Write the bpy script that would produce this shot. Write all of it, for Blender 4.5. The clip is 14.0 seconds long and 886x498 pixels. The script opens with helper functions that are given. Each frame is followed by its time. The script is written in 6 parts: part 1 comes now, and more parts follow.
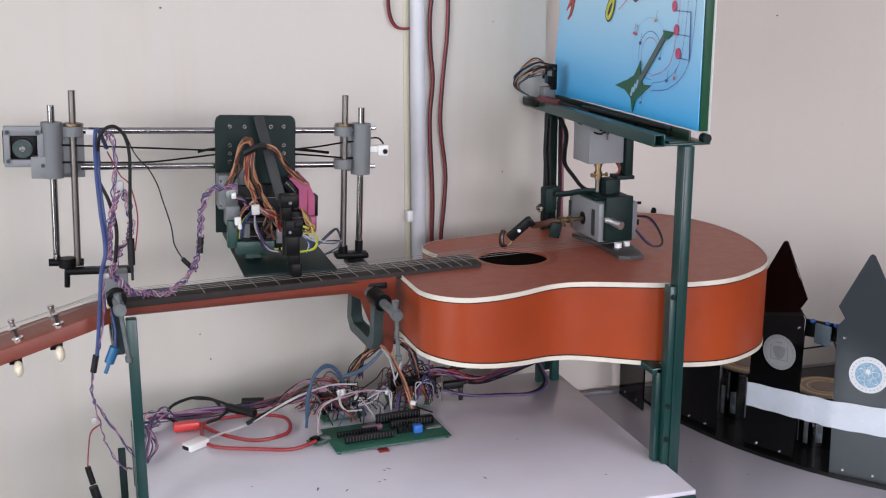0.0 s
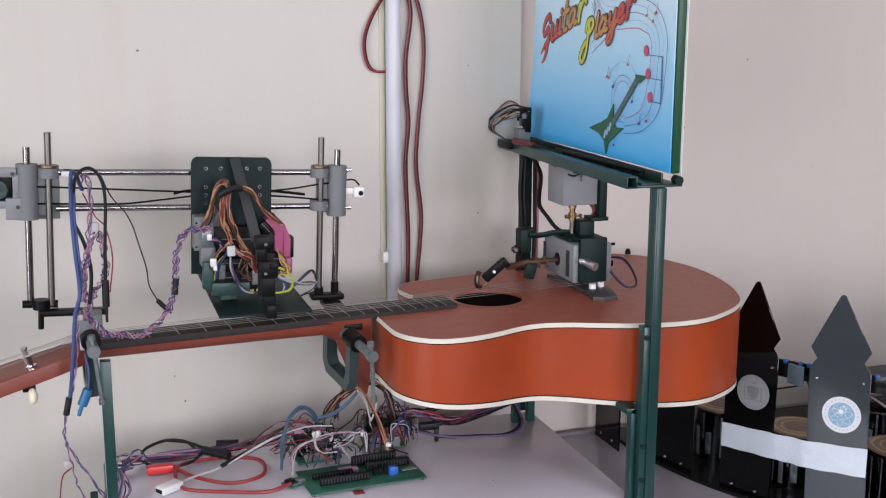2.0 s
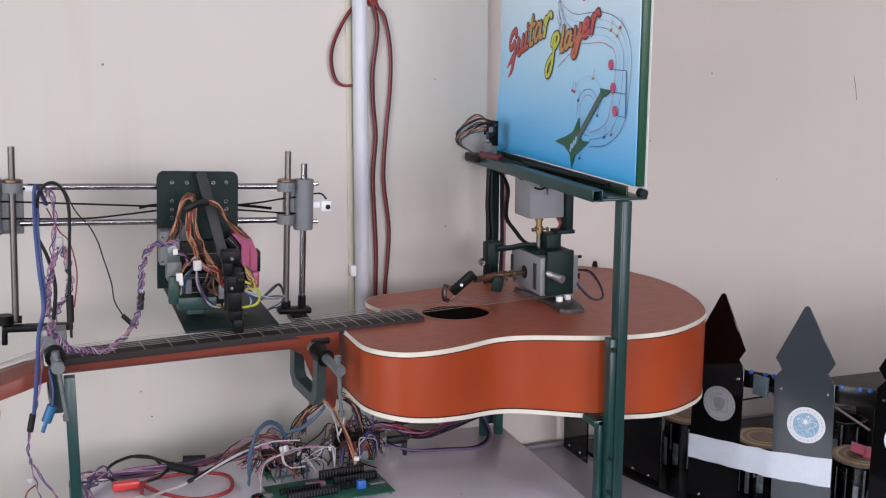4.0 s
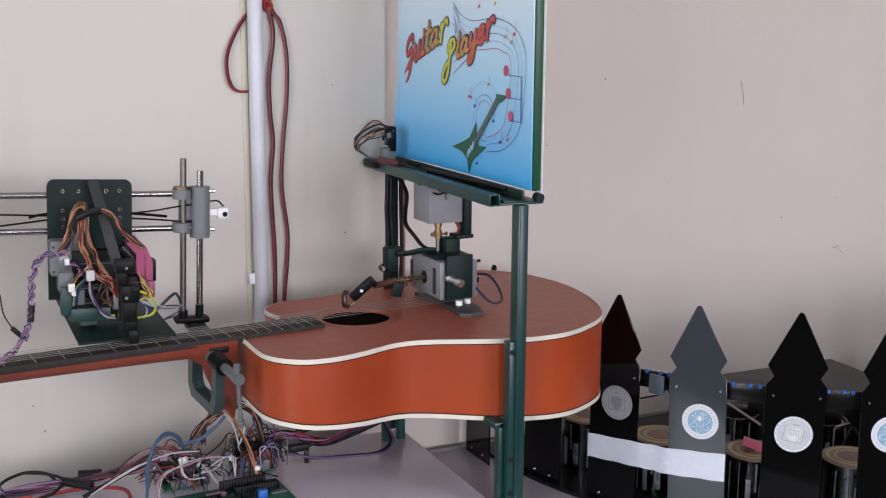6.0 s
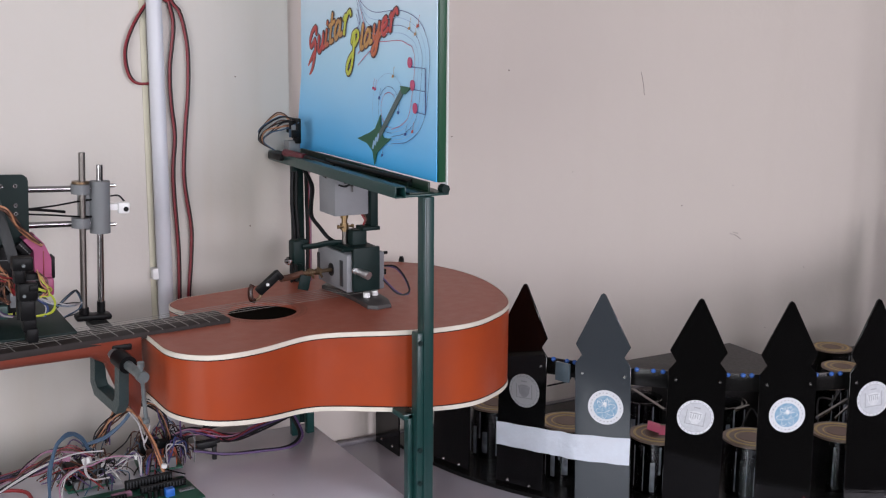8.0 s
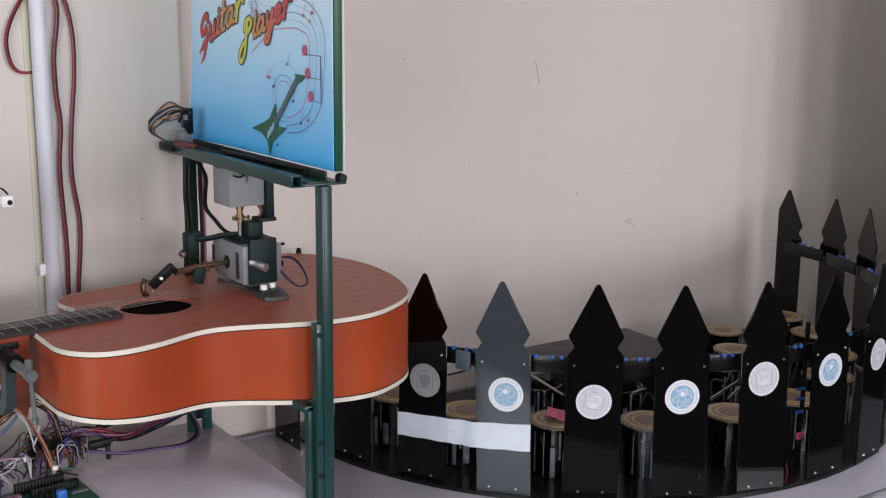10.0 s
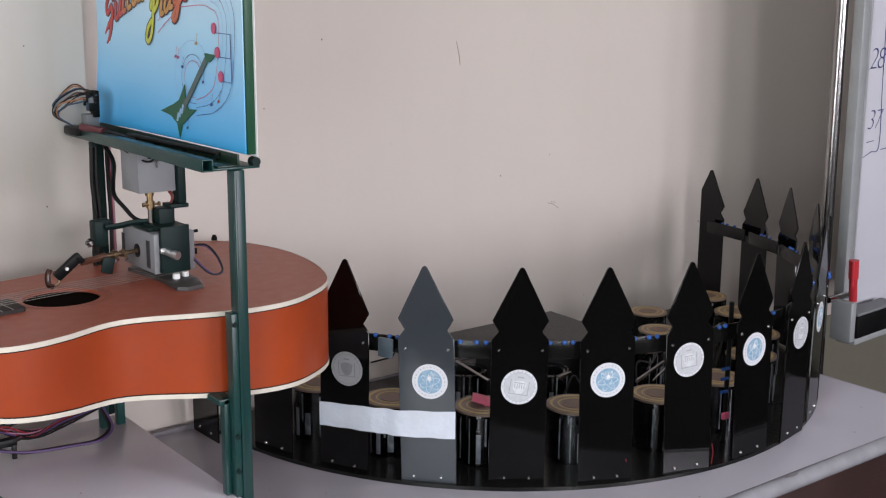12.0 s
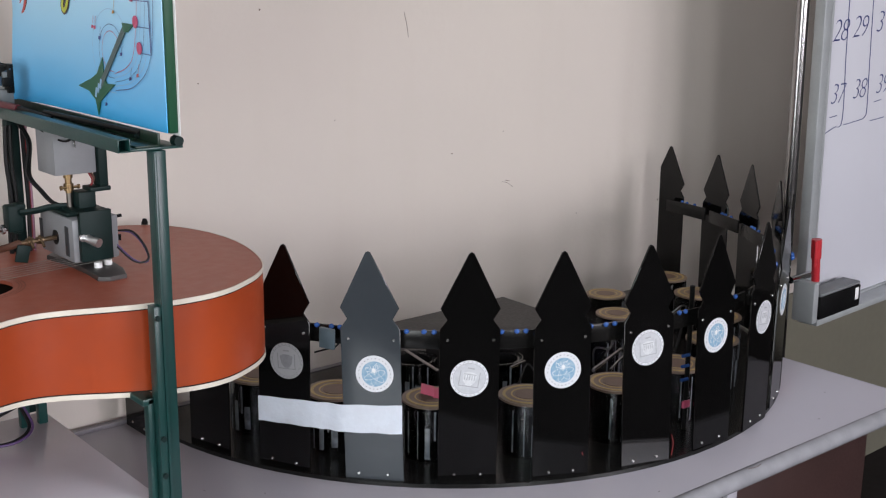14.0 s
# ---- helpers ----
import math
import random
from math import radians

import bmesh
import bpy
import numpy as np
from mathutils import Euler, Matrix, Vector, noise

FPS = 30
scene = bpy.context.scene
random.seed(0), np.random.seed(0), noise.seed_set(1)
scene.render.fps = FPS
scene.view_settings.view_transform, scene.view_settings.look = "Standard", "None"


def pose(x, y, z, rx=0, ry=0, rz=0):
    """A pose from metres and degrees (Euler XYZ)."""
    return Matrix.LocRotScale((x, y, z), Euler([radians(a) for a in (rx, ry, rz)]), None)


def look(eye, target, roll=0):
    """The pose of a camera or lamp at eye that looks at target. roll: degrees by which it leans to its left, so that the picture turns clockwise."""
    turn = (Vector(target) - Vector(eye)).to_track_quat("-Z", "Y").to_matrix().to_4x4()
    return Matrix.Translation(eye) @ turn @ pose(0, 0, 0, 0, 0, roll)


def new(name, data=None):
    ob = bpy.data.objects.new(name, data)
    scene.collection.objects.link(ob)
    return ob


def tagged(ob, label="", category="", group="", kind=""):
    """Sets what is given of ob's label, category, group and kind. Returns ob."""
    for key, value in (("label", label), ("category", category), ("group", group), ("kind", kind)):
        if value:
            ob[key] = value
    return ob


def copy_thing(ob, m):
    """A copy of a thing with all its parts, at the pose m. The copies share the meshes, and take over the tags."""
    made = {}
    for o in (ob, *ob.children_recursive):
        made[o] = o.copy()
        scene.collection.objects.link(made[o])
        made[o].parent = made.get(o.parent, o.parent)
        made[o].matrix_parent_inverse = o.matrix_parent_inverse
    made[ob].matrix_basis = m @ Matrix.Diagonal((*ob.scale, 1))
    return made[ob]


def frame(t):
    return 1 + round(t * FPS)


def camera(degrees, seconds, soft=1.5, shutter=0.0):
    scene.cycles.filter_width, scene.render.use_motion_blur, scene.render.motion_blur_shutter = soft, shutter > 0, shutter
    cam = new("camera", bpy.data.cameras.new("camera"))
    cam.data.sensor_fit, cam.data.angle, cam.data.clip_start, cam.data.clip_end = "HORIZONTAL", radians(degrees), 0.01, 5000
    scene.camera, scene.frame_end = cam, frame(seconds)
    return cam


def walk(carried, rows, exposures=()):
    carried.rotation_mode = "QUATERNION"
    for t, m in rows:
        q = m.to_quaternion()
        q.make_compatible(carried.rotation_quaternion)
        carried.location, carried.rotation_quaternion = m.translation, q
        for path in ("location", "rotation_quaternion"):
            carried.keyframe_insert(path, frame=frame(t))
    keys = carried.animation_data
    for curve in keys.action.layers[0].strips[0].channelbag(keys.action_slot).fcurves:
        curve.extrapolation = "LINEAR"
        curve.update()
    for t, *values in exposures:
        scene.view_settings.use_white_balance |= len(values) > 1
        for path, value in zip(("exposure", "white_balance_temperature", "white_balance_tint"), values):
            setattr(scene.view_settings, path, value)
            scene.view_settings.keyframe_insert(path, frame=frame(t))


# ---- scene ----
cam = camera(43.5, 14.0, soft=1.2)
ROWS = [
    (0.0, 0.0000, -0.0000, 1.4500, -16.945, -13.627, -0.052),
    (0.5, 0.0011, -0.0017, 1.4497, -17.348, -13.138, 0.005),
    (1.0, 0.0004, -0.0034, 1.4500, -17.836, -12.524, 0.062),
    (1.5, 0.0004, -0.0054, 1.4506, -18.025, -11.911, 0.120),
    (2.0, 0.0005, -0.0067, 1.4519, -18.144, -11.521, 0.150),
    (2.5, 0.0011, -0.0074, 1.4523, -18.245, -11.229, 0.162),
    (5.0, 0.0063, -0.0128, 1.4538, -21.957, -10.588, 0.272),
    (5.5, 0.0069, -0.0137, 1.4538, -23.493, -10.566, 0.335),
    (6.0, 0.0075, -0.0151, 1.4545, -24.777, -10.578, 0.341),
    (6.5, 0.0092, -0.0162, 1.4545, -25.838, -10.576, 0.349),
    (7.0, 0.0102, -0.0170, 1.4554, -26.808, -10.637, 0.368),
    (7.5, 0.0098, -0.0180, 1.4557, -28.206, -10.680, 0.416),
    (8.0, 0.0091, -0.0179, 1.4562, -29.576, -11.024, 0.432),
    (10.5, 0.0127, -0.0051, 1.4493, -36.167, -11.482, 0.599),
    (11.0, 0.0224, -0.0001, 1.4488, -37.128, -11.678, 0.576),
    (11.5, 0.0316, 0.0060, 1.4453, -37.957, -11.744, 0.573),
    (12.0, 0.0421, 0.0164, 1.4419, -38.834, -12.120, 0.522),
    (12.5, 0.0618, 0.0312, 1.4387, -39.311, -12.375, 0.513),
    (13.0, 0.0817, 0.0467, 1.4356, -39.995, -12.635, 0.542),
    (13.5, 0.1018, 0.0633, 1.4347, -40.330, -13.063, 0.619),
    (14.0, 0.1206, 0.0779, 1.4324, -40.900, -13.352, 0.596),
]
walk(cam, [(t, pose(x, y, z, 90 + pitch, 0, yaw) @ pose(0, 0, 0, 0, 0, roll)) for t, x, y, z, yaw, pitch, roll in ROWS],
     exposures=[(0.0, -0.06, 6420, 8), (2.5, -0.08, 6450, 9), (5.0, -0.14, 6450, 10), (8.0, -0.17, 6500, 10), (10.5, -0.18, 6580, 8), (12.5, -0.05, 6580, 6), (14.0, -0.03, 6580, 5)])

# ---- light: soft daylight from windows behind the camera and to its right ----
world = bpy.data.worlds.new("sky")
scene.world = world
world.use_nodes = True
wn = world.node_tree.nodes
sky = wn.new("ShaderNodeTexSky")
sky.sky_type, sky.sun_disc, sky.sun_elevation, sky.sun_rotation = "NISHITA", False, radians(48), radians(200)
world.node_tree.links.new(sky.outputs["Color"], wn["Background"].inputs["Color"])
wn["Background"].inputs["Strength"].default_value = 0.10

sun_data = bpy.data.lights.new("sun", "SUN")
sun_data.energy, sun_data.angle, sun_data.color = 1.2, radians(12), (1.0, 0.95, 0.88)
sun = new("sun", sun_data)
sun.matrix_world = look((0, 8, 8), (0, 0, 0))


def window_light(name, centre, target, w, h, watts, colour):
    data = bpy.data.lights.new(name, "AREA")
    data.shape, data.size, data.size_y, data.energy, data.color = "RECTANGLE", w, h, watts, colour
    ob = new(name, data)
    ob.matrix_world = look(centre, target)
    return ob


window_light("window_light_south", (2.35, -4.28, 1.9), (2.35, 0, 1.9), 2.2, 1.45, 162, (0.955, 0.89, 1.0))
window_light("window_light_rear", (-0.45, -4.28, 1.9), (-0.45, 0, 1.9), 1.2, 1.45, 88, (0.935, 0.93, 1.0))
window_light("window_light_west", (-2.18, -0.75, 1.5), (0, -0.75, 1.5), 2.0, 1.75, 80, (0.915, 0.94, 1.0))

# ---- materials ----


def material(name, colour, rough=0.5, metal=0.0, vary=0.0, scale=8.0, bump=0.0, bump_scale=120.0, fine=0.0, coat=0.0, tint=None, spec=None, gloss=0.09):
    """A surface with two scales of variation: broad blotches (vary, towards tint) and fine grain (fine), with relief."""
    m = bpy.data.materials.new(name)
    m.use_nodes = True
    nt = m.node_tree
    b = nt.nodes["Principled BSDF"]
    b.inputs["Base Color"].default_value = (*colour, 1)
    b.inputs["Roughness"].default_value = rough
    b.inputs["Metallic"].default_value = metal
    b.inputs["Coat Weight"].default_value = coat
    if spec is not None:
        b.inputs["Specular IOR Level"].default_value = spec
    tc = nt.nodes.new("ShaderNodeTexCoord")
    if vary or fine:
        n1 = nt.nodes.new("ShaderNodeTexNoise")
        n1.inputs["Scale"].default_value, n1.inputs["Detail"].default_value = scale, 5
        n2 = nt.nodes.new("ShaderNodeTexNoise")
        n2.inputs["Scale"].default_value, n2.inputs["Detail"].default_value = scale * 14, 3
        for n in (n1, n2):
            nt.links.new(tc.outputs["Object"], n.inputs["Vector"])
        other = tint or tuple(c * 0.6 for c in colour)
        mix = nt.nodes.new("ShaderNodeMix")
        mix.data_type = "RGBA"
        mix.inputs["A"].default_value, mix.inputs["B"].default_value = (*colour, 1), (*other, 1)
        r1 = nt.nodes.new("ShaderNodeMapRange")
        r1.inputs["From Min"].default_value, r1.inputs["From Max"].default_value = 0.35, 0.75
        r1.inputs["To Max"].default_value = vary
        nt.links.new(n1.outputs["Fac"], r1.inputs["Value"])
        ad = nt.nodes.new("ShaderNodeMath")
        ad.operation = "MULTIPLY_ADD"
        ad.inputs[1].default_value = fine
        nt.links.new(n2.outputs["Fac"], ad.inputs[0])
        nt.links.new(r1.outputs["Result"], ad.inputs[2])
        nt.links.new(ad.outputs[0], mix.inputs["Factor"])
        nt.links.new(mix.outputs["Result"], b.inputs["Base Color"])
        r2 = nt.nodes.new("ShaderNodeMapRange")
        r2.inputs["To Min"].default_value, r2.inputs["To Max"].default_value = max(rough - gloss, 0.02), min(rough + gloss, 1)
        nt.links.new(n2.outputs["Fac"], r2.inputs["Value"])
        nt.links.new(r2.outputs["Result"], b.inputs["Roughness"])
    if bump:
        n3 = nt.nodes.new("ShaderNodeTexNoise")
        n3.inputs["Scale"].default_value, n3.inputs["Detail"].default_value = bump_scale, 4
        nt.links.new(tc.outputs["Object"], n3.inputs["Vector"])
        bp = nt.nodes.new("ShaderNodeBump")
        bp.inputs["Strength"].default_value, bp.inputs["Distance"].default_value = bump, 0.002
        nt.links.new(n3.outputs["Fac"], bp.inputs["Height"])
        nt.links.new(bp.outputs["Normal"], b.inputs["Normal"])
    return m


M_WALL = material("wall_paint", (0.62, 0.562, 0.508), 0.62, vary=0.35, scale=1.6, fine=0.12, tint=(0.55, 0.50, 0.465), bump=0.25, bump_scale=60)
M_WALL2 = material("cream_wall_paint", (0.57, 0.528, 0.488), 0.62, vary=0.45, scale=1.8, fine=0.12, tint=(0.50, 0.475, 0.41), bump=0.25, bump_scale=60)
# for the unseen walls: far darker than real paint, to limit bounced light
M_WALLD = material("dark_unseen_wall", (0.06, 0.055, 0.05), 0.8, vary=0.4, scale=2, fine=0.1)
M_CEIL = material("ceiling_paint", (0.84, 0.835, 0.83), 0.8, vary=0.2, scale=2)
# unseen floor, darkened so that the black pickets mirror little light
M_FLOOR = material("dark_unseen_floor", (0.022, 0.019, 0.018), 0.9, vary=0.4, scale=3, fine=0.2, spec=0.1)
M_TABLE = material("grey_laminate", (0.43, 0.415, 0.46), 0.24, vary=0.18, scale=3, fine=0.0, tint=(0.37, 0.355, 0.39), gloss=0.01)
M_EDGE = material("grey_edge_pipe", (0.33, 0.33, 0.355), 0.2, vary=0.45, scale=30, fine=0.12, gloss=0.05)
M_SLATE = material("grey_strip_plastic", (0.17, 0.155, 0.17), 0.4, vary=0.4, scale=30, fine=0.2)
M_CARCASS = material("brown_laminate", (0.045, 0.022, 0.02), 0.4, vary=0.4, scale=12, fine=0.2)
M_PANEL = material("white_laminate", (0.80, 0.78, 0.86), 0.14, vary=0.35, scale=7, fine=0.08, tint=(0.58, 0.55, 0.59), bump=0.04, bump_scale=30)
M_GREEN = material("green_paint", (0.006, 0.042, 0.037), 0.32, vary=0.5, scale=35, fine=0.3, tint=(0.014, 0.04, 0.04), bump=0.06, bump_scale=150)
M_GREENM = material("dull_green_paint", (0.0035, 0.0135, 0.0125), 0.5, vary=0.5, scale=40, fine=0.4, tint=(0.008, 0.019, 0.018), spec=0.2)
M_TEAL = material("teal_green_paint", (0.014, 0.062, 0.052), 0.42, vary=0.5, scale=50, fine=0.3, tint=(0.02, 0.045, 0.04))
M_BOARDG = material("green_board_frame", (0.005, 0.06, 0.025), 0.4, vary=0.3, scale=20)
M_BOARDD = material("dark_green_angle", (0.004, 0.026, 0.012), 0.4, vary=0.5, scale=30, fine=0.3, tint=(0.006, 0.012, 0.010))
M_BLACK = material("black_plastic", (0.004, 0.004, 0.0045), 0.42, vary=0.3, scale=40, fine=0.2, tint=(0.008, 0.008, 0.008), spec=0.15)
M_ACRYL = material("black_acrylic", (0.002, 0.002, 0.002), 0.05, vary=0.4, scale=9, fine=0.05, tint=(0.005, 0.0045, 0.0045), spec=0.35)
M_GREY = material("grey_print_plastic", (0.165, 0.172, 0.178), 0.55, vary=0.3, scale=30, fine=0.2, tint=(0.15, 0.16, 0.17), bump=0.15, bump_scale=300)
M_LGREY = material("light_grey_plastic", (0.235, 0.24, 0.255), 0.45, vary=0.3, scale=25, fine=0.15)
M_STEEL = material("steel_rod", (0.34, 0.33, 0.33), 0.2, 1.0, vary=0.3, scale=12, tint=(0.25, 0.24, 0.24))
M_CHROME = material("chrome", (0.7, 0.7, 0.7), 0.12, 1.0)
M_KNOB = material("dull_chrome", (0.55, 0.55, 0.56), 0.32, 0.85)
M_BRASS = material("brass", (0.31, 0.21, 0.11), 0.36, 1.0, vary=0.3, scale=60)
M_BRASSD = material("tarnished_brass", (0.22, 0.15, 0.09), 0.42, 0.9, vary=0.5, scale=80, tint=(0.12, 0.09, 0.07))
M_PICK = material("tortoiseshell_pick", (0.035, 0.012, 0.008), 0.25, vary=0.5, scale=60)
M_SLOT = material("slot_shadow_plastic", (0.030, 0.032, 0.036), 0.6)
M_SCREWD = material("lead_screw_steel", (0.20, 0.18, 0.165), 0.4, 1.0, vary=0.4, scale=12)
M_CAST = material("dark_cast_iron", (0.022, 0.042, 0.043), 0.38, 0.2, vary=0.5, scale=60, fine=0.3, tint=(0.05, 0.07, 0.07), bump=0.3, bump_scale=250)
M_CLAMP = material("cast_clamp_steel", (0.22, 0.25, 0.255), 0.36, 0.5, vary=0.5, scale=60, fine=0.3, tint=(0.08, 0.085, 0.085), bump=0.2, bump_scale=250)
M_TOP = material("red_stained_top", (0.31, 0.075, 0.042), 0.42, vary=0.25, scale=4, fine=0.10, tint=(0.28, 0.07, 0.035), bump=0.06, bump_scale=150)
# the side's strong darker blotches imitate shading on top of its orange stain
M_SIDE = material("orange_stained_side", (0.40, 0.062, 0.014), 0.34, vary=0.75, scale=3.2, fine=0.12, tint=(0.24, 0.035, 0.012), bump=0.04, bump_scale=120)
M_BIND = material("cream_binding", (0.74, 0.68, 0.58), 0.4, vary=0.3, scale=30, fine=0.1)
M_NECK = material("red_brown_neck", (0.20, 0.035, 0.015), 0.4, vary=0.4, scale=14, fine=0.2, tint=(0.12, 0.02, 0.01))
M_FRETB = material("dark_fretboard", (0.020, 0.015, 0.014), 0.5, vary=0.5, scale=60, fine=0.4, tint=(0.030, 0.024, 0.022), spec=0.15)
# black acrylic greyed to paint in a bright reflection
M_ACRYLG = material("reflection_grey_acrylic", (0.034, 0.041, 0.048), 0.14, vary=0.4, scale=14, fine=0.1, tint=(0.045, 0.05, 0.056))
M_ROSE = material("faded_rosette_ink", (0.20, 0.075, 0.05), 0.5)
M_BRIDGE = material("dark_bridge_wood", (0.030, 0.026, 0.026), 0.42, vary=0.4, scale=40, fine=0.3, tint=(0.05, 0.044, 0.042))
M_HOLE = material("sound_hole_dark", (0.004, 0.003, 0.002), 0.9, spec=0.02)
M_FRETW = material("worn_fret_wire", (0.30, 0.29, 0.27), 0.4, 1.0)
M_CREAM = material("cream_tuner", (0.75, 0.68, 0.52), 0.3)
M_PIPE = material("white_pvc", (0.62, 0.62, 0.66), 0.35, vary=0.3, scale=10, fine=0.08)
M_WHITE = material("white_plastic", (0.78, 0.77, 0.76), 0.4)
M_PAPER = material("white_paper", (0.80, 0.80, 0.80), 0.6, vary=0.15, scale=40)
M_GREYINK = material("grey_ink", (0.36, 0.37, 0.39), 0.6)
M_BLUEINK = material("blue_ink", (0.17, 0.33, 0.48), 0.6, vary=0.8, scale=220, tint=(0.42, 0.52, 0.60))
M_RED = material("red_cable", (0.28, 0.022, 0.027), 0.4)
M_REDW = material("deep_red_wall_cable", (0.20, 0.015, 0.022), 0.4)
M_MAROON = material("maroon_probe", (0.10, 0.015, 0.022), 0.35)
M_DRED = material("dark_red_cable", (0.22, 0.015, 0.02), 0.4)
M_BLK = material("black_cable", (0.008, 0.008, 0.009), 0.5, spec=0.3)
M_BLUE = material("blue_cable", (0.028, 0.05, 0.16), 0.5)
M_STEELBLUE = material("grey_blue_ribbon", (0.045, 0.085, 0.14), 0.5)
M_PINKC = material("pink_cable", (0.34, 0.17, 0.25), 0.5)
M_PURP = material("purple_cable", (0.09, 0.05, 0.14), 0.5)
M_ORNG = material("orange_cable", (0.40, 0.185, 0.095), 0.5)
M_BRWN = material("brown_cable", (0.09, 0.035, 0.02), 0.5)
M_YELG = material("yellow_green_cable", (0.45, 0.50, 0.05), 0.5)
M_WCAB = material("white_cable", (0.42, 0.40, 0.40), 0.5)
M_PINK = material("pink_case", (0.35, 0.055, 0.15), 0.4, vary=0.3, scale=25)
M_PINKP = material("pink_paper", (0.75, 0.13, 0.25), 0.6)
M_PCB = material("green_circuit_board", (0.012, 0.09, 0.055), 0.35, vary=0.4, scale=60, fine=0.4, tint=(0.03, 0.14, 0.09))
M_LED = material("blue_led_lens", (0.03, 0.10, 0.36), 0.2)
M_SCREW = material("screw_head", (0.6, 0.6, 0.58), 0.25, 1.0)



def add_stains(m, colour, amount):
    """Faint runs of damp down the wall."""
    nt = m.node_tree
    b = nt.nodes["Principled BSDF"]
    old = b.inputs["Base Color"].links[0].from_socket
    tc, mp = nt.nodes.new("ShaderNodeTexCoord"), nt.nodes.new("ShaderNodeMapping")
    mp.inputs["Scale"].default_value = (16, 16, 1.6)
    no = nt.nodes.new("ShaderNodeTexNoise")
    no.inputs["Scale"].default_value, no.inputs["Detail"].default_value = 1.0, 6
    mr, mix = nt.nodes.new("ShaderNodeMapRange"), nt.nodes.new("ShaderNodeMix")
    mr.inputs["From Min"].default_value, mr.inputs["From Max"].default_value, mr.inputs["To Max"].default_value = 0.55, 0.72, amount
    mix.data_type = "RGBA"
    mix.inputs["B"].default_value = (*colour, 1)
    nt.links.new(tc.outputs["Object"], mp.inputs["Vector"])
    nt.links.new(mp.outputs["Vector"], no.inputs["Vector"])
    nt.links.new(no.outputs["Fac"], mr.inputs["Value"])
    nt.links.new(mr.outputs["Result"], mix.inputs["Factor"])
    nt.links.new(old, mix.inputs["A"])
    nt.links.new(mix.outputs["Result"], b.inputs["Base Color"])


add_stains(M_WALL2, (0.47, 0.40, 0.30), 0.22)
add_stains(M_WALL, (0.50, 0.43, 0.36), 0.07)


# ---- mesh helpers ----
def part(name, bm, mat, parent=None, label="", smooth=True):
    me = bpy.data.meshes.new(name)
    bmesh.ops.recalc_face_normals(bm, faces=bm.faces[:])
    bm.to_mesh(me)
    bm.free()
    me.materials.append(mat)
    if smooth:
        me.polygons.foreach_set("use_smooth", [True] * len(me.polygons))
        me.set_sharp_from_angle(angle=radians(38))
    ob = new(name, me)
    if parent is not None:
        ob.parent = parent
    if label:
        tagged(ob, label)
    return ob


def thing(name, label, category, m=None, group="", kind=""):
    ob = new(name)
    ob.empty_display_size = 0.02
    if m is not None:
        ob.matrix_world = m
    return tagged(ob, label, category, group, kind)


def solid(name, bm, mat, label, category="", group="", kind="", smooth=True):
    return tagged(part(name, bm, mat, None, "", smooth), label, category, group, kind)


def box(bm, c, size, bevel=0.0, m=None):
    g = bmesh.ops.create_cube(bm, size=1.0, matrix=(m or Matrix()) @ Matrix.Translation(c) @ Matrix.Diagonal((*size, 1)))
    if bevel:
        edges = list({e for v in g["verts"] for e in v.link_edges})
        bmesh.ops.bevel(bm, geom=edges, offset=bevel, segments=2, affect="EDGES", profile=0.5)
    return bm


def rod(bm, a, b, r, seg=12, r2=None):
    a, b = Vector(a), Vector(b)
    d = b - a
    m = Matrix.Translation((a + b) / 2) @ d.to_track_quat("Z", "Y").to_matrix().to_4x4()
    bmesh.ops.create_cone(bm, cap_ends=True, segments=seg, radius1=r, radius2=r if r2 is None else r2, depth=d.length, matrix=m)
    return bm


def prism(bm, outline, z0, z1, m=None, bevel=0.0):
    """An upright slab on a closed outline of (x, y)."""
    m = m or Matrix()
    low = [bm.verts.new(m @ Vector((x, y, z0))) for x, y in outline]
    top = [bm.verts.new(m @ Vector((x, y, z1))) for x, y in outline]
    n = len(outline)
    fs = [bm.faces.new(low[::-1]), bm.faces.new(top)]
    for i in range(n):
        fs.append(bm.faces.new((low[i], low[(i + 1) % n], top[(i + 1) % n], top[i])))
    if bevel:
        bmesh.ops.bevel(bm, geom=list(fs[1].edges), offset=bevel, segments=2, affect="EDGES", profile=0.5)
    return bm


def curve_points(pts, n=6):
    """A smooth line through the points."""
    pts = [Vector(p) for p in pts]
    ext = [2 * pts[0] - pts[1], *pts, 2 * pts[-1] - pts[-2]]
    out = []
    for i in range(1, len(ext) - 2):
        a, b, c, d = ext[i - 1 : i + 3]
        for k in range(n):
            t = k / n
            out.append(0.5 * (2 * b + (c - a) * t + (2 * a - 5 * b + 4 * c - d) * t * t + (3 * b - a - 3 * c + d) * t**3))
    return [*out, pts[-1]]


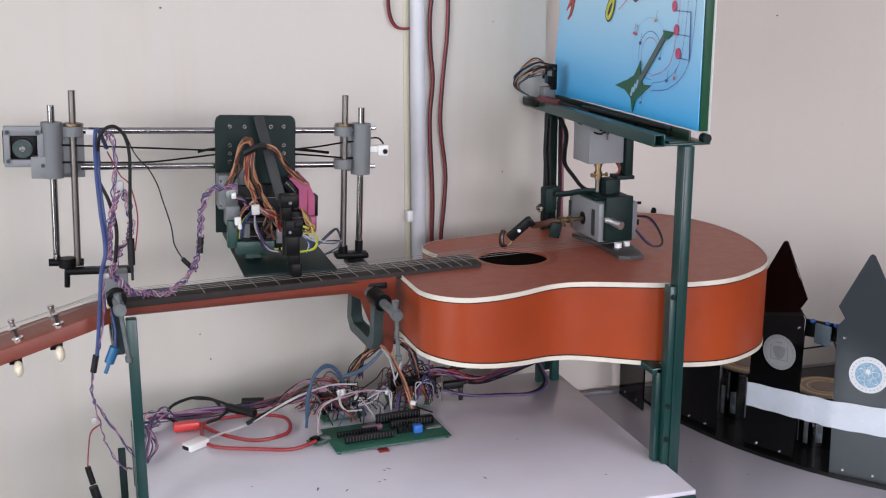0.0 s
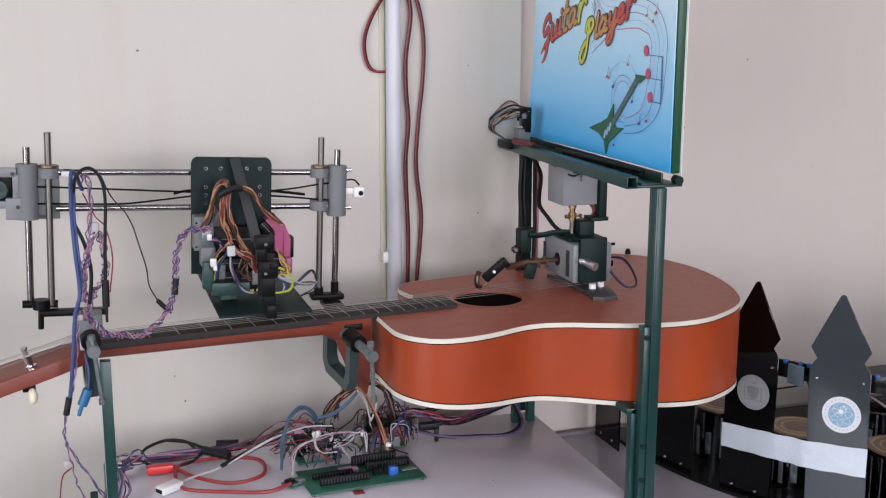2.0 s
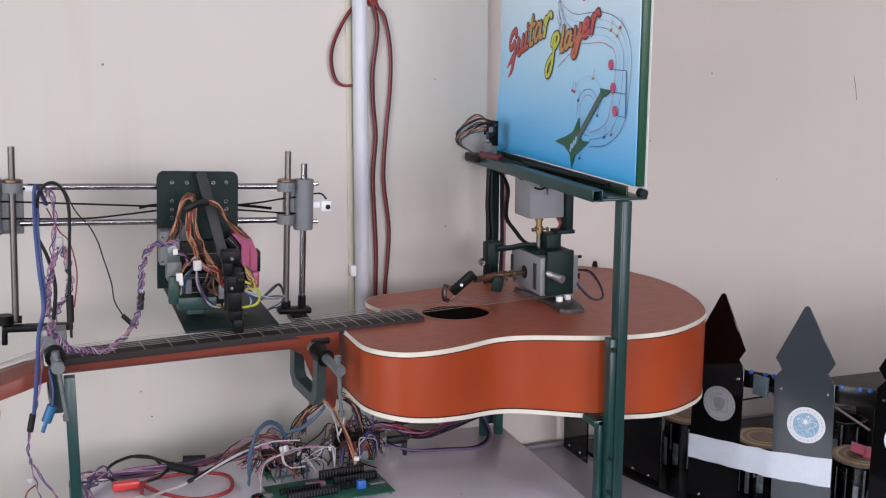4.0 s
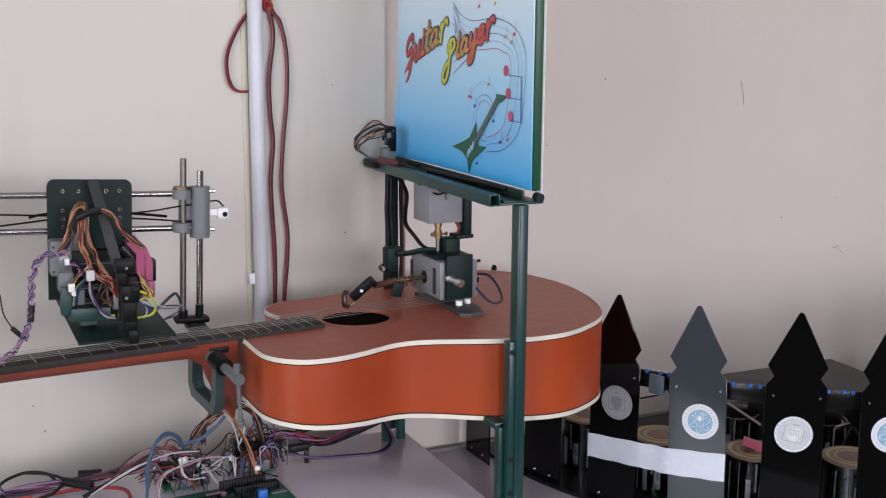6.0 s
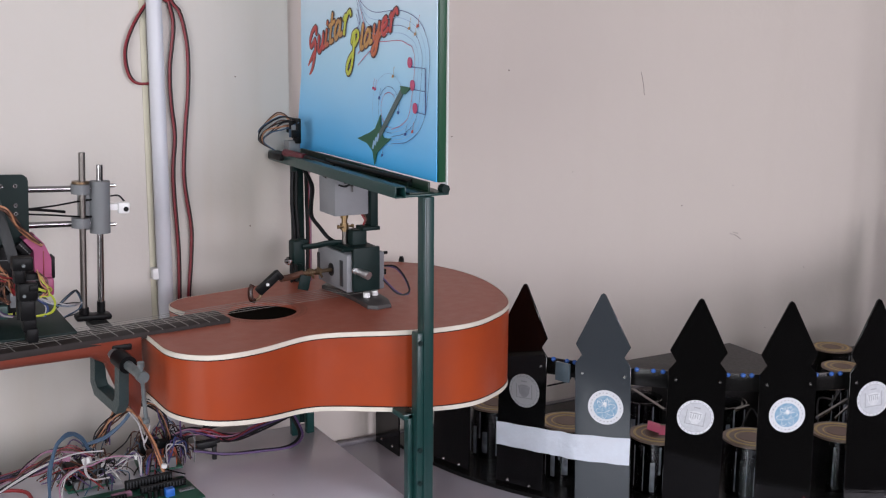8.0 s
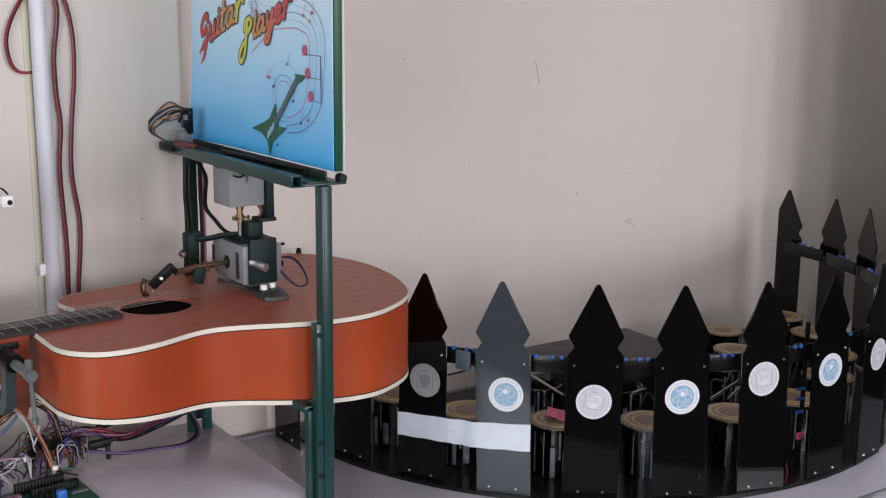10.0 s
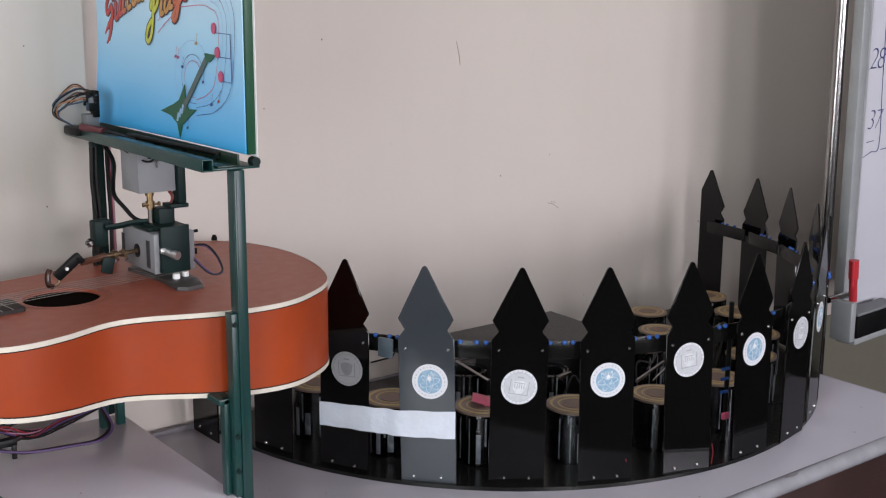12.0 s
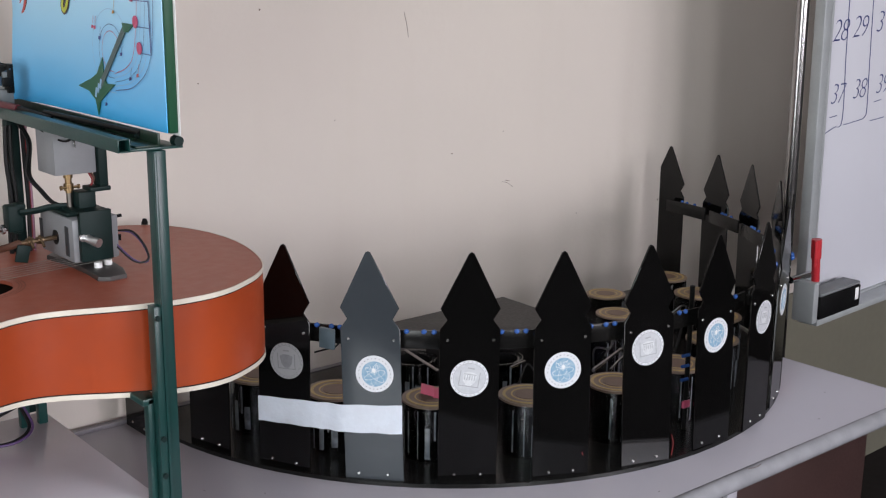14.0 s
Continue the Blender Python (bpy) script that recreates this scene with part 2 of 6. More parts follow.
def tube(bm, pts, r, seg=6, n=6, flat=1.0):
    """A cable of radius r along a smooth line through the points."""
    line = curve_points(pts, n) if n else [Vector(p) for p in pts]
    side, rings = None, []
    for i, p in enumerate(line):
        d = (line[min(i + 1, len(line) - 1)] - line[max(i - 1, 0)]).normalized()
        if side is None:
            side = d.orthogonal().normalized()
        side = (side - d * side.dot(d)).normalized()
        up = d.cross(side)
        rings.append([bm.verts.new(p + (side * math.cos(2 * math.pi * k / seg) + up * math.sin(2 * math.pi * k / seg) * flat) * r) for k in range(seg)])
    for a, b in zip(rings, rings[1:]):
        for k in range(seg):
            bm.faces.new((a[k], a[(k + 1) % seg], b[(k + 1) % seg], b[k]))
    bm.faces.new(rings[0][::-1])
    bm.faces.new(rings[-1])
    return bm


def B():
    return bmesh.new()


def disc_ring(bm, c, r0, r1, z0, z1, seg=32, m=None):
    """A flat washer between the radii r0 and r1 (r0 = 0: a disc)."""
    m = m or Matrix()
    def circle(r, z):
        return [bm.verts.new(m @ Vector((c[0] + r * math.cos(2 * math.pi * k / seg), c[1] + r * math.sin(2 * math.pi * k / seg), z))) for k in range(seg)]
    if r0 <= 0:
        return prism(bm, [(c[0] + r1 * math.cos(2 * math.pi * k / seg), c[1] + r1 * math.sin(2 * math.pi * k / seg)) for k in range(seg)], z0, z1, m)
    rings = [circle(r0, z0), circle(r1, z0), circle(r1, z1), circle(r0, z1)]
    for a, b in zip(rings, rings[1:] + rings[:1]):
        for k in range(seg):
            bm.faces.new((a[k], a[(k + 1) % seg], b[(k + 1) % seg], b[k]))
    return bm


# ---- room ----
WALL_Y, X0, X1, Y0, CEIL = 1.675, -2.2, 5.2, -4.3, 2.8
solid("floor", box(B(), ((X0 + X1) / 2, (Y0 + WALL_Y) / 2, -0.05), (X1 - X0 + 0.4, WALL_Y - Y0 + 0.4, 0.1)), M_FLOOR, "unseen floor, darkened to keep the picket reflections black", kind="structure")
solid("ceiling", box(B(), ((X0 + X1) / 2, (Y0 + WALL_Y) / 2, CEIL + 0.05), (X1 - X0 + 0.4, WALL_Y - Y0 + 0.4, 0.1)), M_CEIL, "plain white painted ceiling", kind="structure")
solid("wall_north", box(B(), ((X0 + X1) / 2, WALL_Y + 0.08, CEIL / 2), (X1 - X0 + 0.4, 0.16, CEIL)), M_WALL, "cream painted wall with small dirt spots", kind="structure", smooth=False)
# the wall steps forward a little to the left of the corner line
solid("wall_pier", box(B(), ((X0 + 0.672) / 2, WALL_Y - 0.0125, CEIL / 2), (0.672 - X0, 0.025, CEIL - 0.004)), M_WALL2, "cream painted wall face standing slightly proud", kind="structure", smooth=False)

# shade on the lower wall, put in as a thin dull olive slab
solid("wall_lower_shade", box(B(), ((1.98 + X1) / 2, WALL_Y - 0.002, 0.31), (X1 - 1.98, 0.012, 0.62), 0.001), material("olive_wall_shade", (0.17, 0.16, 0.12), 0.6, vary=0.35, scale=3, fine=0.12, tint=(0.13, 0.125, 0.10)), "thin dull olive slab standing in for shade on the lower wall", kind="structure", smooth=False)


def wall_with_window(name, along, fixed, lo, hi, openings, z0, z1):
    """Wall pieces round a row of window openings."""
    bm = B()
    edges = [lo, *(e for pair in openings for e in pair), hi]
    pieces = [(edges[k], edges[k + 1], 0, CEIL) for k in range(0, len(edges), 2)]
    pieces += [(w0, w1, b0, b1) for w0, w1 in openings for b0, b1 in ((0, z0), (z1, CEIL))]
    for a0, a1, b0, b1 in pieces:
        c, s = ((a0 + a1) / 2, (b0 + b1) / 2), (a1 - a0, b1 - b0)
        if along == "x":
            box(bm, (c[0], fixed, c[1]), (s[0], 0.16, s[1]))
        else:
            box(bm, (fixed, c[0], c[1]), (0.16, s[0], s[1]))
    return solid(name, bm, M_WALLD, "unseen wall with a window opening, kept dark to limit bounced light", kind="structure", smooth=False)


wall_with_window("wall_south", "x", Y0 - 0.08, X0, X1, [(-1.07, 0.17), (1.23, 3.47)], 1.15, 2.65)
wall_with_window("wall_west", "y", X0 - 0.08, Y0, WALL_Y, [(-1.77, 0.27)], 0.60, 2.40)
solid("wall_east", box(B(), (X1 + 0.08, (Y0 + WALL_Y) / 2, CEIL / 2), (0.16, WALL_Y - Y0, CEIL)), M_WALLD, "unseen wall far from the table, kept dark to limit bounced light", kind="structure", smooth=False)
# ---- tables ----
TABLE_Z, PANEL_Z = 0.75, 0.85


def lab_table():
    t = thing("table", "long grey laminate table with a rounded pipe front edge", "table", pose(0, 0, 0))
    x0, x1, y0, y1 = 0.06, 1.925, 0.925, WALL_Y - 0.009
    part("tabletop", prism(B(), [(x0, 0.973), (x1 - 0.012, 0.912), (x1, 0.924), (x1 + 0.02, y1), (x0, y1)], TABLE_Z - 0.03, TABLE_Z, bevel=0.003), M_TABLE, t)
    part("edge_pipe", tube(B(), [(x0, 0.969, TABLE_Z - 0.013), (1.2, 0.9315, TABLE_Z - 0.013), (x1 + 0.01, 0.907, TABLE_Z - 0.013)], 0.0135, 14, 4), M_EDGE, t, "scuffed grey pipe edge")
    part("back_strip", box(B(), ((0.680 + x1) / 2, 1.6595, TABLE_Z + 0.0030), (x1 - 0.680, 0.012, 0.008), 0.001), M_SLATE, t, "grey strip along the wall")
    for i, x in enumerate((0.10, 0.83, 1.50)):
        part("panel", box(B(), ((x + (0.80, 1.47, 1.90)[i]) / 2, y0 + 0.06, (TABLE_Z - 0.03) / 2), ((0.80, 1.47, 1.90)[i] - x, 0.018, TABLE_Z - 0.034), 0.001), M_CARCASS, t, "dark brown laminate front panel")
    for x in (0.815, 1.485):
        part("divider", box(B(), (x, y0 + 0.055, (TABLE_Z - 0.03) / 2), (0.026, 0.02, TABLE_Z - 0.034), 0.002), M_TABLE, t, "grey upright divider")
    for x in (0.08, 1.91):
        part("side", box(B(), (x, (y0 + y1) / 2 + 0.02, (TABLE_Z - 0.03) / 2), (0.02, y1 - y0 - 0.1, TABLE_Z - 0.034), 0.001), M_CARCASS, t)
    return t


lab_table()


def stand():
    """The green steel stand with its white top, posts and the bar for the song board."""
    t = thing("guitar_stand", "green painted steel frame with a white laminate top", "stand", pose(0, 0, 0))
    part("top_panel", box(B(), (0.330, 1.316, PANEL_Z - 0.003), (0.646, 0.444, 0.006), 0.001), M_PANEL, t, "glossy white laminate top with stains")
    for y in (1.102, 1.53):
        part("frame_rail", box(B(), (0.329, y, PANEL_Z - 0.0265), (0.648, 0.022, 0.040), 0.002), M_GREEN, t)
    for x in (0.016, 0.641):
        part("frame_rail", box(B(), (x, 1.316, PANEL_Z - 0.0265), (0.022, 0.40, 0.040), 0.002), M_GREEN, t)
    for x in (0.016, 0.641):
        for y in (1.102, 1.53):
            part("leg", box(B(), (x, y, (PANEL_Z - 0.047 + TABLE_Z) / 2), (0.024, 0.024, PANEL_Z - 0.047 - TABLE_Z), 0.002), M_GREEN, t)
    # right front post: two lapped angle bars bolted to the outside of the frame
    bm = B()
    box(bm, (0.6632, 1.178, 1.028), (0.0160, 0.0150, 0.458), 0.0012)
    box(bm, (0.6572, 1.1692, 1.028), (0.0030, 0.0035, 0.456), 0.0004)
    part("post", bm, M_GREEN, t)
    part("lower_post", box(B(), (0.6512, 1.177, 0.968), (0.0085, 0.016, 0.234), 0.0008), M_GREEN, t)
    part("bracket", box(B(), (0.6430, 1.186, 0.914), (0.0075, 0.012, 0.126), 0.0012), M_GREEN, t)
    part("cross_bar", box(B(), (0.6430, 1.31, 0.9730), (0.02, 0.26, 0.008), 0.0015), M_GREEN, t)
    for z in (1.072, 0.93, 0.885):
        part("bolt", rod(B(), (0.6505, 1.1665, z), (0.6505, 1.170, z), 0.0034, 8), M_GREENM, t)
    # two short posts under the body, against the wall side
    for x in (0.612, 0.636):
        part("short_post", box(B(), (x, 1.50, 0.91), (0.012, 0.012, 0.125), 0.0015), M_GREEN, t)
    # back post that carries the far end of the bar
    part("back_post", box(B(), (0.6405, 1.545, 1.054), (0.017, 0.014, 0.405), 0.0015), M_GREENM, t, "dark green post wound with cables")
    # left post under the neck
    part("left_post", box(B(), (0.0125, 1.238, 0.965), (0.012, 0.013, 0.235), 0.001), M_GREEN, t)
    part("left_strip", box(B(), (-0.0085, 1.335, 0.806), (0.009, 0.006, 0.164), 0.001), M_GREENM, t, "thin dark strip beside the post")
    # bar that holds the board: a square tube, a flat plate beside it and an angle under the board
    bar = pose(0.6185, 1.175, 1.2574, 0, 0, -1.9)
    bm = B()
    box(bm, (0.0007, 0.235, 0.0072), (0.0014, 0.472, 0.0144), 0.0003, bar)
    box(bm, (0.0133, 0.235, 0.0072), (0.0014, 0.472, 0.0144), 0.0003, bar)
    box(bm, (0.007, 0.235, 0.0007), (0.0112, 0.472, 0.0014), 0.0003, bar)
    box(bm, (0.007, 0.235, 0.0137), (0.0112, 0.472, 0.0014), 0.0003, bar)
    part("tube", bm, M_GREEN, t, "hollow square green tube")
    part("flat_plate", box(B(), (0.0445, 0.236, 0.0015), (0.061, 0.47, 0.003), 0.0008, bar), M_GREEN, t)
    part("board_rest", box(box(B(), (0.0475, 0.236, 0.0102), (0.003, 0.468, 0.0148), 0.0006, bar), (0.034, 0.236, 0.0042), (0.026, 0.468, 0.0024), 0.0006, bar), M_BOARDD, t, "dark green angle under the board")
    part("end_cap", rod(B(), bar @ Vector((0.070, 0.0, 0.0075)), bar @ Vector((0.070, 0.012, 0.0075)), 0.0058, 8), M_GREENM, t)
    for y in (0.05, 0.145, 0.235, 0.335):
        bolt = rod(B(), bar @ Vector((0.0455, y, 0.0095)), bar @ Vector((0.0425, y, 0.0095)), 0.0036, 10)
        part("bolt", rod(bolt, bar @ Vector((0.0425, y, 0.0095)), bar @ Vector((0.0405, y, 0.0095)), 0.0018, 8), M_GREENM, t)
    for y in (0.10, 0.30):
        part("wire_end", tube(B(), [bar @ Vector((0.030, y, 0.006)), bar @ Vector((0.028, y - 0.02, 0.010)), bar @ Vector((0.033, y - 0.04, 0.006))], 0.0012, 6, 5), M_BLACK, t)
    return t


stand()


# ---- guitar ----
G = pose(0.524, 1.392, 1.08, 0, 0, 6.3)
OUTLINE = [(-0.176, -0.02), (-0.178, -0.05), (-0.181, -0.081), (-0.182, -0.112), (-0.173, -0.139), (-0.150, -0.162), (-0.117, -0.170), (-0.076, -0.166), (-0.030, -0.153), (-0.006, -0.151), (0.012, -0.154), (0.038, -0.164), (0.076, -0.184), (0.110, -0.200), (0.148, -0.212), (0.186, -0.216), (0.218, -0.211), (0.250, -0.198), (0.282, -0.180), (0.312, -0.153), (0.340, -0.107), (0.362, -0.053), (0.375, 0.0), (0.379, 0.045), (0.376, 0.085), (0.366, 0.126), (0.347, 0.157), (0.318, 0.184), (0.285, 0.196), (0.24, 0.191), (0.19, 0.177), (0.137, 0.161), (0.052, 0.139), (-0.019, 0.131), (-0.060, 0.127), (-0.083, 0.113), (-0.095, 0.094), (-0.095, 0.067), (-0.092, 0.048), (-0.104, 0.034), (-0.125, 0.027), (-0.155, 0.024), (-0.174, 0.014)]


def body_outline(grow=0.0, n=4):
    """The body's edge, with a rounded cutaway on the far side of the neck."""
    full = [(p.x, p.y) for p in curve_points([(x, y, 0) for x, y in [*OUTLINE, OUTLINE[0]]], n)[:-1]]
    if grow:
        k = len(full)
        out = []
        for i, (x, y) in enumerate(full):
            d = (Vector(full[(i + 1) % k]) - Vector(full[i - 1])).normalized()
            out.append((x + d.y * grow, y - d.x * grow))
        return out
    return full


def under(x):
    """The body is deeper at the tail than at the neck."""
    return -0.1005 - 0.085 * x + 0.09 * x * x


def guitar():
    g = thing("acoustic_guitar", "orange-red stained acoustic guitar lying flat with cream binding", "guitar", G)
    bm = B()
    line = body_outline()
    n = len(line)
    rings = [[bm.verts.new((x, y, z if z > -0.01 else under(x) + 0.004)) for x, y in line] for z in (-0.005, -0.1)]
    for i in range(n):
        bm.faces.new((rings[0][i], rings[0][(i + 1) % n], rings[1][(i + 1) % n], rings[1][i]))
    part("sides", bm, M_SIDE, g, "satin orange stained sides")
    # soundboard with a round hole
    bm = B()
    seg = 40
    out = body_outline(-0.0004)
    hole = [(-0.001 + 0.048 * math.cos(2 * math.pi * k / seg), -0.003 + 0.048 * math.sin(2 * math.pi * k / seg)) for k in range(seg)]
    vo = [bm.verts.new((x, y, 0)) for x, y in out]
    vh = [bm.verts.new((x, y, 0)) for x, y in hole]
    edges = [bm.edges.new((vo[i], vo[(i + 1) % len(vo)])) for i in range(len(vo))] + [bm.edges.new((vh[i], vh[(i + 1) % seg])) for i in range(seg)]
    bmesh.ops.triangle_fill(bm, edges=edges, use_beauty=True, normal=(0, 0, 1))
    ext = bmesh.ops.extrude_face_region(bm, geom=bm.faces[:])
    bmesh.ops.translate(bm, verts=[v for v in ext["geom"] if isinstance(v, bmesh.types.BMVert)], vec=(0, 0, -0.0045))
    part("soundboard", bm, M_TOP, g, "matt red-brown stained top", smooth=False)
    part("sound_hole", disc_ring(B(), (-0.001, -0.003), 0, 0.0485, -0.0062, -0.0050, 40), M_HOLE, g, "dark open sound hole")
    for r in (0.0535, 0.0565, 0.0605):
        part("rosette", disc_ring(B(), (-0.001, -0.003), r, r + 0.0009, -0.0005, 0.0003, 48), M_ROSE, g)
    for low in (False, True):
        bm = B()
        a, b = body_outline(0.0008), body_outline(-0.0005)
        n = len(a)
        rings = [[bm.verts.new((x, y, (under(x) if low else 0) + z)) for x, y in o] for o, z in (((b, -0.0012), (a, -0.0012), (a, 0.0045), (b, 0.0045)) if low else ((b, -0.0056), (a, -0.0056), (a, 0.0003), (b, 0.0003)))]
        for p, q in zip(rings, rings[1:] + rings[:1]):
            for i in range(n):
                bm.faces.new((p[i], p[(i + 1) % n], q[(i + 1) % n], q[i]))
        part("binding", bm, M_BIND, g, "cream binding strip")
        # dark inlay line beside the binding on the side
        bm = B()
        o = body_outline(0.0004)
        z0, z1 = (0.0044, 0.0060) if low else (-0.0070, -0.0055)
        lv, tv = ([bm.verts.new((x, y, (under(x) if low else 0) + z)) for x, y in o] for z in (z0, z1))
        for i in range(len(o)):
            bm.faces.new((lv[i], lv[(i + 1) % len(o)], tv[(i + 1) % len(o)], tv[i]))
        part("purfling", bm, M_FRETB, g, "thin dark line beside the binding")
    # dark purfling line just inside the top binding
    bm = B()
    a, b = body_outline(-0.0012), body_outline(-0.0022)
    n = len(a)
    va, vb = ([bm.verts.new((x, y, 0.0004)) for x, y in o] for o in (a, b))
    for i in range(n):
        bm.faces.new((va[i], va[(i + 1) % n], vb[(i + 1) % n], vb[i]))
    part("purfling", bm, M_NECK, g, "thin dark line inside the binding")
    bm = B()
    bm.faces.new([bm.verts.new((x, y, under(x) + 0.003)) for x, y in body_outline(-0.003)])
    part("back", bm, M_SIDE, g)
    # neck and heel
    bm = B()
    stations = [(-0.545, 0.021, 0.018), (-0.45, 0.022, 0.019), (-0.33, 0.024, 0.020), (-0.245, 0.025, 0.022), (-0.225, 0.026, 0.034), (-0.212, 0.026, 0.070), (-0.186, 0.027, 0.112)]
    rings = []
    for x, w, d in stations:
        rings.append([bm.verts.new((x, -0.012 + w * math.cos(math.pi * k / 10), -d * math.sin(math.pi * k / 10))) for k in range(11)])
    for p, q in zip(rings, rings[1:]):
        for i in range(10):
            bm.faces.new((p[i], p[i + 1], q[i + 1], q[i]))
        bm.faces.new((p[10], p[0], q[0], q[10]))
    bm.faces.new(rings[0][::-1])
    bm.faces.new(rings[-1])
    part("neck", bm, M_NECK, g, "dark red-brown neck")
    part("fretboard", prism(B(), [(-0.540, -0.0365), (-0.066, -0.0372), (-0.063, -0.034), (-0.060, 0.013), (-0.062, 0.0160), (-0.540, 0.0085)], -0.003, 0.0055, bevel=0.001), M_FRETB, g, "dark dusty fretboard")
    scale = 0.690
    for k in range(1, 20):
        x = -0.540 + scale * (1 - 2 ** (-k / 12))
        if x < -0.068:
            w = 0.0215 + (x + 0.54) / 0.485 * 0.006
            part("fret", box(B(), (x, -0.0125, 0.0058), (0.0010, 2 * w - 0.001, 0.0010)), M_FRETW, g)
    part("nut", box(B(), (-0.542, -0.014, 0.004), (0.004, 0.044, 0.010), 0.001), M_BIND, g)
    # bridge and strings
    part("bridge", prism(B(), [(0.131, -0.035), (0.123, -0.076), (0.134, -0.086), (0.156, -0.086), (0.168, -0.058), (0.177, -0.022), (0.180, 0.030), (0.172, 0.07), (0.150, 0.082), (0.134, 0.07), (0.136, 0.02)], 0.0, 0.0058, bevel=0.0015), M_BRIDGE, g, "dark wooden bridge")
    for i in range(6):
        y0, y1 = -0.031 + 0.0068 * i, -0.030 + 0.0100 * i
        part("string", tube(B(), [(-0.542, y0, 0.0098), (-0.2, (y0 + y1) / 2, 0.0105), (0.160, y1, 0.0125)], 0.00035, 4, 2), M_FRETW, g)
    # headstock tilts down behind the nut
    head = pose(-0.544, -0.014, -0.001, 0, -13.6, 3)
    hs = part("headstock", prism(B(), [(0.004, -0.0225), (0.004, 0.0225), (-0.03, 0.029), (-0.19, 0.036), (-0.20, 0.02), (-0.20, -0.02), (-0.19, -0.036), (-0.03, -0.029)], -0.017, 0.0, head, bevel=0.002), M_NECK, g, "red-brown stained headstock")
    for s in (-1, 1):
        for i, x in enumerate((-0.057, -0.103, -0.149)):
            bm = rod(B(), head @ Vector((x, s * 0.019, -0.002)), head @ Vector((x, s * 0.019, 0.0145)), 0.0032, 10)
            rod(bm, head @ Vector((x, s * 0.019, 0.0115)), head @ Vector((x, s * 0.019, 0.0150)), 0.0042, 10)
            rod(bm, head @ Vector((x, s * 0.019, 0.0)), head @ Vector((x, s * 0.019, 0.003)), 0.0065, 14)
            part("tuner_post", bm, M_CHROME, g)
            bm = B()
            rod(bm, head @ Vector((x - 0.010, s * 0.026, -0.020)), head @ Vector((x - 0.010, s * 0.043, -0.020)), 0.0022, 8)
            box(bm, head @ Vector((x - 0.010, s * 0.022, -0.020)), (0.014, 0.012, 0.008), 0.001)
            tb = part("tuner_shaft", bm, M_BLACK, g)
            bm = B()
            bmesh.ops.create_uvsphere(bm, u_segments=14, v_segments=8, radius=1.0, matrix=Matrix.Translation(head @ Vector((x - 0.010, s * 0.050, -0.022))) @ Matrix.Diagonal((0.0055, 0.010, 0.009, 1)))
            part("tuner_button", bm, M_CREAM, g, "cream plastic tuner button")
    for i in range(6):
        s, x = (-1, (-0.057, -0.103, -0.149)[i]) if i < 3 else (1, (-0.149, -0.103, -0.057)[i - 3])
        part("string", tube(B(), [(-0.542, -0.031 + 0.0068 * i, 0.0098), head @ Vector((x, s * 0.016, 0.010))], 0.00035, 4, 0), M_FRETW, g)
    part("strap_pin", rod(rod(B(), (0.340, 0.166, -0.010), (0.344, 0.171, 0.003), 0.0048, 10), (0.344, 0.171, 0.003), (0.3445, 0.1715, 0.0085), 0.0048, 10, 0.0028), M_BLACK, g)
    return g


guitar()


# ---- song board ----
def board_material():
    m = bpy.data.materials.new("blue_gradient_print")
    m.use_nodes = True
    nt = m.node_tree
    b = nt.nodes["Principled BSDF"]
    b.inputs["Roughness"].default_value = 0.35
    tc = nt.nodes.new("ShaderNodeTexCoord")
    sep = nt.nodes.new("ShaderNodeSeparateXYZ")
    ramp = nt.nodes.new("ShaderNodeValToRGB")
    mr = nt.nodes.new("ShaderNodeMapRange")
    mr.inputs["From Min"].default_value, mr.inputs["From Max"].default_value = 0.0, 0.31
    nt.links.new(tc.outputs["Object"], sep.inputs[0])
    nt.links.new(sep.outputs["Z"], mr.inputs["Value"])
    nt.links.new(mr.outputs["Result"], ramp.inputs["Fac"])
    el = ramp.color_ramp.elements
    el[0].position, el[0].color = 0.0, (0.05, 0.42, 0.84, 1)
    el[1].position, el[1].color = 1.0, (0.86, 0.89, 0.92, 1)
    mid = el.new(0.45)
    mid.color = (0.42, 0.70, 0.90, 1)
    nt.links.new(ramp.outputs["Color"], b.inputs["Base Color"])
    return m


M_PRINT = board_material()
# ---- song board standing on the bar ----
def board_art(parent, pts, mat, name, d=0.0009):
    """A flat printed shape on the board, in (across, up) metres from its lower left corner."""
    return part(name, prism(B(), pts, 0.0, d, ART), mat, parent, smooth=False)


def board_line(parent, pts, w, mat, name):
    line = [p.to_2d() for p in curve_points([(x, y, 0) for x, y in pts], 8)]
    left, right = [], []
    for i, p in enumerate(line):
        d = (line[min(i + 1, len(line) - 1)] - line[max(i - 1, 0)]).normalized() * w / 2
        left.append((p.x - d.y, p.y + d.x))
        right.append((p.x + d.y, p.y - d.x))
    bm = B()
    lv = [bm.verts.new(ART @ Vector((x, y, 0.0005))) for x, y in left]
    rv = [bm.verts.new(ART @ Vector((x, y, 0.0005))) for x, y in right]
    for i in range(len(lv) - 1):
        bm.faces.new((lv[i], lv[i + 1], rv[i + 1], rv[i]))
    return part(name, bm, mat, parent, smooth=False)


ART = Matrix(((0, 0, -1, 0), (-1.081, 0, 0, 0.4745), (0, 1.015, 0, -0.0005), (0, 0, 0, 1)))
I_RED = material("red_print", (0.50, 0.065, 0.06), 0.4)
I_ORG = material("orange_red_print", (0.50, 0.13, 0.06), 0.4)
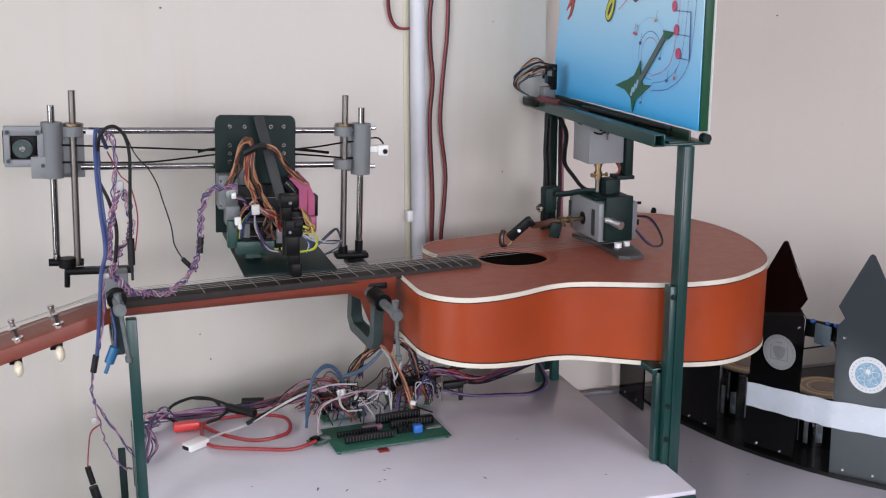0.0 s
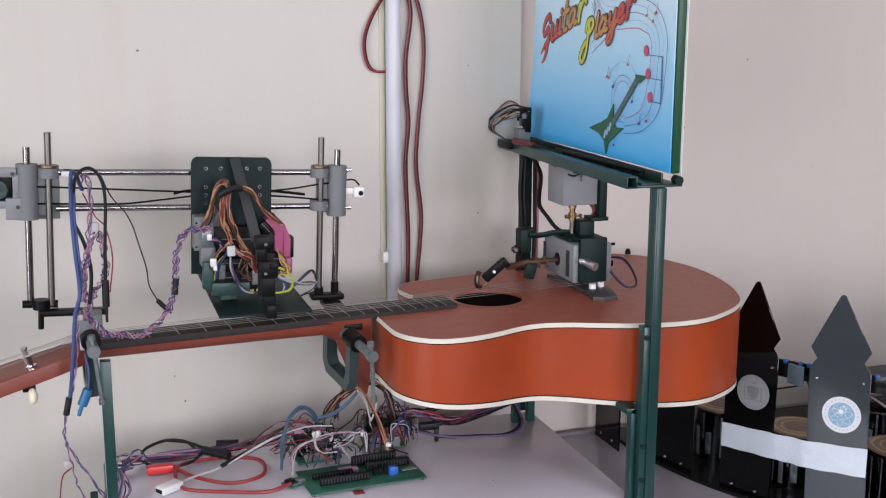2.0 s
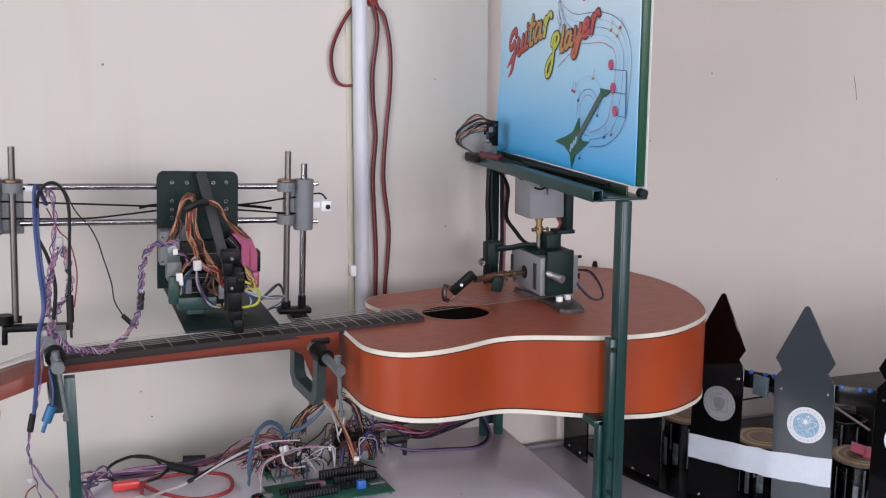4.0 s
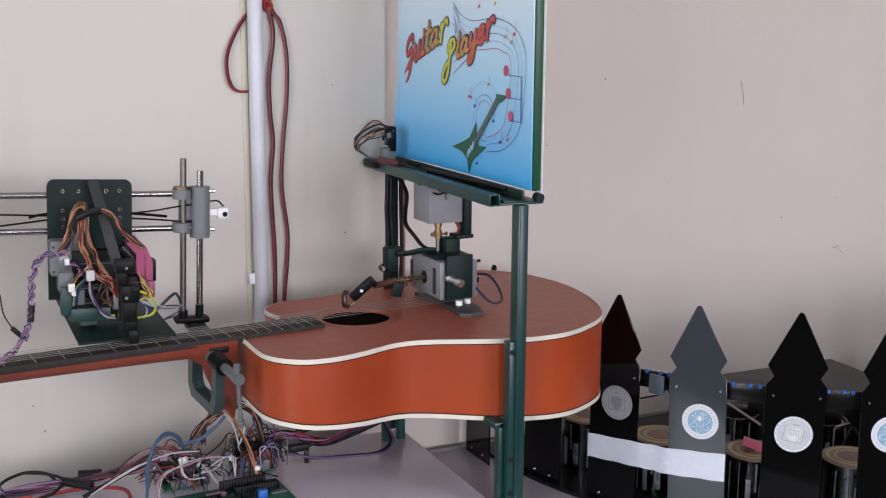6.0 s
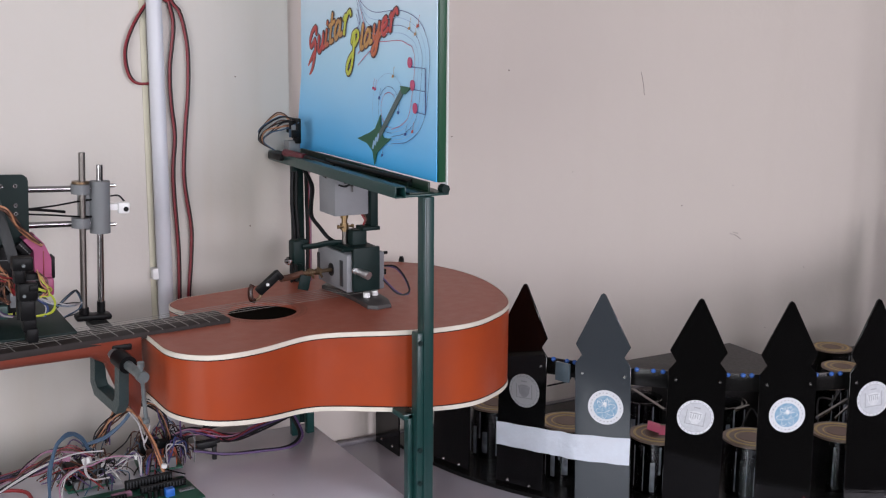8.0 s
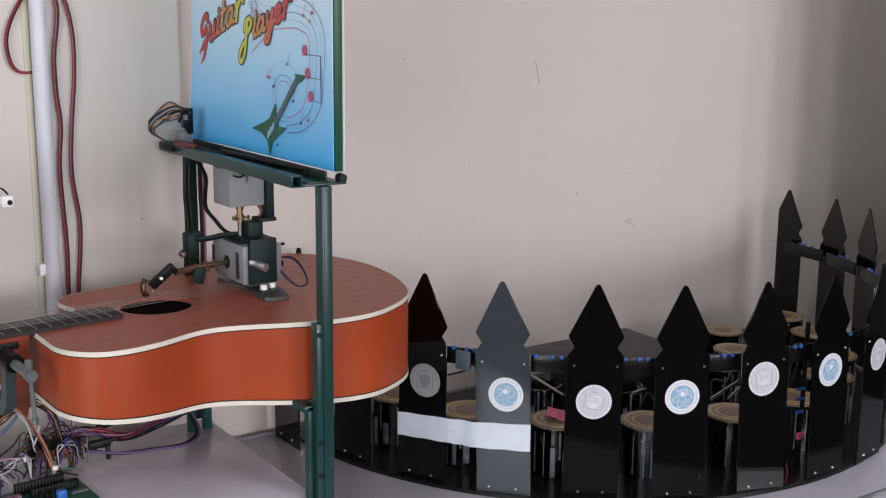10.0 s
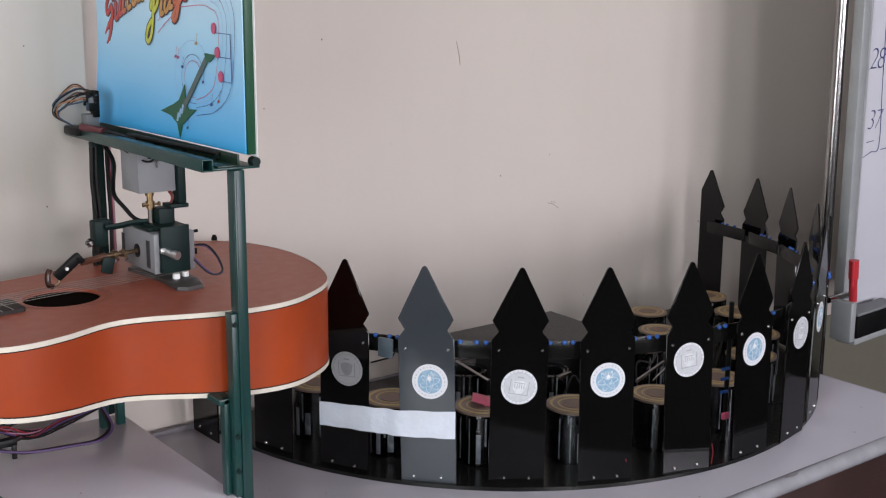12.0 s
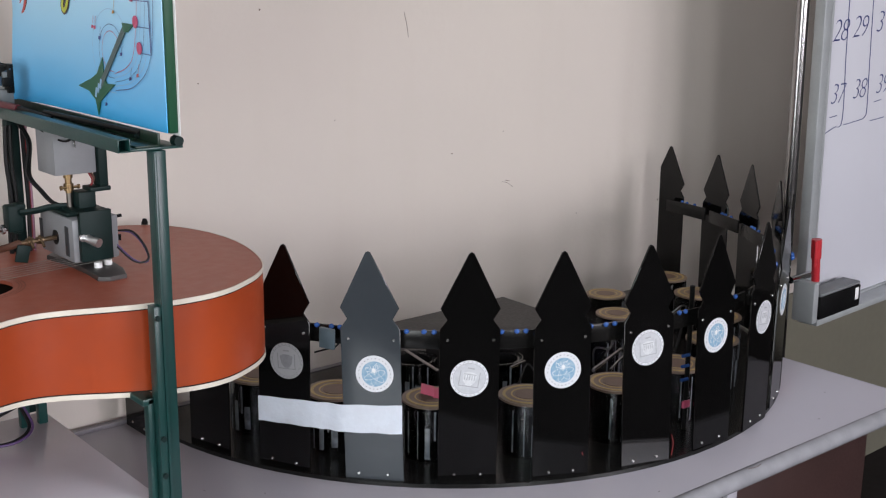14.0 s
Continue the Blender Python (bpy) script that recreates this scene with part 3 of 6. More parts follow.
I_YEL = material("yellow_print", (0.52, 0.55, 0.06), 0.4)
I_AMB = material("amber_print", (0.50, 0.26, 0.08), 0.4)
I_DRK = material("dark_outline_print", (0.05, 0.02, 0.03), 0.4)
I_GRN = material("green_print", (0.012, 0.10, 0.05), 0.4)
I_GRY = material("grey_green_print", (0.07, 0.11, 0.11), 0.4)
I_PNK = material("pink_print", (0.50, 0.07, 0.16), 0.4)
I_NAV = material("navy_print", (0.05, 0.07, 0.25), 0.4)
I_CYN = material("pale_blue_print", (0.30, 0.48, 0.70), 0.4)


# stroke alphabet for the lettering, one unit to the height of a small letter
SCRIPT = {
    "G": (1.15, [[(0.85, 1.25), (0.75, 1.6), (0.35, 1.5), (0.15, 1.0), (0.35, 0.65), (0.75, 0.9)], [(0.35, 0.65), (0.85, 0.75), (0.85, -0.3), (0.5, -0.95), (0.15, -0.75), (0.25, -0.3), (0.95, 0.25)]]),
    "u": (0.85, [[(0.05, 0.75), (0.12, 0.9), (0.12, 0.2), (0.35, 0.0), (0.58, 0.35), (0.6, 0.9)], [(0.6, 0.9), (0.6, 0.15), (0.85, 0.1)]]),
    "i": (0.45, [[(0.12, 0.9), (0.12, 0.15), (0.4, 0.1)], [(0.13, 1.3), (0.15, 1.33)]]),
    "t": (0.6, [[(0.2, 1.6), (0.17, 0.2), (0.5, 0.08)], [(-0.05, 1.05), (0.5, 1.1)]]),
    "a": (0.95, [[(0.6, 0.75), (0.3, 0.95), (0.05, 0.5), (0.25, 0.05), (0.6, 0.4), (0.62, 0.9)], [(0.62, 0.9), (0.65, 0.15), (0.9, 0.1)]]),
    "r": (0.8, [[(0.05, 0.8), (0.2, 0.9), (0.2, 0.0)], [(0.2, 0.55), (0.38, 0.92), (0.62, 1.0), (0.74, 0.8)]]),
    "P": (1.1, [[(0.1, 0.9), (0.2, 1.35), (0.65, 1.35), (0.85, 0.95), (0.55, 0.6), (0.35, 0.65)], [(0.4, 1.15), (0.4, -0.5), (0.1, -1.0), (-0.2, -0.7), (-0.1, -0.2), (0.25, 0.1)]]),
    "l": (0.5, [[(0.2, 1.45), (0.17, 0.2), (0.45, 0.08)]]),
    "y": (0.9, [[(0.1, 0.9), (0.12, 0.3), (0.35, 0.15), (0.6, 0.5)], [(0.62, 0.9), (0.6, -0.4), (0.35, -0.8), (0.12, -0.5), (0.85, 0.2)]]),
    "e": (0.8, [[(0.1, 0.45), (0.5, 0.55), (0.45, 0.9), (0.15, 0.85), (0.08, 0.35), (0.35, 0.03), (0.75, 0.2)]]),
}


def song_board():
    t = thing("song_board", "blue printed board lettered Guitar Player, standing on the green bar", "sign", pose(0.676, 1.175, 1.2738, 0, 0, -1.75))
    # green slab, print on its face, white sheet behind
    part("slab", box(B(), (0.0080, 0.2225, 0.235), (0.0104, 0.445, 0.47), 0.0008), M_BOARDG, t, "green painted edge")
    bm = B()
    cols = []
    for k in range(13):
        y = 0.003 + 0.457 * k / 12
        curl = 0.014 * max(0.0, (k - 9) / 3) ** 2
        cols.append([bm.verts.new((0.0012 - curl * max(0.0, 1 - z / 0.16), y, z)) for z in (0.0, 0.04, 0.08, 0.12, 0.472)])
    for a, b in zip(cols, cols[1:]):
        for i in range(4):
            bm.faces.new((a[i], a[i + 1], b[i + 1], b[i]))
    ext = bmesh.ops.extrude_face_region(bm, geom=bm.faces[:])
    bmesh.ops.translate(bm, verts=[v for v in ext["geom"] if isinstance(v, bmesh.types.BMVert)], vec=(0.0012, 0, 0))
    part("print", bm, M_PRINT, t, "sky-blue to white glossy print")
    part("backing_sheet", box(B(), (0.0139, 0.2215, 0.2325), (0.0010, 0.450, 0.472), 0.0003), M_WHITE, t, "white sheet behind the board")
    # lettering: cursive strokes, each letter a dark rim under a coloured face
    def word(letters, origin, slope, size, high, slant, faces):
        x = 0.0
        for ch, mat in zip(letters, faces):
            adv, strokes = SCRIPT[ch]
            rim = None
            for r, h, m in ((0.0053, 0.0004, I_DRK), (0.0035, 0.0009, mat)):
                bm = B()
                for st in strokes:
                    pts = []
                    for px, py in st:
                        gx = (x + px) * size
                        gy = py * high
                        pts.append((origin[0] + gx + gy * slant, origin[1] + gx * slope + gy, 0))
                    tube(bm, pts, r, 8, 5)
                    for p in (pts[0], pts[-1]):
                        bmesh.ops.create_uvsphere(bm, u_segments=10, v_segments=6, radius=r, matrix=Matrix.Translation(p))
                for v in bm.verts:
                    v.co = ART @ Vector((v.co.x, v.co.y, v.co.z / r * h))
                if rim is None:
                    rim = part("letter", bm, m, t)
                else:
                    part("letter_face", bm, m, rim)
            x += adv
    word("Guitar", (0.034, 0.137), 0.30, 0.0325, 0.0265, 0.25, (I_RED, I_RED, I_ORG, I_AMB, I_AMB, I_YEL))
    word("Player", (0.188, 0.145), 0.295, 0.0285, 0.0228, 0.25, (I_YEL, I_AMB, I_AMB, I_ORG, I_RED, I_RED))
    # staff lines that sweep round
    for k in range(5):
        o = 0.0095 * k
        board_line(t, [(0.211 + o * 0.2, 0.232 - o * 0.2), (0.240 + o * 0.2, 0.214 - o), (0.275, 0.206 - o), (0.340, 0.208 - o), (0.390 - o * 0.7, 0.196 - o * 0.8), (0.415 - o, 0.172 - o * 0.3), (0.421 - o, 0.140), (0.408 - o, 0.075 + o * 0.2), (0.368 - o * 0.5, 0.045 + o * 0.5), (0.318, 0.036 + o * 0.5)], 0.0009 if k in (0, 4) else 0.0007, (I_NAV, I_CYN, I_NAV, I_CYN, I_PNK)[k], "staff_line")
    for r, mat in ((0.050, I_CYN), (0.032, I_NAV), (0.024, I_PNK)):
        board_line(t, [(0.312 + r * math.cos(a), 0.080 + 0.95 * r * math.sin(a)) for a in [math.radians(40 + 30 * i) for i in range(9)]], 0.0007, mat, "swirl")
    for pts in ([(0.212, 0.205), (0.222, 0.190), (0.220, 0.205), (0.214, 0.225)], [(0.214, 0.212), (0.225, 0.196), (0.210, 0.180)], [(0.216, 0.135), (0.236, 0.146), (0.262, 0.158)], [(0.216, 0.150), (0.226, 0.158), (0.222, 0.172)]):
        board_line(t, pts, 0.0011, I_NAV if pts[0][1] > 0.2 else I_PNK, "swirl")
    # printed guitar
    board_art(t, [(0.214, 0.034), (0.252, 0.045), (0.270, 0.052), (0.287, 0.072), (0.288, 0.050), (0.296, 0.042), (0.318, 0.043), (0.295, 0.031), (0.276, 0.020), (0.268, 0.003), (0.262, 0.021), (0.245, 0.030)], I_GRN, "printed_guitar")
    board_art(t, [(0.272, 0.038), (0.279, 0.034), (0.355, 0.106), (0.348, 0.111)], I_GRY, "printed_guitar_neck", 0.0012)
    board_art(t, [(0.345, 0.113), (0.349, 0.103), (0.358, 0.103), (0.374, 0.112)], I_GRN, "printed_guitar_head", 0.0014)
    for k in range(3):
        board_art(t, [(0.262 + 0.007 * k, 0.025 + 0.0055 * k), (0.2655 + 0.007 * k, 0.024 + 0.0055 * k), (0.270 + 0.007 * k, 0.035 + 0.0055 * k), (0.2665 + 0.007 * k, 0.036 + 0.0055 * k)], I_CYN, "printed_pickup", 0.0016)
    # notes
    for u, v in ((0.370, 0.143), (0.377, 0.115), (0.384, 0.087)):
        board_art(t, [(u + 0.0055 * math.cos(a), v + 0.0068 * math.sin(a)) for a in [2 * math.pi * i / 14 for i in range(14)]], I_PNK, "printed_note", 0.0012)
        board_line(t, [(u + 0.003, v - 0.005), (u + 0.018, v - 0.0055), (0.410, v - 0.006)], 0.0009, I_NAV, "note_stem")
    board_line(t, [(0.410, 0.137), (0.4105, 0.11), (0.411, 0.081)], 0.0022, I_NAV, "note_beam")
    for u, v, mat in ((0.262, 0.104, I_PNK), (0.268, 0.103, I_PNK), (0.280, 0.092, I_NAV), (0.355, 0.050, I_NAV), (0.374, 0.055, I_RED), (0.365, 0.183, I_AMB), (0.381, 0.176, I_AMB), (0.388, 0.186, I_RED), (0.290, 0.222, I_RED), (0.335, 0.224, I_YEL), (0.335, 0.076, I_NAV), (0.288, 0.016, I_NAV), (0.320, 0.122, I_AMB)):
        board_art(t, [(u, v), (u + 0.004, v + 0.001), (u + 0.0045, v + 0.004), (u + 0.001, v + 0.004)], mat, "small_note")
        board_line(t, [(u + 0.004, v + 0.003), (u + 0.005, v + 0.009), (u + 0.007, v + 0.015)], 0.0008, mat, "small_note_stem")
    return t


song_board()


# ---- plucking unit hanging under the bar ----
def plucker():
    t = thing("plucking_robot", "grey printed plucking robot with a brass coupled pick arm", "robot", pose(0, 0, 0))
    part("upper_box", box(B(), (0.6665, 1.4315, 1.2285), (0.053, 0.055, 0.057), 0.0012), M_LGREY, t, "light grey gearbox")
    part("box_screw", rod(rod(B(), (0.6655, 1.4040, 1.2440), (0.6655, 1.4005, 1.2440), 0.0028, 8), (0.6655, 1.4012, 1.2440), (0.6655, 1.4008, 1.2340), 0.0010, 6), M_CHROME, t)
    part("box_clip", box(B(), (0.6655, 1.4030, 1.2475), (0.022, 0.003, 0.0028), 0.0004), M_BLACK, t)
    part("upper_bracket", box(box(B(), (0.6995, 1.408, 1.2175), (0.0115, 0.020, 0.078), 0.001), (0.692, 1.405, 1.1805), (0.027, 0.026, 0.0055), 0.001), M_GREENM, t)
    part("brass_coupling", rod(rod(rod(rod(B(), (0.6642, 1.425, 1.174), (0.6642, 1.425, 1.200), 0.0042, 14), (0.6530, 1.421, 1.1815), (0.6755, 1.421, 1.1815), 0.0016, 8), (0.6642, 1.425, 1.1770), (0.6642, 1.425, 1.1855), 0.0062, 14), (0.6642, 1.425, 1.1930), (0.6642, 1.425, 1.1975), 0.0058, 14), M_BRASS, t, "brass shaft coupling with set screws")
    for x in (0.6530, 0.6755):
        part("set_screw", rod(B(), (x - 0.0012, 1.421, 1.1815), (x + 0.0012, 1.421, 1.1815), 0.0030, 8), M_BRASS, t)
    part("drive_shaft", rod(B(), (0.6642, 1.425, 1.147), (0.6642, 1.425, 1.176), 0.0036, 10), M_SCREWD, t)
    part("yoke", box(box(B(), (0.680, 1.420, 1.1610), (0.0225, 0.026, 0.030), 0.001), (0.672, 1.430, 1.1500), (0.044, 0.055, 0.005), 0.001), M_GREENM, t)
    # lower box: grey body with two dark slots and a shaft hole, green bracket wrapped round its front
    bx = part("lower_box", box(B(), (0.6790, 1.437, 1.1195), (0.060, 0.104, 0.055), 0.0028, None), M_LGREY, t, "light grey gearbox with dark slots")
    for y, z0, z1, w in ((1.4850, 1.104, 1.134, 0.009), (1.4028, 1.0985, 1.136, 0.0105)):
        part("slot", box(B(), (0.6487, y, (z0 + z1) / 2), (0.0012, w, z1 - z0), 0.0003), M_SLOT, bx)
    part("shaft_hole", rod(B(), (0.6482, 1.439, 1.1164), (0.6494, 1.439, 1.1164), 0.0095, 20), M_BLACK, bx)
    bm = box(B(), (0.6765, 1.3805, 1.1255), (0.041, 0.008, 0.063), 0.0008)
    box(bm, (0.6765, 1.405, 1.1535), (0.041, 0.056, 0.005), 0.0008)
    part("front_bracket", bm, M_GREENM, t, "dark green bracket")
    part("knob", rod(rod(B(), (0.6640, 1.3775, 1.1235), (0.6665, 1.362, 1.1215), 0.0052, 16), (0.6665, 1.364, 1.1220), (0.6700, 1.356, 1.1205), 0.0058, 16), M_KNOB, t, "chrome grub screw knob")
    part("knob_washer", rod(B(), (0.6575, 1.3765, 1.1255), (0.6580, 1.3735, 1.1255), 0.0048, 16), M_CHROME, t)
    part("pin", rod(B(), (0.707, 1.40, 1.1415), (0.7195, 1.398, 1.1425), 0.0022, 8), M_BLACK, t)
    part("pin", rod(B(), (0.707, 1.40, 1.115), (0.7165, 1.396, 1.1145), 0.0042, 10), M_BLACK, t)
    part("solenoid", box(B(), (0.7095, 1.405, 1.1270), (0.004, 0.024, 0.032), 0.0008), M_BLACK, t)
    for x, y in ((0.6745, 1.374), (0.6905, 1.381)):
        part("rubber_foot", rod(B(), (x, y, 1.0857), (x, y, 1.0925), 0.0052, 14), M_WHITE, t)
    # pick arm
    part("pick_shaft", rod(rod(rod(B(), (0.597, 1.430, 1.1165), (0.652, 1.437, 1.1165), 0.0030, 10), (0.609, 1.4315, 1.1165), (0.617, 1.4325, 1.1165), 0.0052, 12), (0.622, 1.433, 1.1165), (0.630, 1.434, 1.1165), 0.0048, 12), M_BRASSD, t, "tarnished brass pick shaft with collars")
    for x in (0.613, 0.626):
        part("set_screw", rod(B(), (x, 1.420, 1.111), (x, 1.434, 1.122), 0.0018, 8), M_BRASSD, t)
    part("pick_arm", tube(B(), [(0.600, 1.430, 1.1170), (0.580, 1.426, 1.1145), (0.562, 1.416, 1.1155)], 0.0046, 8, 4), M_BRWN, t)
    bm = B()
    m = Matrix.Translation((0.5385, 1.410, 1.1115)) @ pose(0, 0, 0, 0, 41, 8).inverted()
    box(bm, (0.003, 0, 0), (0.040, 0.010, 0.0125), 0.002, m)
    box(bm, (0.021, 0, -0.002), (0.008, 0.011, 0.014), 0.002, m)
    part("pick_holder", bm, M_BLACK, t, "black pick holder")
    part("pick", tube(B(), [(0.517, 1.408, 1.113), (0.5135, 1.406, 1.108), (0.5125, 1.405, 1.100), (0.5140, 1.404, 1.0935), (0.5190, 1.403, 1.0915)], 0.0026, 8, 5, 1.6), M_PICK, t, "dark tortoiseshell pick")
    part("pick_tip", tube(B(), [(0.519, 1.403, 1.0925), (0.525, 1.404, 1.095), (0.527, 1.405, 1.0985)], 0.0022, 8, 4), M_BRASSD, t)
    part("pick_screw", rod(B(), (0.5375, 1.402, 1.1125), (0.5375, 1.4045, 1.1125), 0.0022, 8), M_WHITE, t)
    # hinge arm to the back post
    bm = tube(B(), [(0.611, 1.452, 1.1505), (0.628, 1.446, 1.1520), (0.646, 1.438, 1.1560), (0.668, 1.428, 1.1565)], 0.0034, 8, 4, 1.5)
    part("hinge_arm", bm, M_GREENM, t)
    bm = box(B(), (0.6062, 1.465, 1.1425), (0.0185, 0.022, 0.034), 0.003)
    box(bm, (0.6135, 1.464, 1.1560), (0.014, 0.018, 0.010), 0.003)
    box(bm, (0.6090, 1.466, 1.1270), (0.013, 0.018, 0.008), 0.002)
    part("hinge_block", bm, M_GREENM, t)
    part("hinge_bolt", rod(rod(B(), (0.5865, 1.462, 1.130), (0.6000, 1.462, 1.130), 0.0032, 8), (0.5895, 1.462, 1.130), (0.5935, 1.462, 1.130), 0.0062, 6), M_STEEL, t)
    part("tab", box(B(), (0, 0, 0), (0.0165, 0.003, 0.0215), 0.001, Matrix.Translation((0.5995, 1.422, 1.1050)) @ pose(0, 0, 0, 0, 14, 0)), M_GREENM, t)
    # cables
    for d, mat, r in ((0.0, M_BLK, 0.0014), (0.0026, M_PURP, 0.0010)):
        part("cable", tube(B(), [(0.7115, 1.395, 1.1240), (0.7235, 1.38, 1.1245 - d), (0.7305, 1.365, 1.112 - d), (0.7335, 1.355, 1.094 - d), (0.7245, 1.355, 1.0880), (0.7125, 1.36, 1.0925 + d), (0.7000, 1.372, 1.1090 + d)], r, 6, 6), mat, t)
    part("cable", tube(B(), [(0.688, 1.412, 1.20), (0.6905, 1.408, 1.192), (0.6880, 1.410, 1.184), (0.6895, 1.412, 1.174)], 0.0014, 6, 5), M_BRWN, t)
    part("cable", tube(B(), [(0.685, 1.412, 1.20), (0.6885, 1.408, 1.190), (0.6850, 1.410, 1.180), (0.6870, 1.412, 1.174)], 0.0012, 6, 5), M_DRED, t)
    for dx in (0.0, 0.0034):
        part("cable", tube(B(), [(0.6395 + dx, 1.52, 1.2560), (0.6445 + dx, 1.50, 1.2320), (0.6385 + dx, 1.49, 1.2060), (0.6330 + dx, 1.475, 1.1900), (0.6410 + dx, 1.462, 1.1740), (0.6500 + dx, 1.452, 1.1600), (0.6640 + dx, 1.446, 1.1530)], 0.0018, 6, 6), M_BLK, t)
    part("cable", tube(B(), [(0.6370, 1.45, 1.2570), (0.6440, 1.42, 1.2480), (0.6480, 1.4025, 1.2440), (0.6560, 1.4010, 1.2425), (0.6650, 1.4012, 1.2465)], 0.0014, 6, 6), M_BLK, t)
    return t


plucker()


def post_cables():
    t = thing("cable_bundle", "black and pink cables tied along the back post", "cables", pose(0.012, 0, 0))
    for k, (dx, mat, r) in enumerate(((-0.012, M_BLK, 0.0028), (-0.006, M_BLK, 0.0024), (0.012, M_DRED, 0.0022), (0.014, M_PINKC, 0.0022), (0.010, M_BLK, 0.003))):
        part("cable", tube(B(), [(0.630 + dx, 1.536, 1.25), (0.629 + dx * 1.1, 1.535, 1.20), (0.631 + dx, 1.535, 1.15), (0.628 + dx * 1.2, 1.536, 1.10), (0.630 + dx, 1.538, 1.05)], r, 6, 5), mat, t)
    return t


post_cables()


def sensor_module():
    t = thing("sensor_module", "small circuit module with looping ribbon wires on the bar", "electronics", pose(0.014, 0, 0.001))
    part("clip", box(B(), (0.622, 1.60, 1.266), (0.022, 0.05, 0.010), 0.001), M_BLACK, t)
    part("body", box(B(), (0.636, 1.585, 1.281), (0.018, 0.022, 0.020), 0.001, ), M_GREY, t)
    part("circuit", box(B(), (0.640, 1.575, 1.306), (0.008, 0.016, 0.038), 0.001), M_BLACK, t)
    part("lead_holder", rod(rod(B(), (0.618, 1.57, 1.274), (0.628, 1.515, 1.2715), 0.0058, 10), (0.628, 1.515, 1.2715), (0.634, 1.48, 1.269), 0.003, 10, 0.002), M_MAROON, t, "maroon cased probe with a black tip")
    part("black_rod", rod(B(), (0.640, 1.46, 1.2715), (0.653, 1.22, 1.2695), 0.0036, 10), M_BLACK, t, "black rod lying along the bar")
    part("holder_tip", rod(B(), (0.6285, 1.513, 1.2715), (0.637, 1.43, 1.268), 0.0045, 10, 0.002), M_BLACK, t)
    rr = random.Random(3)
    for k in range(11):
        a = 0.005 * (k - 5) + rr.uniform(-0.004, 0.004)
        mat = (M_STEELBLUE, M_ORNG, M_BRWN, M_BLK, M_BLK, M_BRWN, M_GREY, M_BLK)[k % 8]
        part("wire", tube(B(), [(0.640, 1.574 + a * 0.3, 1.321 + rr.uniform(-0.01, 0.005)), (0.626, 1.60 + a * 0.6, 1.320 + a * 0.4), (0.608 + rr.uniform(-0.004, 0.004), 1.632 + a, 1.300 + rr.uniform(-0.006, 0.006)), (0.606, 1.642 + a * 0.5, 1.286), (0.622, 1.62, 1.272)], 0.0011, 5, 6), mat, t)
    for k in range(5):
        part("pin_block", box(B(), (0.634 + 0.002 * (k % 2), 1.566 + 0.005 * k, 1.302 + 0.007 * (k % 3)), (0.012, 0.004, 0.012), 0.0006), (M_BLACK, M_GREY, M_BLACK, M_STEELBLUE, M_BLACK)[k], t)
    return t


sensor_module()
# ---- picket fence round the drum machine ----
FC, FR = (1.47, 1.625), 0.612
# angle round the base, lean in its own plane, twist and offset outwards of each picket
PICKETS = (
    (181.5, 0, 0, 0.033), (194.0, 0.3, 0, 0), (206.9, 0.8, -0.8, 0), (219.8, -1.5, 0.7, 0.003), (231.9, 0.4, 1.9, -0.006),
    (244.4, -0.8, -1.9, 0.002), (257.2, -1.6, -3.6, 0.006), (269.6, -1.8, -2.5, 0.009), (281.0, -0.4, -1.7, 0.014), (292.4, 0.4, 0, 0.010),
    (305.5, -0.3, 0, 0.009), (318.0, 0.5, 0, 0.009), (330.5, 1.6, 0.7, 0.008), (342.6, 0.7, 2.0, 0.008), (355.6, 0.3, 3.2, 0.0),
)
LIFT = {0: -0.003, 12: 0.008, 13: 0.009, 14: 0.010}
NP = len(PICKETS)
ANGLES = [p[0] for p in PICKETS]
BADGE_AT = {2: (0.005, 0.164), 3: (0.0047, 0.1593), 4: (0.0003, 0.1533), 5: (0.0006, 0.1626), 6: (-0.002, 0.182), 7: (-0.0006, 0.1786), 8: (0.0050, 0.1795)}
M_BASE = material("dull_black_acrylic", (0.006, 0.006, 0.006), 0.22, vary=0.5, scale=12, fine=0.2, tint=(0.012, 0.011, 0.010), spec=0.3)


def clear_plastic():
    m = bpy.data.materials.new("clear_plastic")
    m.use_nodes = True
    b = m.node_tree.nodes["Principled BSDF"]
    b.inputs["Base Color"].default_value = (0.62, 0.64, 0.66, 1)
    b.inputs["Roughness"].default_value = 0.06
    b.inputs["Transmission Weight"].default_value = 1.0
    b.inputs["IOR"].default_value = 1.42
    return m


M_CLEAR = clear_plastic()
M_LINER = material("dark_inner_sleeve", (0.006, 0.006, 0.007), 0.12, vary=0.6, scale=30, fine=0.2, tint=(0.02, 0.02, 0.02))
M_TAPE = material("white_packing_tape", (0.66, 0.71, 0.79), 0.25, vary=0.6, scale=30, fine=0.25, tint=(0.55, 0.57, 0.62), bump=0.8, bump_scale=45)
M_COVER = material("matt_black_sheet", (0.010, 0.009, 0.009), 0.5, vary=0.4, scale=14, fine=0.2, tint=(0.018, 0.016, 0.015), spec=0.22)
M_PATCH = material("grey_tape_patch", (0.075, 0.105, 0.125), 0.4, vary=0.5, scale=60, fine=0.2)
# pale colour of the reflections painted on the drum shells
M_STREAK = material("shell_reflection_streak", (0.27, 0.29, 0.33), 0.2, vary=0.8, scale=60, fine=0.4, tint=(0.05, 0.055, 0.06))
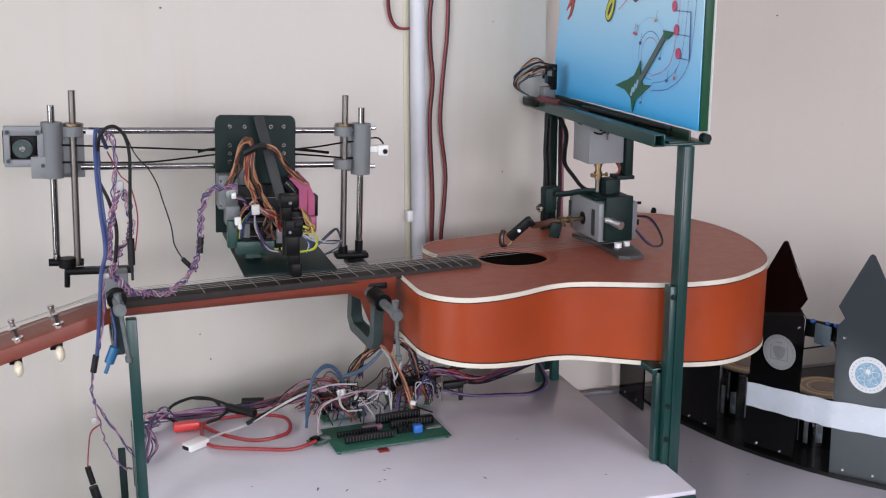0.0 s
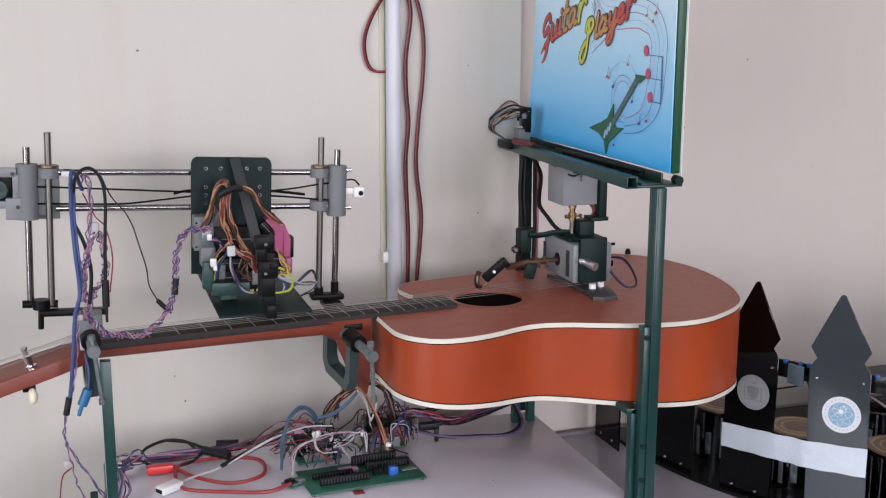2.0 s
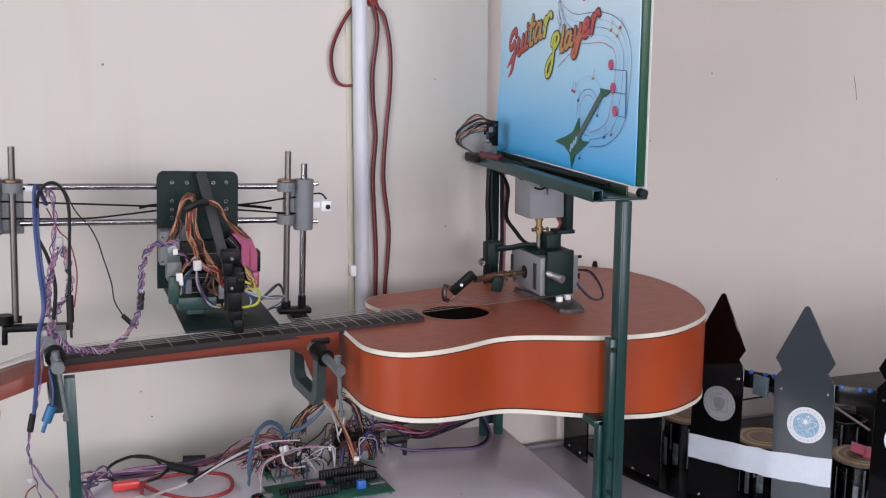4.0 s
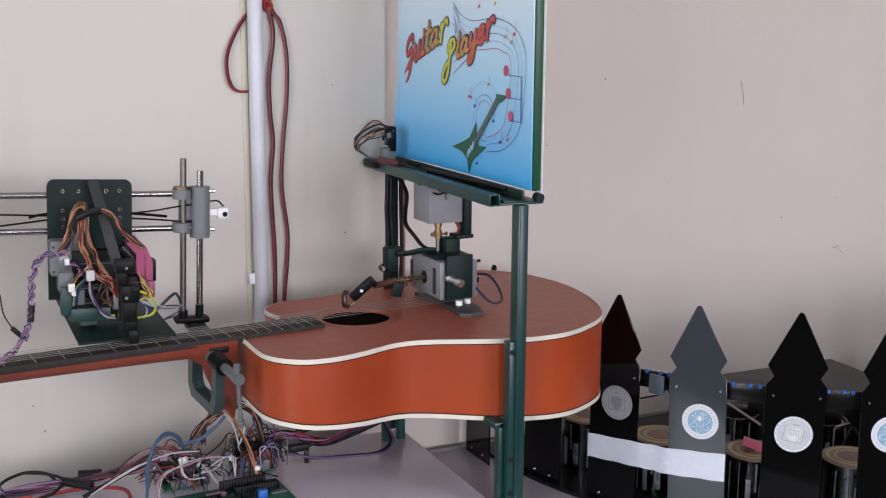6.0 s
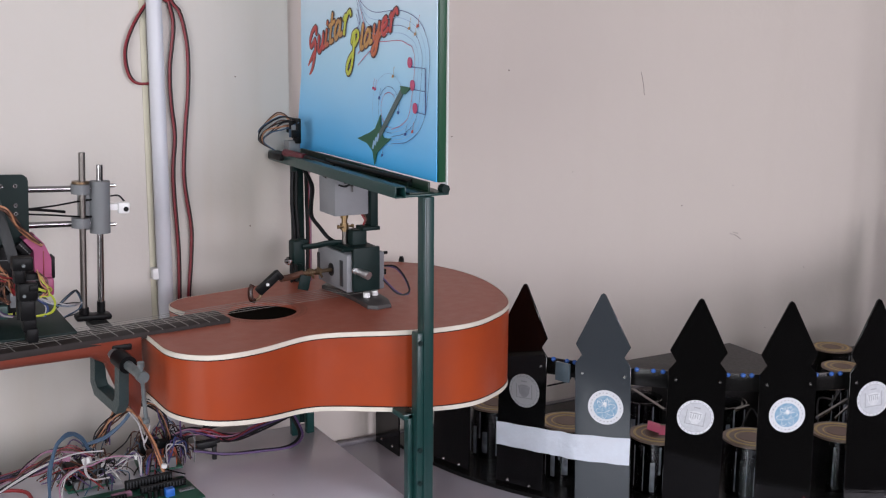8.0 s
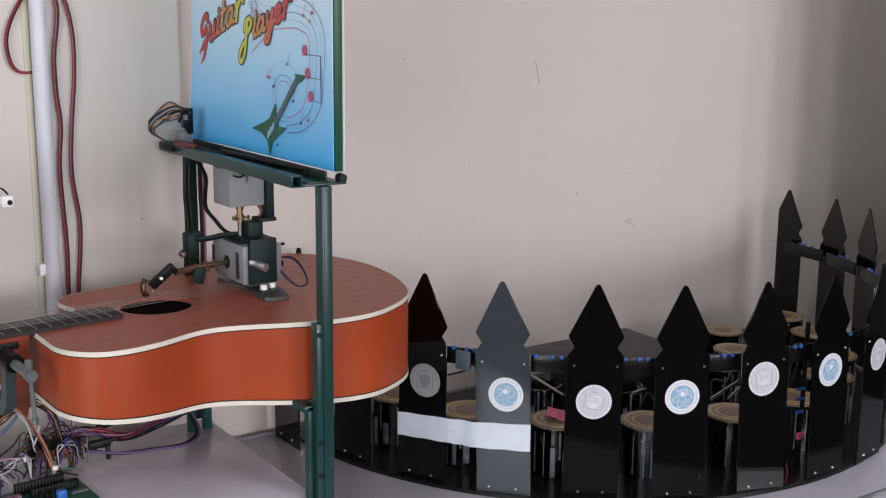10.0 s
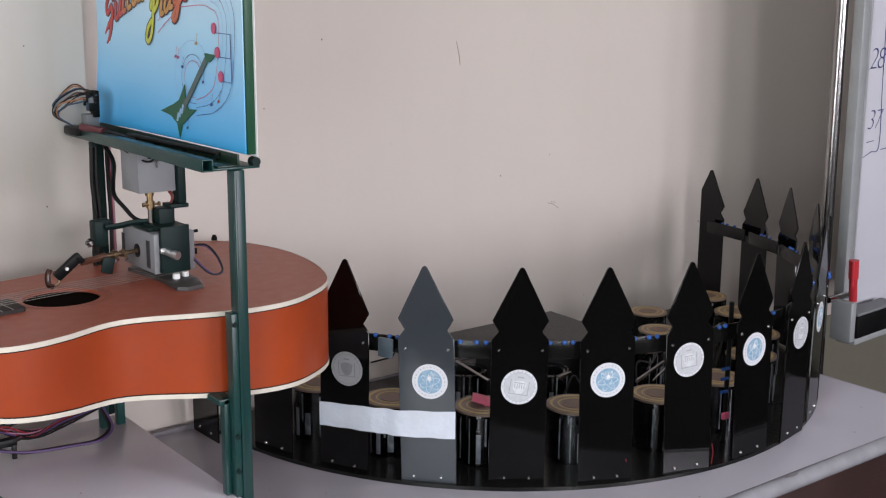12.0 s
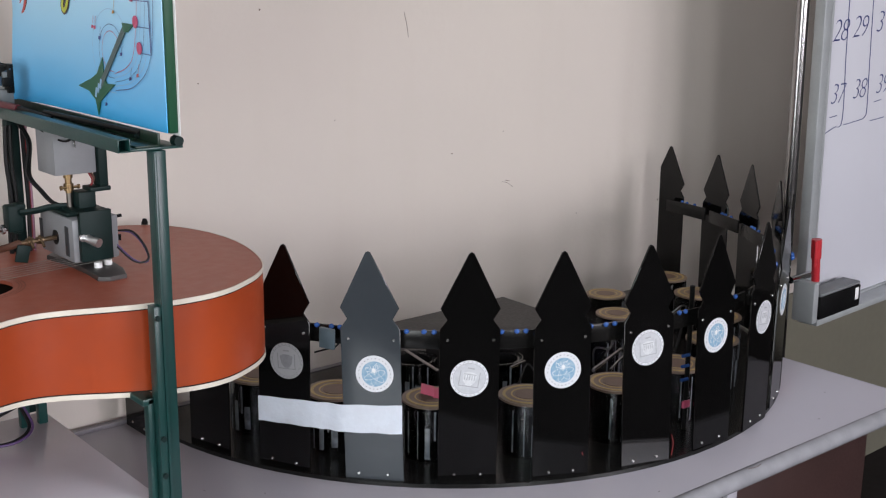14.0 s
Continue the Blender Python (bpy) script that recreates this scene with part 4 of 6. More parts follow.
M_WOOD1 = material("drum_top_wood", (0.23, 0.165, 0.125), 0.45, vary=0.5, scale=50, fine=0.3, tint=(0.14, 0.095, 0.07))
M_WOOD2 = material("drum_top_ring", (0.50, 0.36, 0.14), 0.45, vary=0.4, scale=60, fine=0.3)
M_WOOD3 = material("drum_top_centre", (0.17, 0.105, 0.08), 0.5, vary=0.4, scale=60, fine=0.3)


def picket_pose(k):
    angle, tilt, twist, out = PICKETS[k]
    a, r = radians(angle), FR + out
    return pose(r * math.cos(a), r * math.sin(a), 0.003 + LIFT.get(k, 0), 0, 0, angle + 90 + twist) @ pose(0, 0, 0, 90, 0, 0) @ pose(0, 0, 0, 0, 0, -tilt)


M_PALEINK = material("pale_grey_ink", (0.68, 0.69, 0.71), 0.6, vary=0.8, scale=250, tint=(0.50, 0.51, 0.53))


M_FADED = material("faded_badge_paper", (0.30, 0.30, 0.31), 0.6, vary=0.2, scale=60)
M_BADGE = material("round_badge_paper", (0.68, 0.69, 0.72), 0.5, vary=0.25, scale=90, fine=0.1, tint=(0.58, 0.59, 0.62))
M_FIELD = material("grey_badge_print", (0.56, 0.57, 0.60), 0.5, vary=0.7, scale=180, fine=0.2, tint=(0.44, 0.45, 0.48))
M_FADEDINK = material("faded_badge_ink", (0.20, 0.20, 0.215), 0.6, vary=0.4, scale=150)


def badge(parent, blue, faded, k):
    """A round paper badge: lettered rim as short bars, ring and emblem as plain shapes, on the outer face of its picket."""
    x, y = BADGE_AT.get(k, (0.002, 0.178))
    m = pose(x, y, 0.0017, 0, 0, 6 * (k % 4) - 9)
    ink, paper = (M_FADEDINK, M_FADED) if faded else (M_GREYINK, M_BADGE)
    b = part("badge", disc_ring(B(), (0, 0), 0, 0.0265, 0, 0.0006, 36, m), paper, parent, "round paper badge with a blue emblem" if blue else "round paper badge with a grey emblem")
    bars = B()
    for q in range(26):
        if q % 9 != 8:
            box(bars, (0, 0.0222 if blue else 0.0246, 0.0007), (0.0024 if q % 3 else 0.0014, 0.0012, 0.0003), 0, m @ pose(0, 0, 0, 0, 0, 360 * q / 26))
    part("lettering", bars, ink, b, "unreadable lettering round the rim")
    if blue:
        e = part("emblem", disc_ring(B(), (0, 0), 0, 0.0182, 0.0006, 0.0009, 32, m), M_BLUEINK, b)
        for q in range(3):
            mm = m @ pose(0, -0.0015, 0.0009, 0, 0, 60 * q + 12)
            part("emblem_orbit", disc_ring(B(), (0, 0), 0.0134, 0.0140, 0, 0.0003, 28, mm @ Matrix.Diagonal((1.12, 0.36, 1, 1))), M_PAPER, e)
        rays = B()
        for q in range(7):
            box(rays, (0, 0.0035 + 0.0022 * (q % 3), 0.0010), (0.0005, 0.013, 0.0002), 0, m @ pose(0, 0.002, 0, 0, 0, 24 * q - 72))
        part("emblem_rays", rays, M_PAPER, e)
        part("emblem_core", disc_ring(B(), (0, -0.0015), 0, 0.0028, 0.0010, 0.0013, 14, m @ pose(0, 0.007, 0)), M_PAPER, e)
    else:
        pale = M_FADEDINK if faded else M_PALEINK
        part("emblem_ring", disc_ring(B(), (0, 0), 0.0222, 0.0228, 0.0006, 0.0009, 36, m), ink, b)
        part("emblem_field", disc_ring(B(), (0, 0), 0, 0.0222, 0.0006, 0.00065, 36, m), M_FADED if faded else M_FIELD, b)
        frame_bm = B()
        for c, size in (((-0.0135, 0, 0.0008), (0.0013, 0.021, 0.0003)), ((0.0135, 0, 0.0008), (0.0013, 0.021, 0.0003)), ((0, -0.0112, 0.0008), (0.029, 0.0012, 0.0003)), ((0, 0.0150, 0.0008), (0.0095, 0.0018, 0.0003))):
            box(frame_bm, c, size, 0, m)
        part("emblem_frame", frame_bm, ink, b)
        e = part("emblem", prism(B(), [(-0.0105, 0.007), (-0.0085, -0.004), (-0.004, -0.0095), (0, -0.0105), (0.004, -0.0095), (0.0085, -0.004), (0.0105, 0.007), (0.004, 0.0095), (-0.004, 0.0095)], 0.0006, 0.0009, m), pale, b)
        for q in range(5):
            part("emblem_bar", box(B(), (-0.0068 + 0.0034 * q, 0.0015, 0.0010), (0.0010, 0.0070, 0.0003), 0, m), ink, e)
        part("emblem_base", box(B(), (0, 0.0062, 0.0010), (0.0175, 0.0011, 0.0003), 0, m), ink, e)


def fence():
    f = thing("picket_fence", "glossy black acrylic picket fence with round badges on a half-round base", "fence", pose(FC[0], FC[1], TABLE_Z))
    arc = [(-(FR + 0.012) * math.cos(math.pi * k / 48), -(FR + 0.012) * math.sin(math.pi * k / 48)) for k in range(49)]
    part("base_plate", prism(B(), arc + [(FR + 0.012, 0.035), (-FR - 0.012, 0.035)], 0.0, 0.006, bevel=0.001), M_BASE, f, "half-round black acrylic base")
    w, H = 0.0415, 0.332
    outline = [(-w, 0), (w, 0), (w, 0.224), (0.0315, 0.237), (0.0410, 0.253), (0.0035, H - 0.002), (0, H), (-0.0035, H - 0.002), (-0.0410, 0.253), (-0.0315, 0.237), (-w, 0.224)]
    mesh = None
    for k in range(NP):
        if mesh is None:
            p = part("picket", prism(B(), outline, -0.0015, 0.0015), M_ACRYL, f)
            bmesh_bevel(p)
            mesh = p.data
        else:
            p = new("picket", mesh)
            p.parent = f
        p.matrix_basis = picket_pose(k)
        # the last one is cut straight along the wall side; two under the guitar are cut short
        if k == NP - 1 or k < 2:
            shape = [(-w, 0), (w, 0), (w, 0.195), (-w, 0.195)] if k < 2 else [(-w, 0), (0.026, 0), (0.026, 0.284), (0.0035, H - 0.002), (0, H), (-0.0035, H - 0.002), (-0.0410, 0.253), (-0.0315, 0.237), (-w, 0.224)]
            cut = part("picket", prism(B(), shape, -0.0015, 0.0015), M_ACRYL)
            bmesh_bevel(cut)
            p.data = cut.data
            bpy.data.objects.remove(cut)
        # this picket's bright reflection is put into its grey colour
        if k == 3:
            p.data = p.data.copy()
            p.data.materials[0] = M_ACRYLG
        for x, y in ((-0.031, 0.2085), (0.0325, 0.2085))[:0 if k < 2 else 2] + ((-0.0195 + 0.003 * math.sin(k * 1.7), 0.0115), (0.019, 0.011)):
            part("screw", rod(B(), (x, y, 0.0014), (x, y, 0.0032), 0.0024, 10, 0.0016), M_SCREW, p)
        if 2 <= k <= 10:
            badge(p, k % 2 == 1, k == 2, k)
    # rails and their blue lamps between the pickets
    r = FR - 0.006
    for k in range(1, NP - 1):
        a0, a1 = radians(ANGLES[k] + 0.8), radians(ANGLES[k + 1] - 0.8)
        p0, p1 = Vector((r * math.cos(a0), r * math.sin(a0), 0)), Vector((r * math.cos(a1), r * math.sin(a1), 0))
        d = p1 - p0
        m = Matrix.Translation((p0 + p1) / 2) @ pose(0, 0, 0.208 + LIFT.get(k + 1, 0), 0, 0, math.degrees(math.atan2(d.y, d.x)))
        rail = part("rail", box(B(), (0, 0.008, 0), (d.length, 0.004, 0.026), 0.0006, m), M_BASE, f)
        for q in range(3):
            c = m @ Vector(((-0.022, 0.002, 0.016)[q] * (1 if k % 2 else 0.9), 0.0035, 0.0125))
            bm = B()
            bmesh.ops.create_uvsphere(bm, u_segments=8, v_segments=6, radius=0.0036, matrix=Matrix.Translation(c) @ Matrix.Diagonal((1.15, 1.0, 1.0, 1)))
            part("lamp", bm, M_LED, rail, "small blue lamp")
    # grey tape patch on one rail
    m = picket_pose(2)
    part("tape_patch", box(B(), (0.068, 0.206, -0.008), (0.024, 0.029, 0.0048), 0.0006, m @ pose(0, 0, 0, 0, -6, 0)), M_PATCH, f, "grey-blue tape patch")
    # flat dark cover between the front rails
    pts = [(r * 0.985 * math.cos(radians(a)), r * 0.985 * math.sin(radians(a))) for a in (221, 227, 233, 239, 245, 249)]
    part("cover_plate", prism(B(), pts + [(-0.205, -0.368), (-0.415, -0.366)], 0.216, 0.219, bevel=0.0006), M_COVER, f, "flat dark cover plate")
    # bent sheet added behind the inner drums, under the cover, to keep it black
    arc = [(q * math.cos(radians(a)), q * math.sin(radians(a))) for q, span in ((0.276, range(222, 281, 6)), (0.273, range(276, 221, -6))) for a in span]
    part("dark_backing", prism(B(), arc, 0.006, 0.104), M_COVER, f, "added dark bent sheet that blacks out the space behind the drums")
    for x, y, z in ((1.7323, 1.068, 0.962), (1.7350, 1.068, 0.967), (1.7402, 1.0705, 0.9645), (1.8262, 1.110, 0.9735), (1.8235, 1.110, 0.979)):
        bm = B()
        bmesh.ops.create_uvsphere(bm, u_segments=10, v_segments=6, radius=0.0052, matrix=Matrix.Translation((x - FC[0], y - FC[1], z - TABLE_Z)))
        part("lamp", bm, M_LED, f, "small blue lamp")
    # strip of tape over two pickets, slightly sagging between them
    a = [picket_pose(k) for k in (2, 3)]
    line = [a[0] @ Vector((-0.0425, 0.0855, 0.0022)), a[0] @ Vector((0.0, 0.0885, 0.0022)), a[0] @ Vector((0.0415, 0.0908, 0.0024))]
    line += [(a[0] @ Vector((0.0415, 0.0910, 0.001)) + a[1] @ Vector((-0.0415, 0.0922, 0.001))) / 2]
    line += [a[1] @ Vector((-0.0415, 0.0926, 0.0024)), a[1] @ Vector((0.0, 0.0930, 0.0022)), a[1] @ Vector((0.0415, 0.0933, 0.0022))]
    line = curve_points(line, 5)
    bm = B()
    low = [bm.verts.new(p + Vector((0, 0, -0.0187 - 0.00008 * i + 0.0005 * math.sin(i * 1.3)))) for i, p in enumerate(line)]
    top = [bm.verts.new(p + Vector((0, 0, 0.0187 + 0.00008 * i + 0.0005 * math.sin(i * 0.9)))) for i, p in enumerate(line)]
    for i in range(len(line) - 1):
        bm.faces.new((low[i], low[i + 1], top[i + 1], top[i]))
    ext = bmesh.ops.extrude_face_region(bm, geom=bm.faces[:])
    bmesh.ops.translate(bm, verts=[v for v in ext["geom"] if isinstance(v, bmesh.types.BMVert)], vec=(-0.0002, -0.0003, 0))
    part("tape_strip", bm, M_TAPE, f, "wrinkled white packing tape")
    return f


def bmesh_bevel(ob):
    bm = bmesh.new()
    bm.from_mesh(ob.data)
    bmesh.ops.bevel(bm, geom=[e for e in bm.edges if len(e.link_faces) == 2 and abs(e.verts[0].co.z - e.verts[1].co.z) < 1e-6], offset=0.0004, segments=1, affect="EDGES")
    bm.to_mesh(ob.data)
    bm.free()


fence()


def drum(m, r, h, lid=True):
    t = thing("drum", "clear plastic drum with a brown ringed wooden top" if lid else "open clear plastic drum with an added dark sleeve inside", "drum", m, "drums inside the fence")
    part("shell", disc_ring(B(), (0, 0), r - 0.0018, r, 0, h - 0.003, 32), M_CLEAR, t, "clear plastic shell")
    # sleeve added for the drum's dark inside, its facets giving upright reflections
    part("liner", disc_ring(B(), (0, 0), r - 0.008, r - 0.005, 0.001, h - 0.006, 11), M_LINER, t, "added dark inner sleeve, faceted to give upright reflections", smooth=False)
    if lid:
        top = part("top", disc_ring(B(), (0, 0), 0, r + 0.001, h - 0.003, h, 32), M_WOOD1, t, "brown wooden top")
        part("ring", disc_ring(B(), (0, 0), r * 0.78, r * 0.88, h, h + 0.0007, 32), M_WOOD2, top)
        part("ring", disc_ring(B(), (0, 0), r * 0.55, r * 0.60, h, h + 0.0006, 32), M_WOOD2, top)
        part("centre", disc_ring(B(), (0, 0), 0, r * 0.46, h, h + 0.0007, 24), M_WOOD3, top)
    # upright pale strips that imitate reflections in the clear shell
    for a, w, z0, z1 in ((-48, 0.0022, 0.10, 0.86), (-6, 0.0075, 0.06, 0.62), (8, 0.0030, 0.40, 0.92), (46, 0.0024, 0.08, 0.88), (150, 0.006, 0.1, 0.8), (20, 0.0095, 0.12, 0.55), (-25, 0.0016, 0.05, 0.9)):
        part("strip", box(B(), (0, -r - 0.0004, h * (z0 + z1) / 2), (w, 0.0006, h * (z1 - z0)), 0.0002, pose(0, 0, 0, 0, 0, a)), M_STREAK, t, "pale strip painted as a reflection on the shell")
    return t


for ring, r, lid, angles in ((0.508, 0.0445, True, (194, 210.2, 226.8, 243.1, 260.1, 276.4, 294.6, 311, 328.5, 343.7)), (0.325, 0.038, False, (219.8, 245, 268)), (0.325, 0.038, True, (287, 307.8, 331.9))):
    first = None
    for a in angles:
        m = pose(FC[0] + ring * math.cos(radians(a)), FC[1] + ring * math.sin(radians(a)), TABLE_Z + 0.0062, 0, 0, a + 90)
        if first is None:
            first = drum(m, r, 0.085, lid)
        else:
            copy_thing(first, m)

note = pose(1.131, 1.263, TABLE_Z + 0.0062 + 0.0866, 0, 0, 48)
solid("pink_note", box(box(B(), (0, -0.010, 0), (0.042, 0.020, 0.0010), 0.0002, note), (0, 0.0095, 0.0024), (0.041, 0.020, 0.0010), 0.0002, note @ pose(0, 0, 0, 14, 0, 0)), M_PINKP, "folded scrap of pink paper lying on a drum", "paper")
solid("pink_tape", box(B(), (1.478, 1.062, 0.800), (0.016, 0.005, 0.011), 0.001), M_PINKP, "bit of pink tape on a wire behind the pickets", "tape")


def striker_wires():
    t = thing("wire_loom", "dark wires and small blue lamps between the drums", "wires", pose(0, 0, 0))
    rnd = random.Random(5)
    for k in range(12):
        a0 = radians(200 + 10 * k)
        pts = []
        for q in range(4):
            a, rr = a0 + 0.07 * q + rnd.uniform(-0.03, 0.03), 0.42 + rnd.uniform(-0.03, 0.03)
            pts.append((FC[0] + rr * math.cos(a), FC[1] + rr * math.sin(a), TABLE_Z + 0.02 + rnd.uniform(0, 0.12)))
        part("wire", tube(B(), pts, 0.0016, 5, 5), (M_BLK, M_BLK, M_GREY)[k % 3], t)
    for k, z in enumerate((0.882, 0.865, 0.843)):
        part("lamp", rod(B(), (1.462, 1.062, z), (1.476, 1.060, z), 0.0028, 8), M_LED, t, "small blue lamp")
    part("pillar", rod(B(), (1.482, 1.066, TABLE_Z + 0.0062), (1.482, 1.066, 0.99), 0.004, 8), M_BLACK, t)
    for p, q, r in (((1.170, 1.378, 0.8710), (1.140, 1.262, 0.8750), 0.0022), ((1.2168, 1.1864, 0.8850), (1.2496, 1.1923, 0.8850), 0.0022), ((1.3017, 1.1013, 0.8850), (1.4089, 1.1385, 0.8850), 0.0026), ((1.336, 1.098, 0.8790), (1.420, 1.120, 0.8960), 0.0018)):
        part("striker_arm", rod(B(), p, q, r, 8), M_STEEL, t, "thin steel striker arm")
    for a in (247.5, 262):
        c = (FC[0] + (FR + 0.005) * math.cos(radians(a)), FC[1] + (FR + 0.005) * math.sin(radians(a)))
        part("thread", tube(B(), [(c[0], c[1], 0.757), (c[0] + 0.003, c[1], 0.775), (c[0] - 0.002, c[1], 0.79)], 0.0006, 4, 4), M_RED, t)
    return t


striker_wires()


# ---- whiteboard on its stand ----
M_WB = material("whiteboard_surface", (0.56, 0.56, 0.61), 0.18, vary=0.25, scale=4, fine=0.05, tint=(0.50, 0.50, 0.55))
M_ALU = material("aluminium", (0.40, 0.42, 0.43), 0.4, 0.25, vary=0.3, scale=20, fine=0.2)
M_INKB = material("blue_marker_ink", (0.02, 0.03, 0.14), 0.5)


def whiteboard():
    t = thing("whiteboard", "whiteboard with blue handwritten numbers on a chrome stand", "whiteboard", pose(2.15, 0, 1.0, 0, -1.4, 0) @ pose(-2.15, 0, -1.0))
    part("surface", box(B(), (2.80, 1.302, 1.281), (1.208, 0.012, 1.038), 0.001), M_WB, t, "white writing surface with faint smears")
    part("frame", box(box(B(), (2.1905, 1.300, 1.29), (0.028, 0.024, 1.06), 0.002), (2.2075, 1.293, 1.29), (0.006, 0.010, 1.05), 0.001), M_ALU, t, "aluminium frame")
    part("frame", box(B(), (2.80, 1.301, 0.7545), (1.215, 0.026, 0.017), 0.003), M_ALU, t, "aluminium frame")
    part("frame", box(B(), (2.80, 1.300, 1.805), (1.215, 0.024, 0.026), 0.003), M_ALU, t)
    part("tray", box(box(B(), (2.52, 1.266, 0.7535), (0.724, 0.046, 0.014), 0.003), (2.1478, 1.268, 0.800), (0.019, 0.050, 0.088), 0.003), M_ALU, t, "aluminium pen tray")
    part("stand_pole", rod(B(), (2.113, 1.30, 0.0), (2.113, 1.30, 1.95), 0.0125, 18), M_STEEL, t, "chrome stand pole")
    part("stand_arm", rod(B(), (2.113, 1.285, 0.848), (2.19, 1.285, 0.847), 0.0075, 12), M_CHROME, t)
    part("stand_foot", box(B(), (2.113, 1.25, 0.02), (0.04, 0.5, 0.04), 0.004), M_ALU, t)
    for word, x, z, s in (("28", 2.221, 1.327, 0.066), ("29", 2.297, 1.332, 0.066), ("3", 2.390, 1.339, 0.066), ("37", 2.229, 1.199, 0.062), ("38", 2.315, 1.203, 0.062), ("39", 2.410, 1.207, 0.062)):
        cu = bpy.data.curves.new("numeral", "FONT")
        cu.body, cu.size, cu.shear, cu.extrude, cu.offset = word, s, 0.25, 0.0002, -0.0016
        cu.space_character = 0.85
        ob = new("numeral", cu)
        cu.materials.append(M_INKB)
        ob.parent = t
        ob.matrix_basis = pose(x, 1.2955, z, 90, 0, 0)
    for pts in ([(2.276, 1.45), (2.280, 1.298), (2.285, 1.163), (2.255, 1.150), (2.222, 1.1405)], [(2.371, 1.45), (2.378, 1.283), (2.383, 1.18), (2.375, 1.160), (2.354, 1.1557), (2.293, 1.1517)], [(2.235, 1.172), (2.262, 1.174)], [(2.412, 1.19), (2.44, 1.193)], [(2.40, 1.150), (2.46, 1.153)]):
        part("ruled_line", tube(B(), [(x, 1.2955, z) for x, z in pts], 0.0009, 5, 5), M_INKB, t)
    return t


whiteboard()
mk = thing("marker_pen", "red whiteboard marker standing in the tray", "marker", pose(2.163, 1.255, 0.8440))
part("barrel", rod(B(), (0, 0, 0), (-0.006, 0, 0.050), 0.0085, 14), material("red_marker", (0.42, 0.02, 0.03), 0.35), mk)
part("cap", rod(rod(B(), (-0.006, 0, 0.050), (-0.009, 0, 0.090), 0.0106, 14), (-0.0165, -0.005, 0.034), (-0.0205, -0.005, 0.088), 0.0028, 8), material("red_marker_cap", (0.5, 0.03, 0.04), 0.3), mk)
er = thing("board_eraser", "black whiteboard eraser lying in the tray", "eraser", pose(2.243, 1.260, 0.7632, 0, -1.4, 0))
part("body", box(B(), (0, 0, 0.0255), (0.160, 0.045, 0.049), 0.004), M_BLACK, er)
part("felt", box(B(), (0, 0, 0.0535), (0.156, 0.042, 0.007), 0.002), M_GREY, er)
part("label", box(B(), (0.062, -0.0232, 0.032), (0.013, 0.001, 0.026), 0.0002), M_PAPER, er)

# ---- pipe and cables on the wall ----
PIPE_Y = WALL_Y - 0.025 - 0.0125
wp = thing("wall_pipe", "white plastic conduit pipe clipped to the wall", "pipe", pose(0.459, PIPE_Y, 0))
part("tube", rod(B(), (0, 0, 0.0), (0.0, 0, CEIL - 0.01), 0.0115, 20), M_PIPE, wp)
for z in (1.092, 1.9, 0.4):
    part("clip", box(B(), (-0.014, 0.004, z), (0.010, 0.016, 0.017), 0.001), M_WHITE, wp)
solid("paint_strip", box(B(), (0.4440, WALL_Y - 0.026, CEIL / 2), (0.008, 0.002, CEIL - 0.02)), material("yellowed_paint", (0.57, 0.54, 0.42), 0.6, vary=0.4, scale=14, tint=(0.52, 0.48, 0.36)), "yellowed paint strip beside the pipe", kind="structure")


def twin_lead():
    t = thing("hanging_cable", "red and black twin cable hung in a loop behind the pipe", "cable", pose(0, WALL_Y - 0.032, 0))
    loops = (
        [(0.478, 1.62), (0.482, 1.512), (0.489, 1.464), (0.481, 1.40), (0.4815, 1.346), (0.485, 1.30), (0.480, 1.234), (0.484, 1.12), (0.482, 1.03), (0.483, 0.93)],
        [(0.478, 1.62), (0.484, 1.512), (0.500, 1.481), (0.509, 1.431), (0.508, 1.37), (0.501, 1.303), (0.497, 1.233), (0.505, 1.160), (0.503, 1.108), (0.497, 1.04), (0.498, 0.93)],
        [(0.478, 1.515), (0.455, 1.500), (0.431, 1.466), (0.417, 1.431), (0.418, 1.400), (0.428, 1.382), (0.448, 1.379), (0.47, 1.385)],
    )
    for pts in loops:
        for dx, mat in ((-0.0014, M_REDW), (0.0014, M_BLK)):
            part("red_core" if mat is M_REDW else "black_core", tube(B(), [(x + dx, 0 if mat is M_REDW else 0.0006, z) for x, z in pts], 0.0021 if mat is M_REDW else 0.0016, 6, 6), mat, t)
    part("knot", tube(B(), [(0.470, -0.003, 1.507), (0.478, -0.006, 1.513), (0.486, -0.003, 1.505), (0.478, 0.001, 1.50), (0.472, -0.004, 1.51)], 0.0028, 6, 5), M_RED, t)
    return t


twin_lead()

specks = B()
rnd = random.Random(11)
for x, y, z in ((0.986, 1.6748, 1.277), (1.103, 1.6748, 1.391), (0.602, 1.6498, 1.152), (0.584, 1.6498, 1.387), (1.524, 1.6748, 1.117), (1.778, 1.6748, 0.83), (1.885, 1.6748, 0.955), (0.116, 1.6498, 0.926), (0.086, 1.6498, 1.412), (0.13, 1.6498, 0.885), (1.25, 1.6748, 1.20), (0.93, 1.6748, 1.36), (1.66, 1.6748, 1.15)):
    disc_ring(specks, (0, 0), 0, rnd.uniform(0.0009, 0.0016), -0.0004, 0.0004, 7, Matrix.Translation((x, y, z)) @ pose(0, 0, 0, 90, 0, 0) @ Matrix.Diagonal((rnd.uniform(0.7, 1.3), 1, 1, 1)))
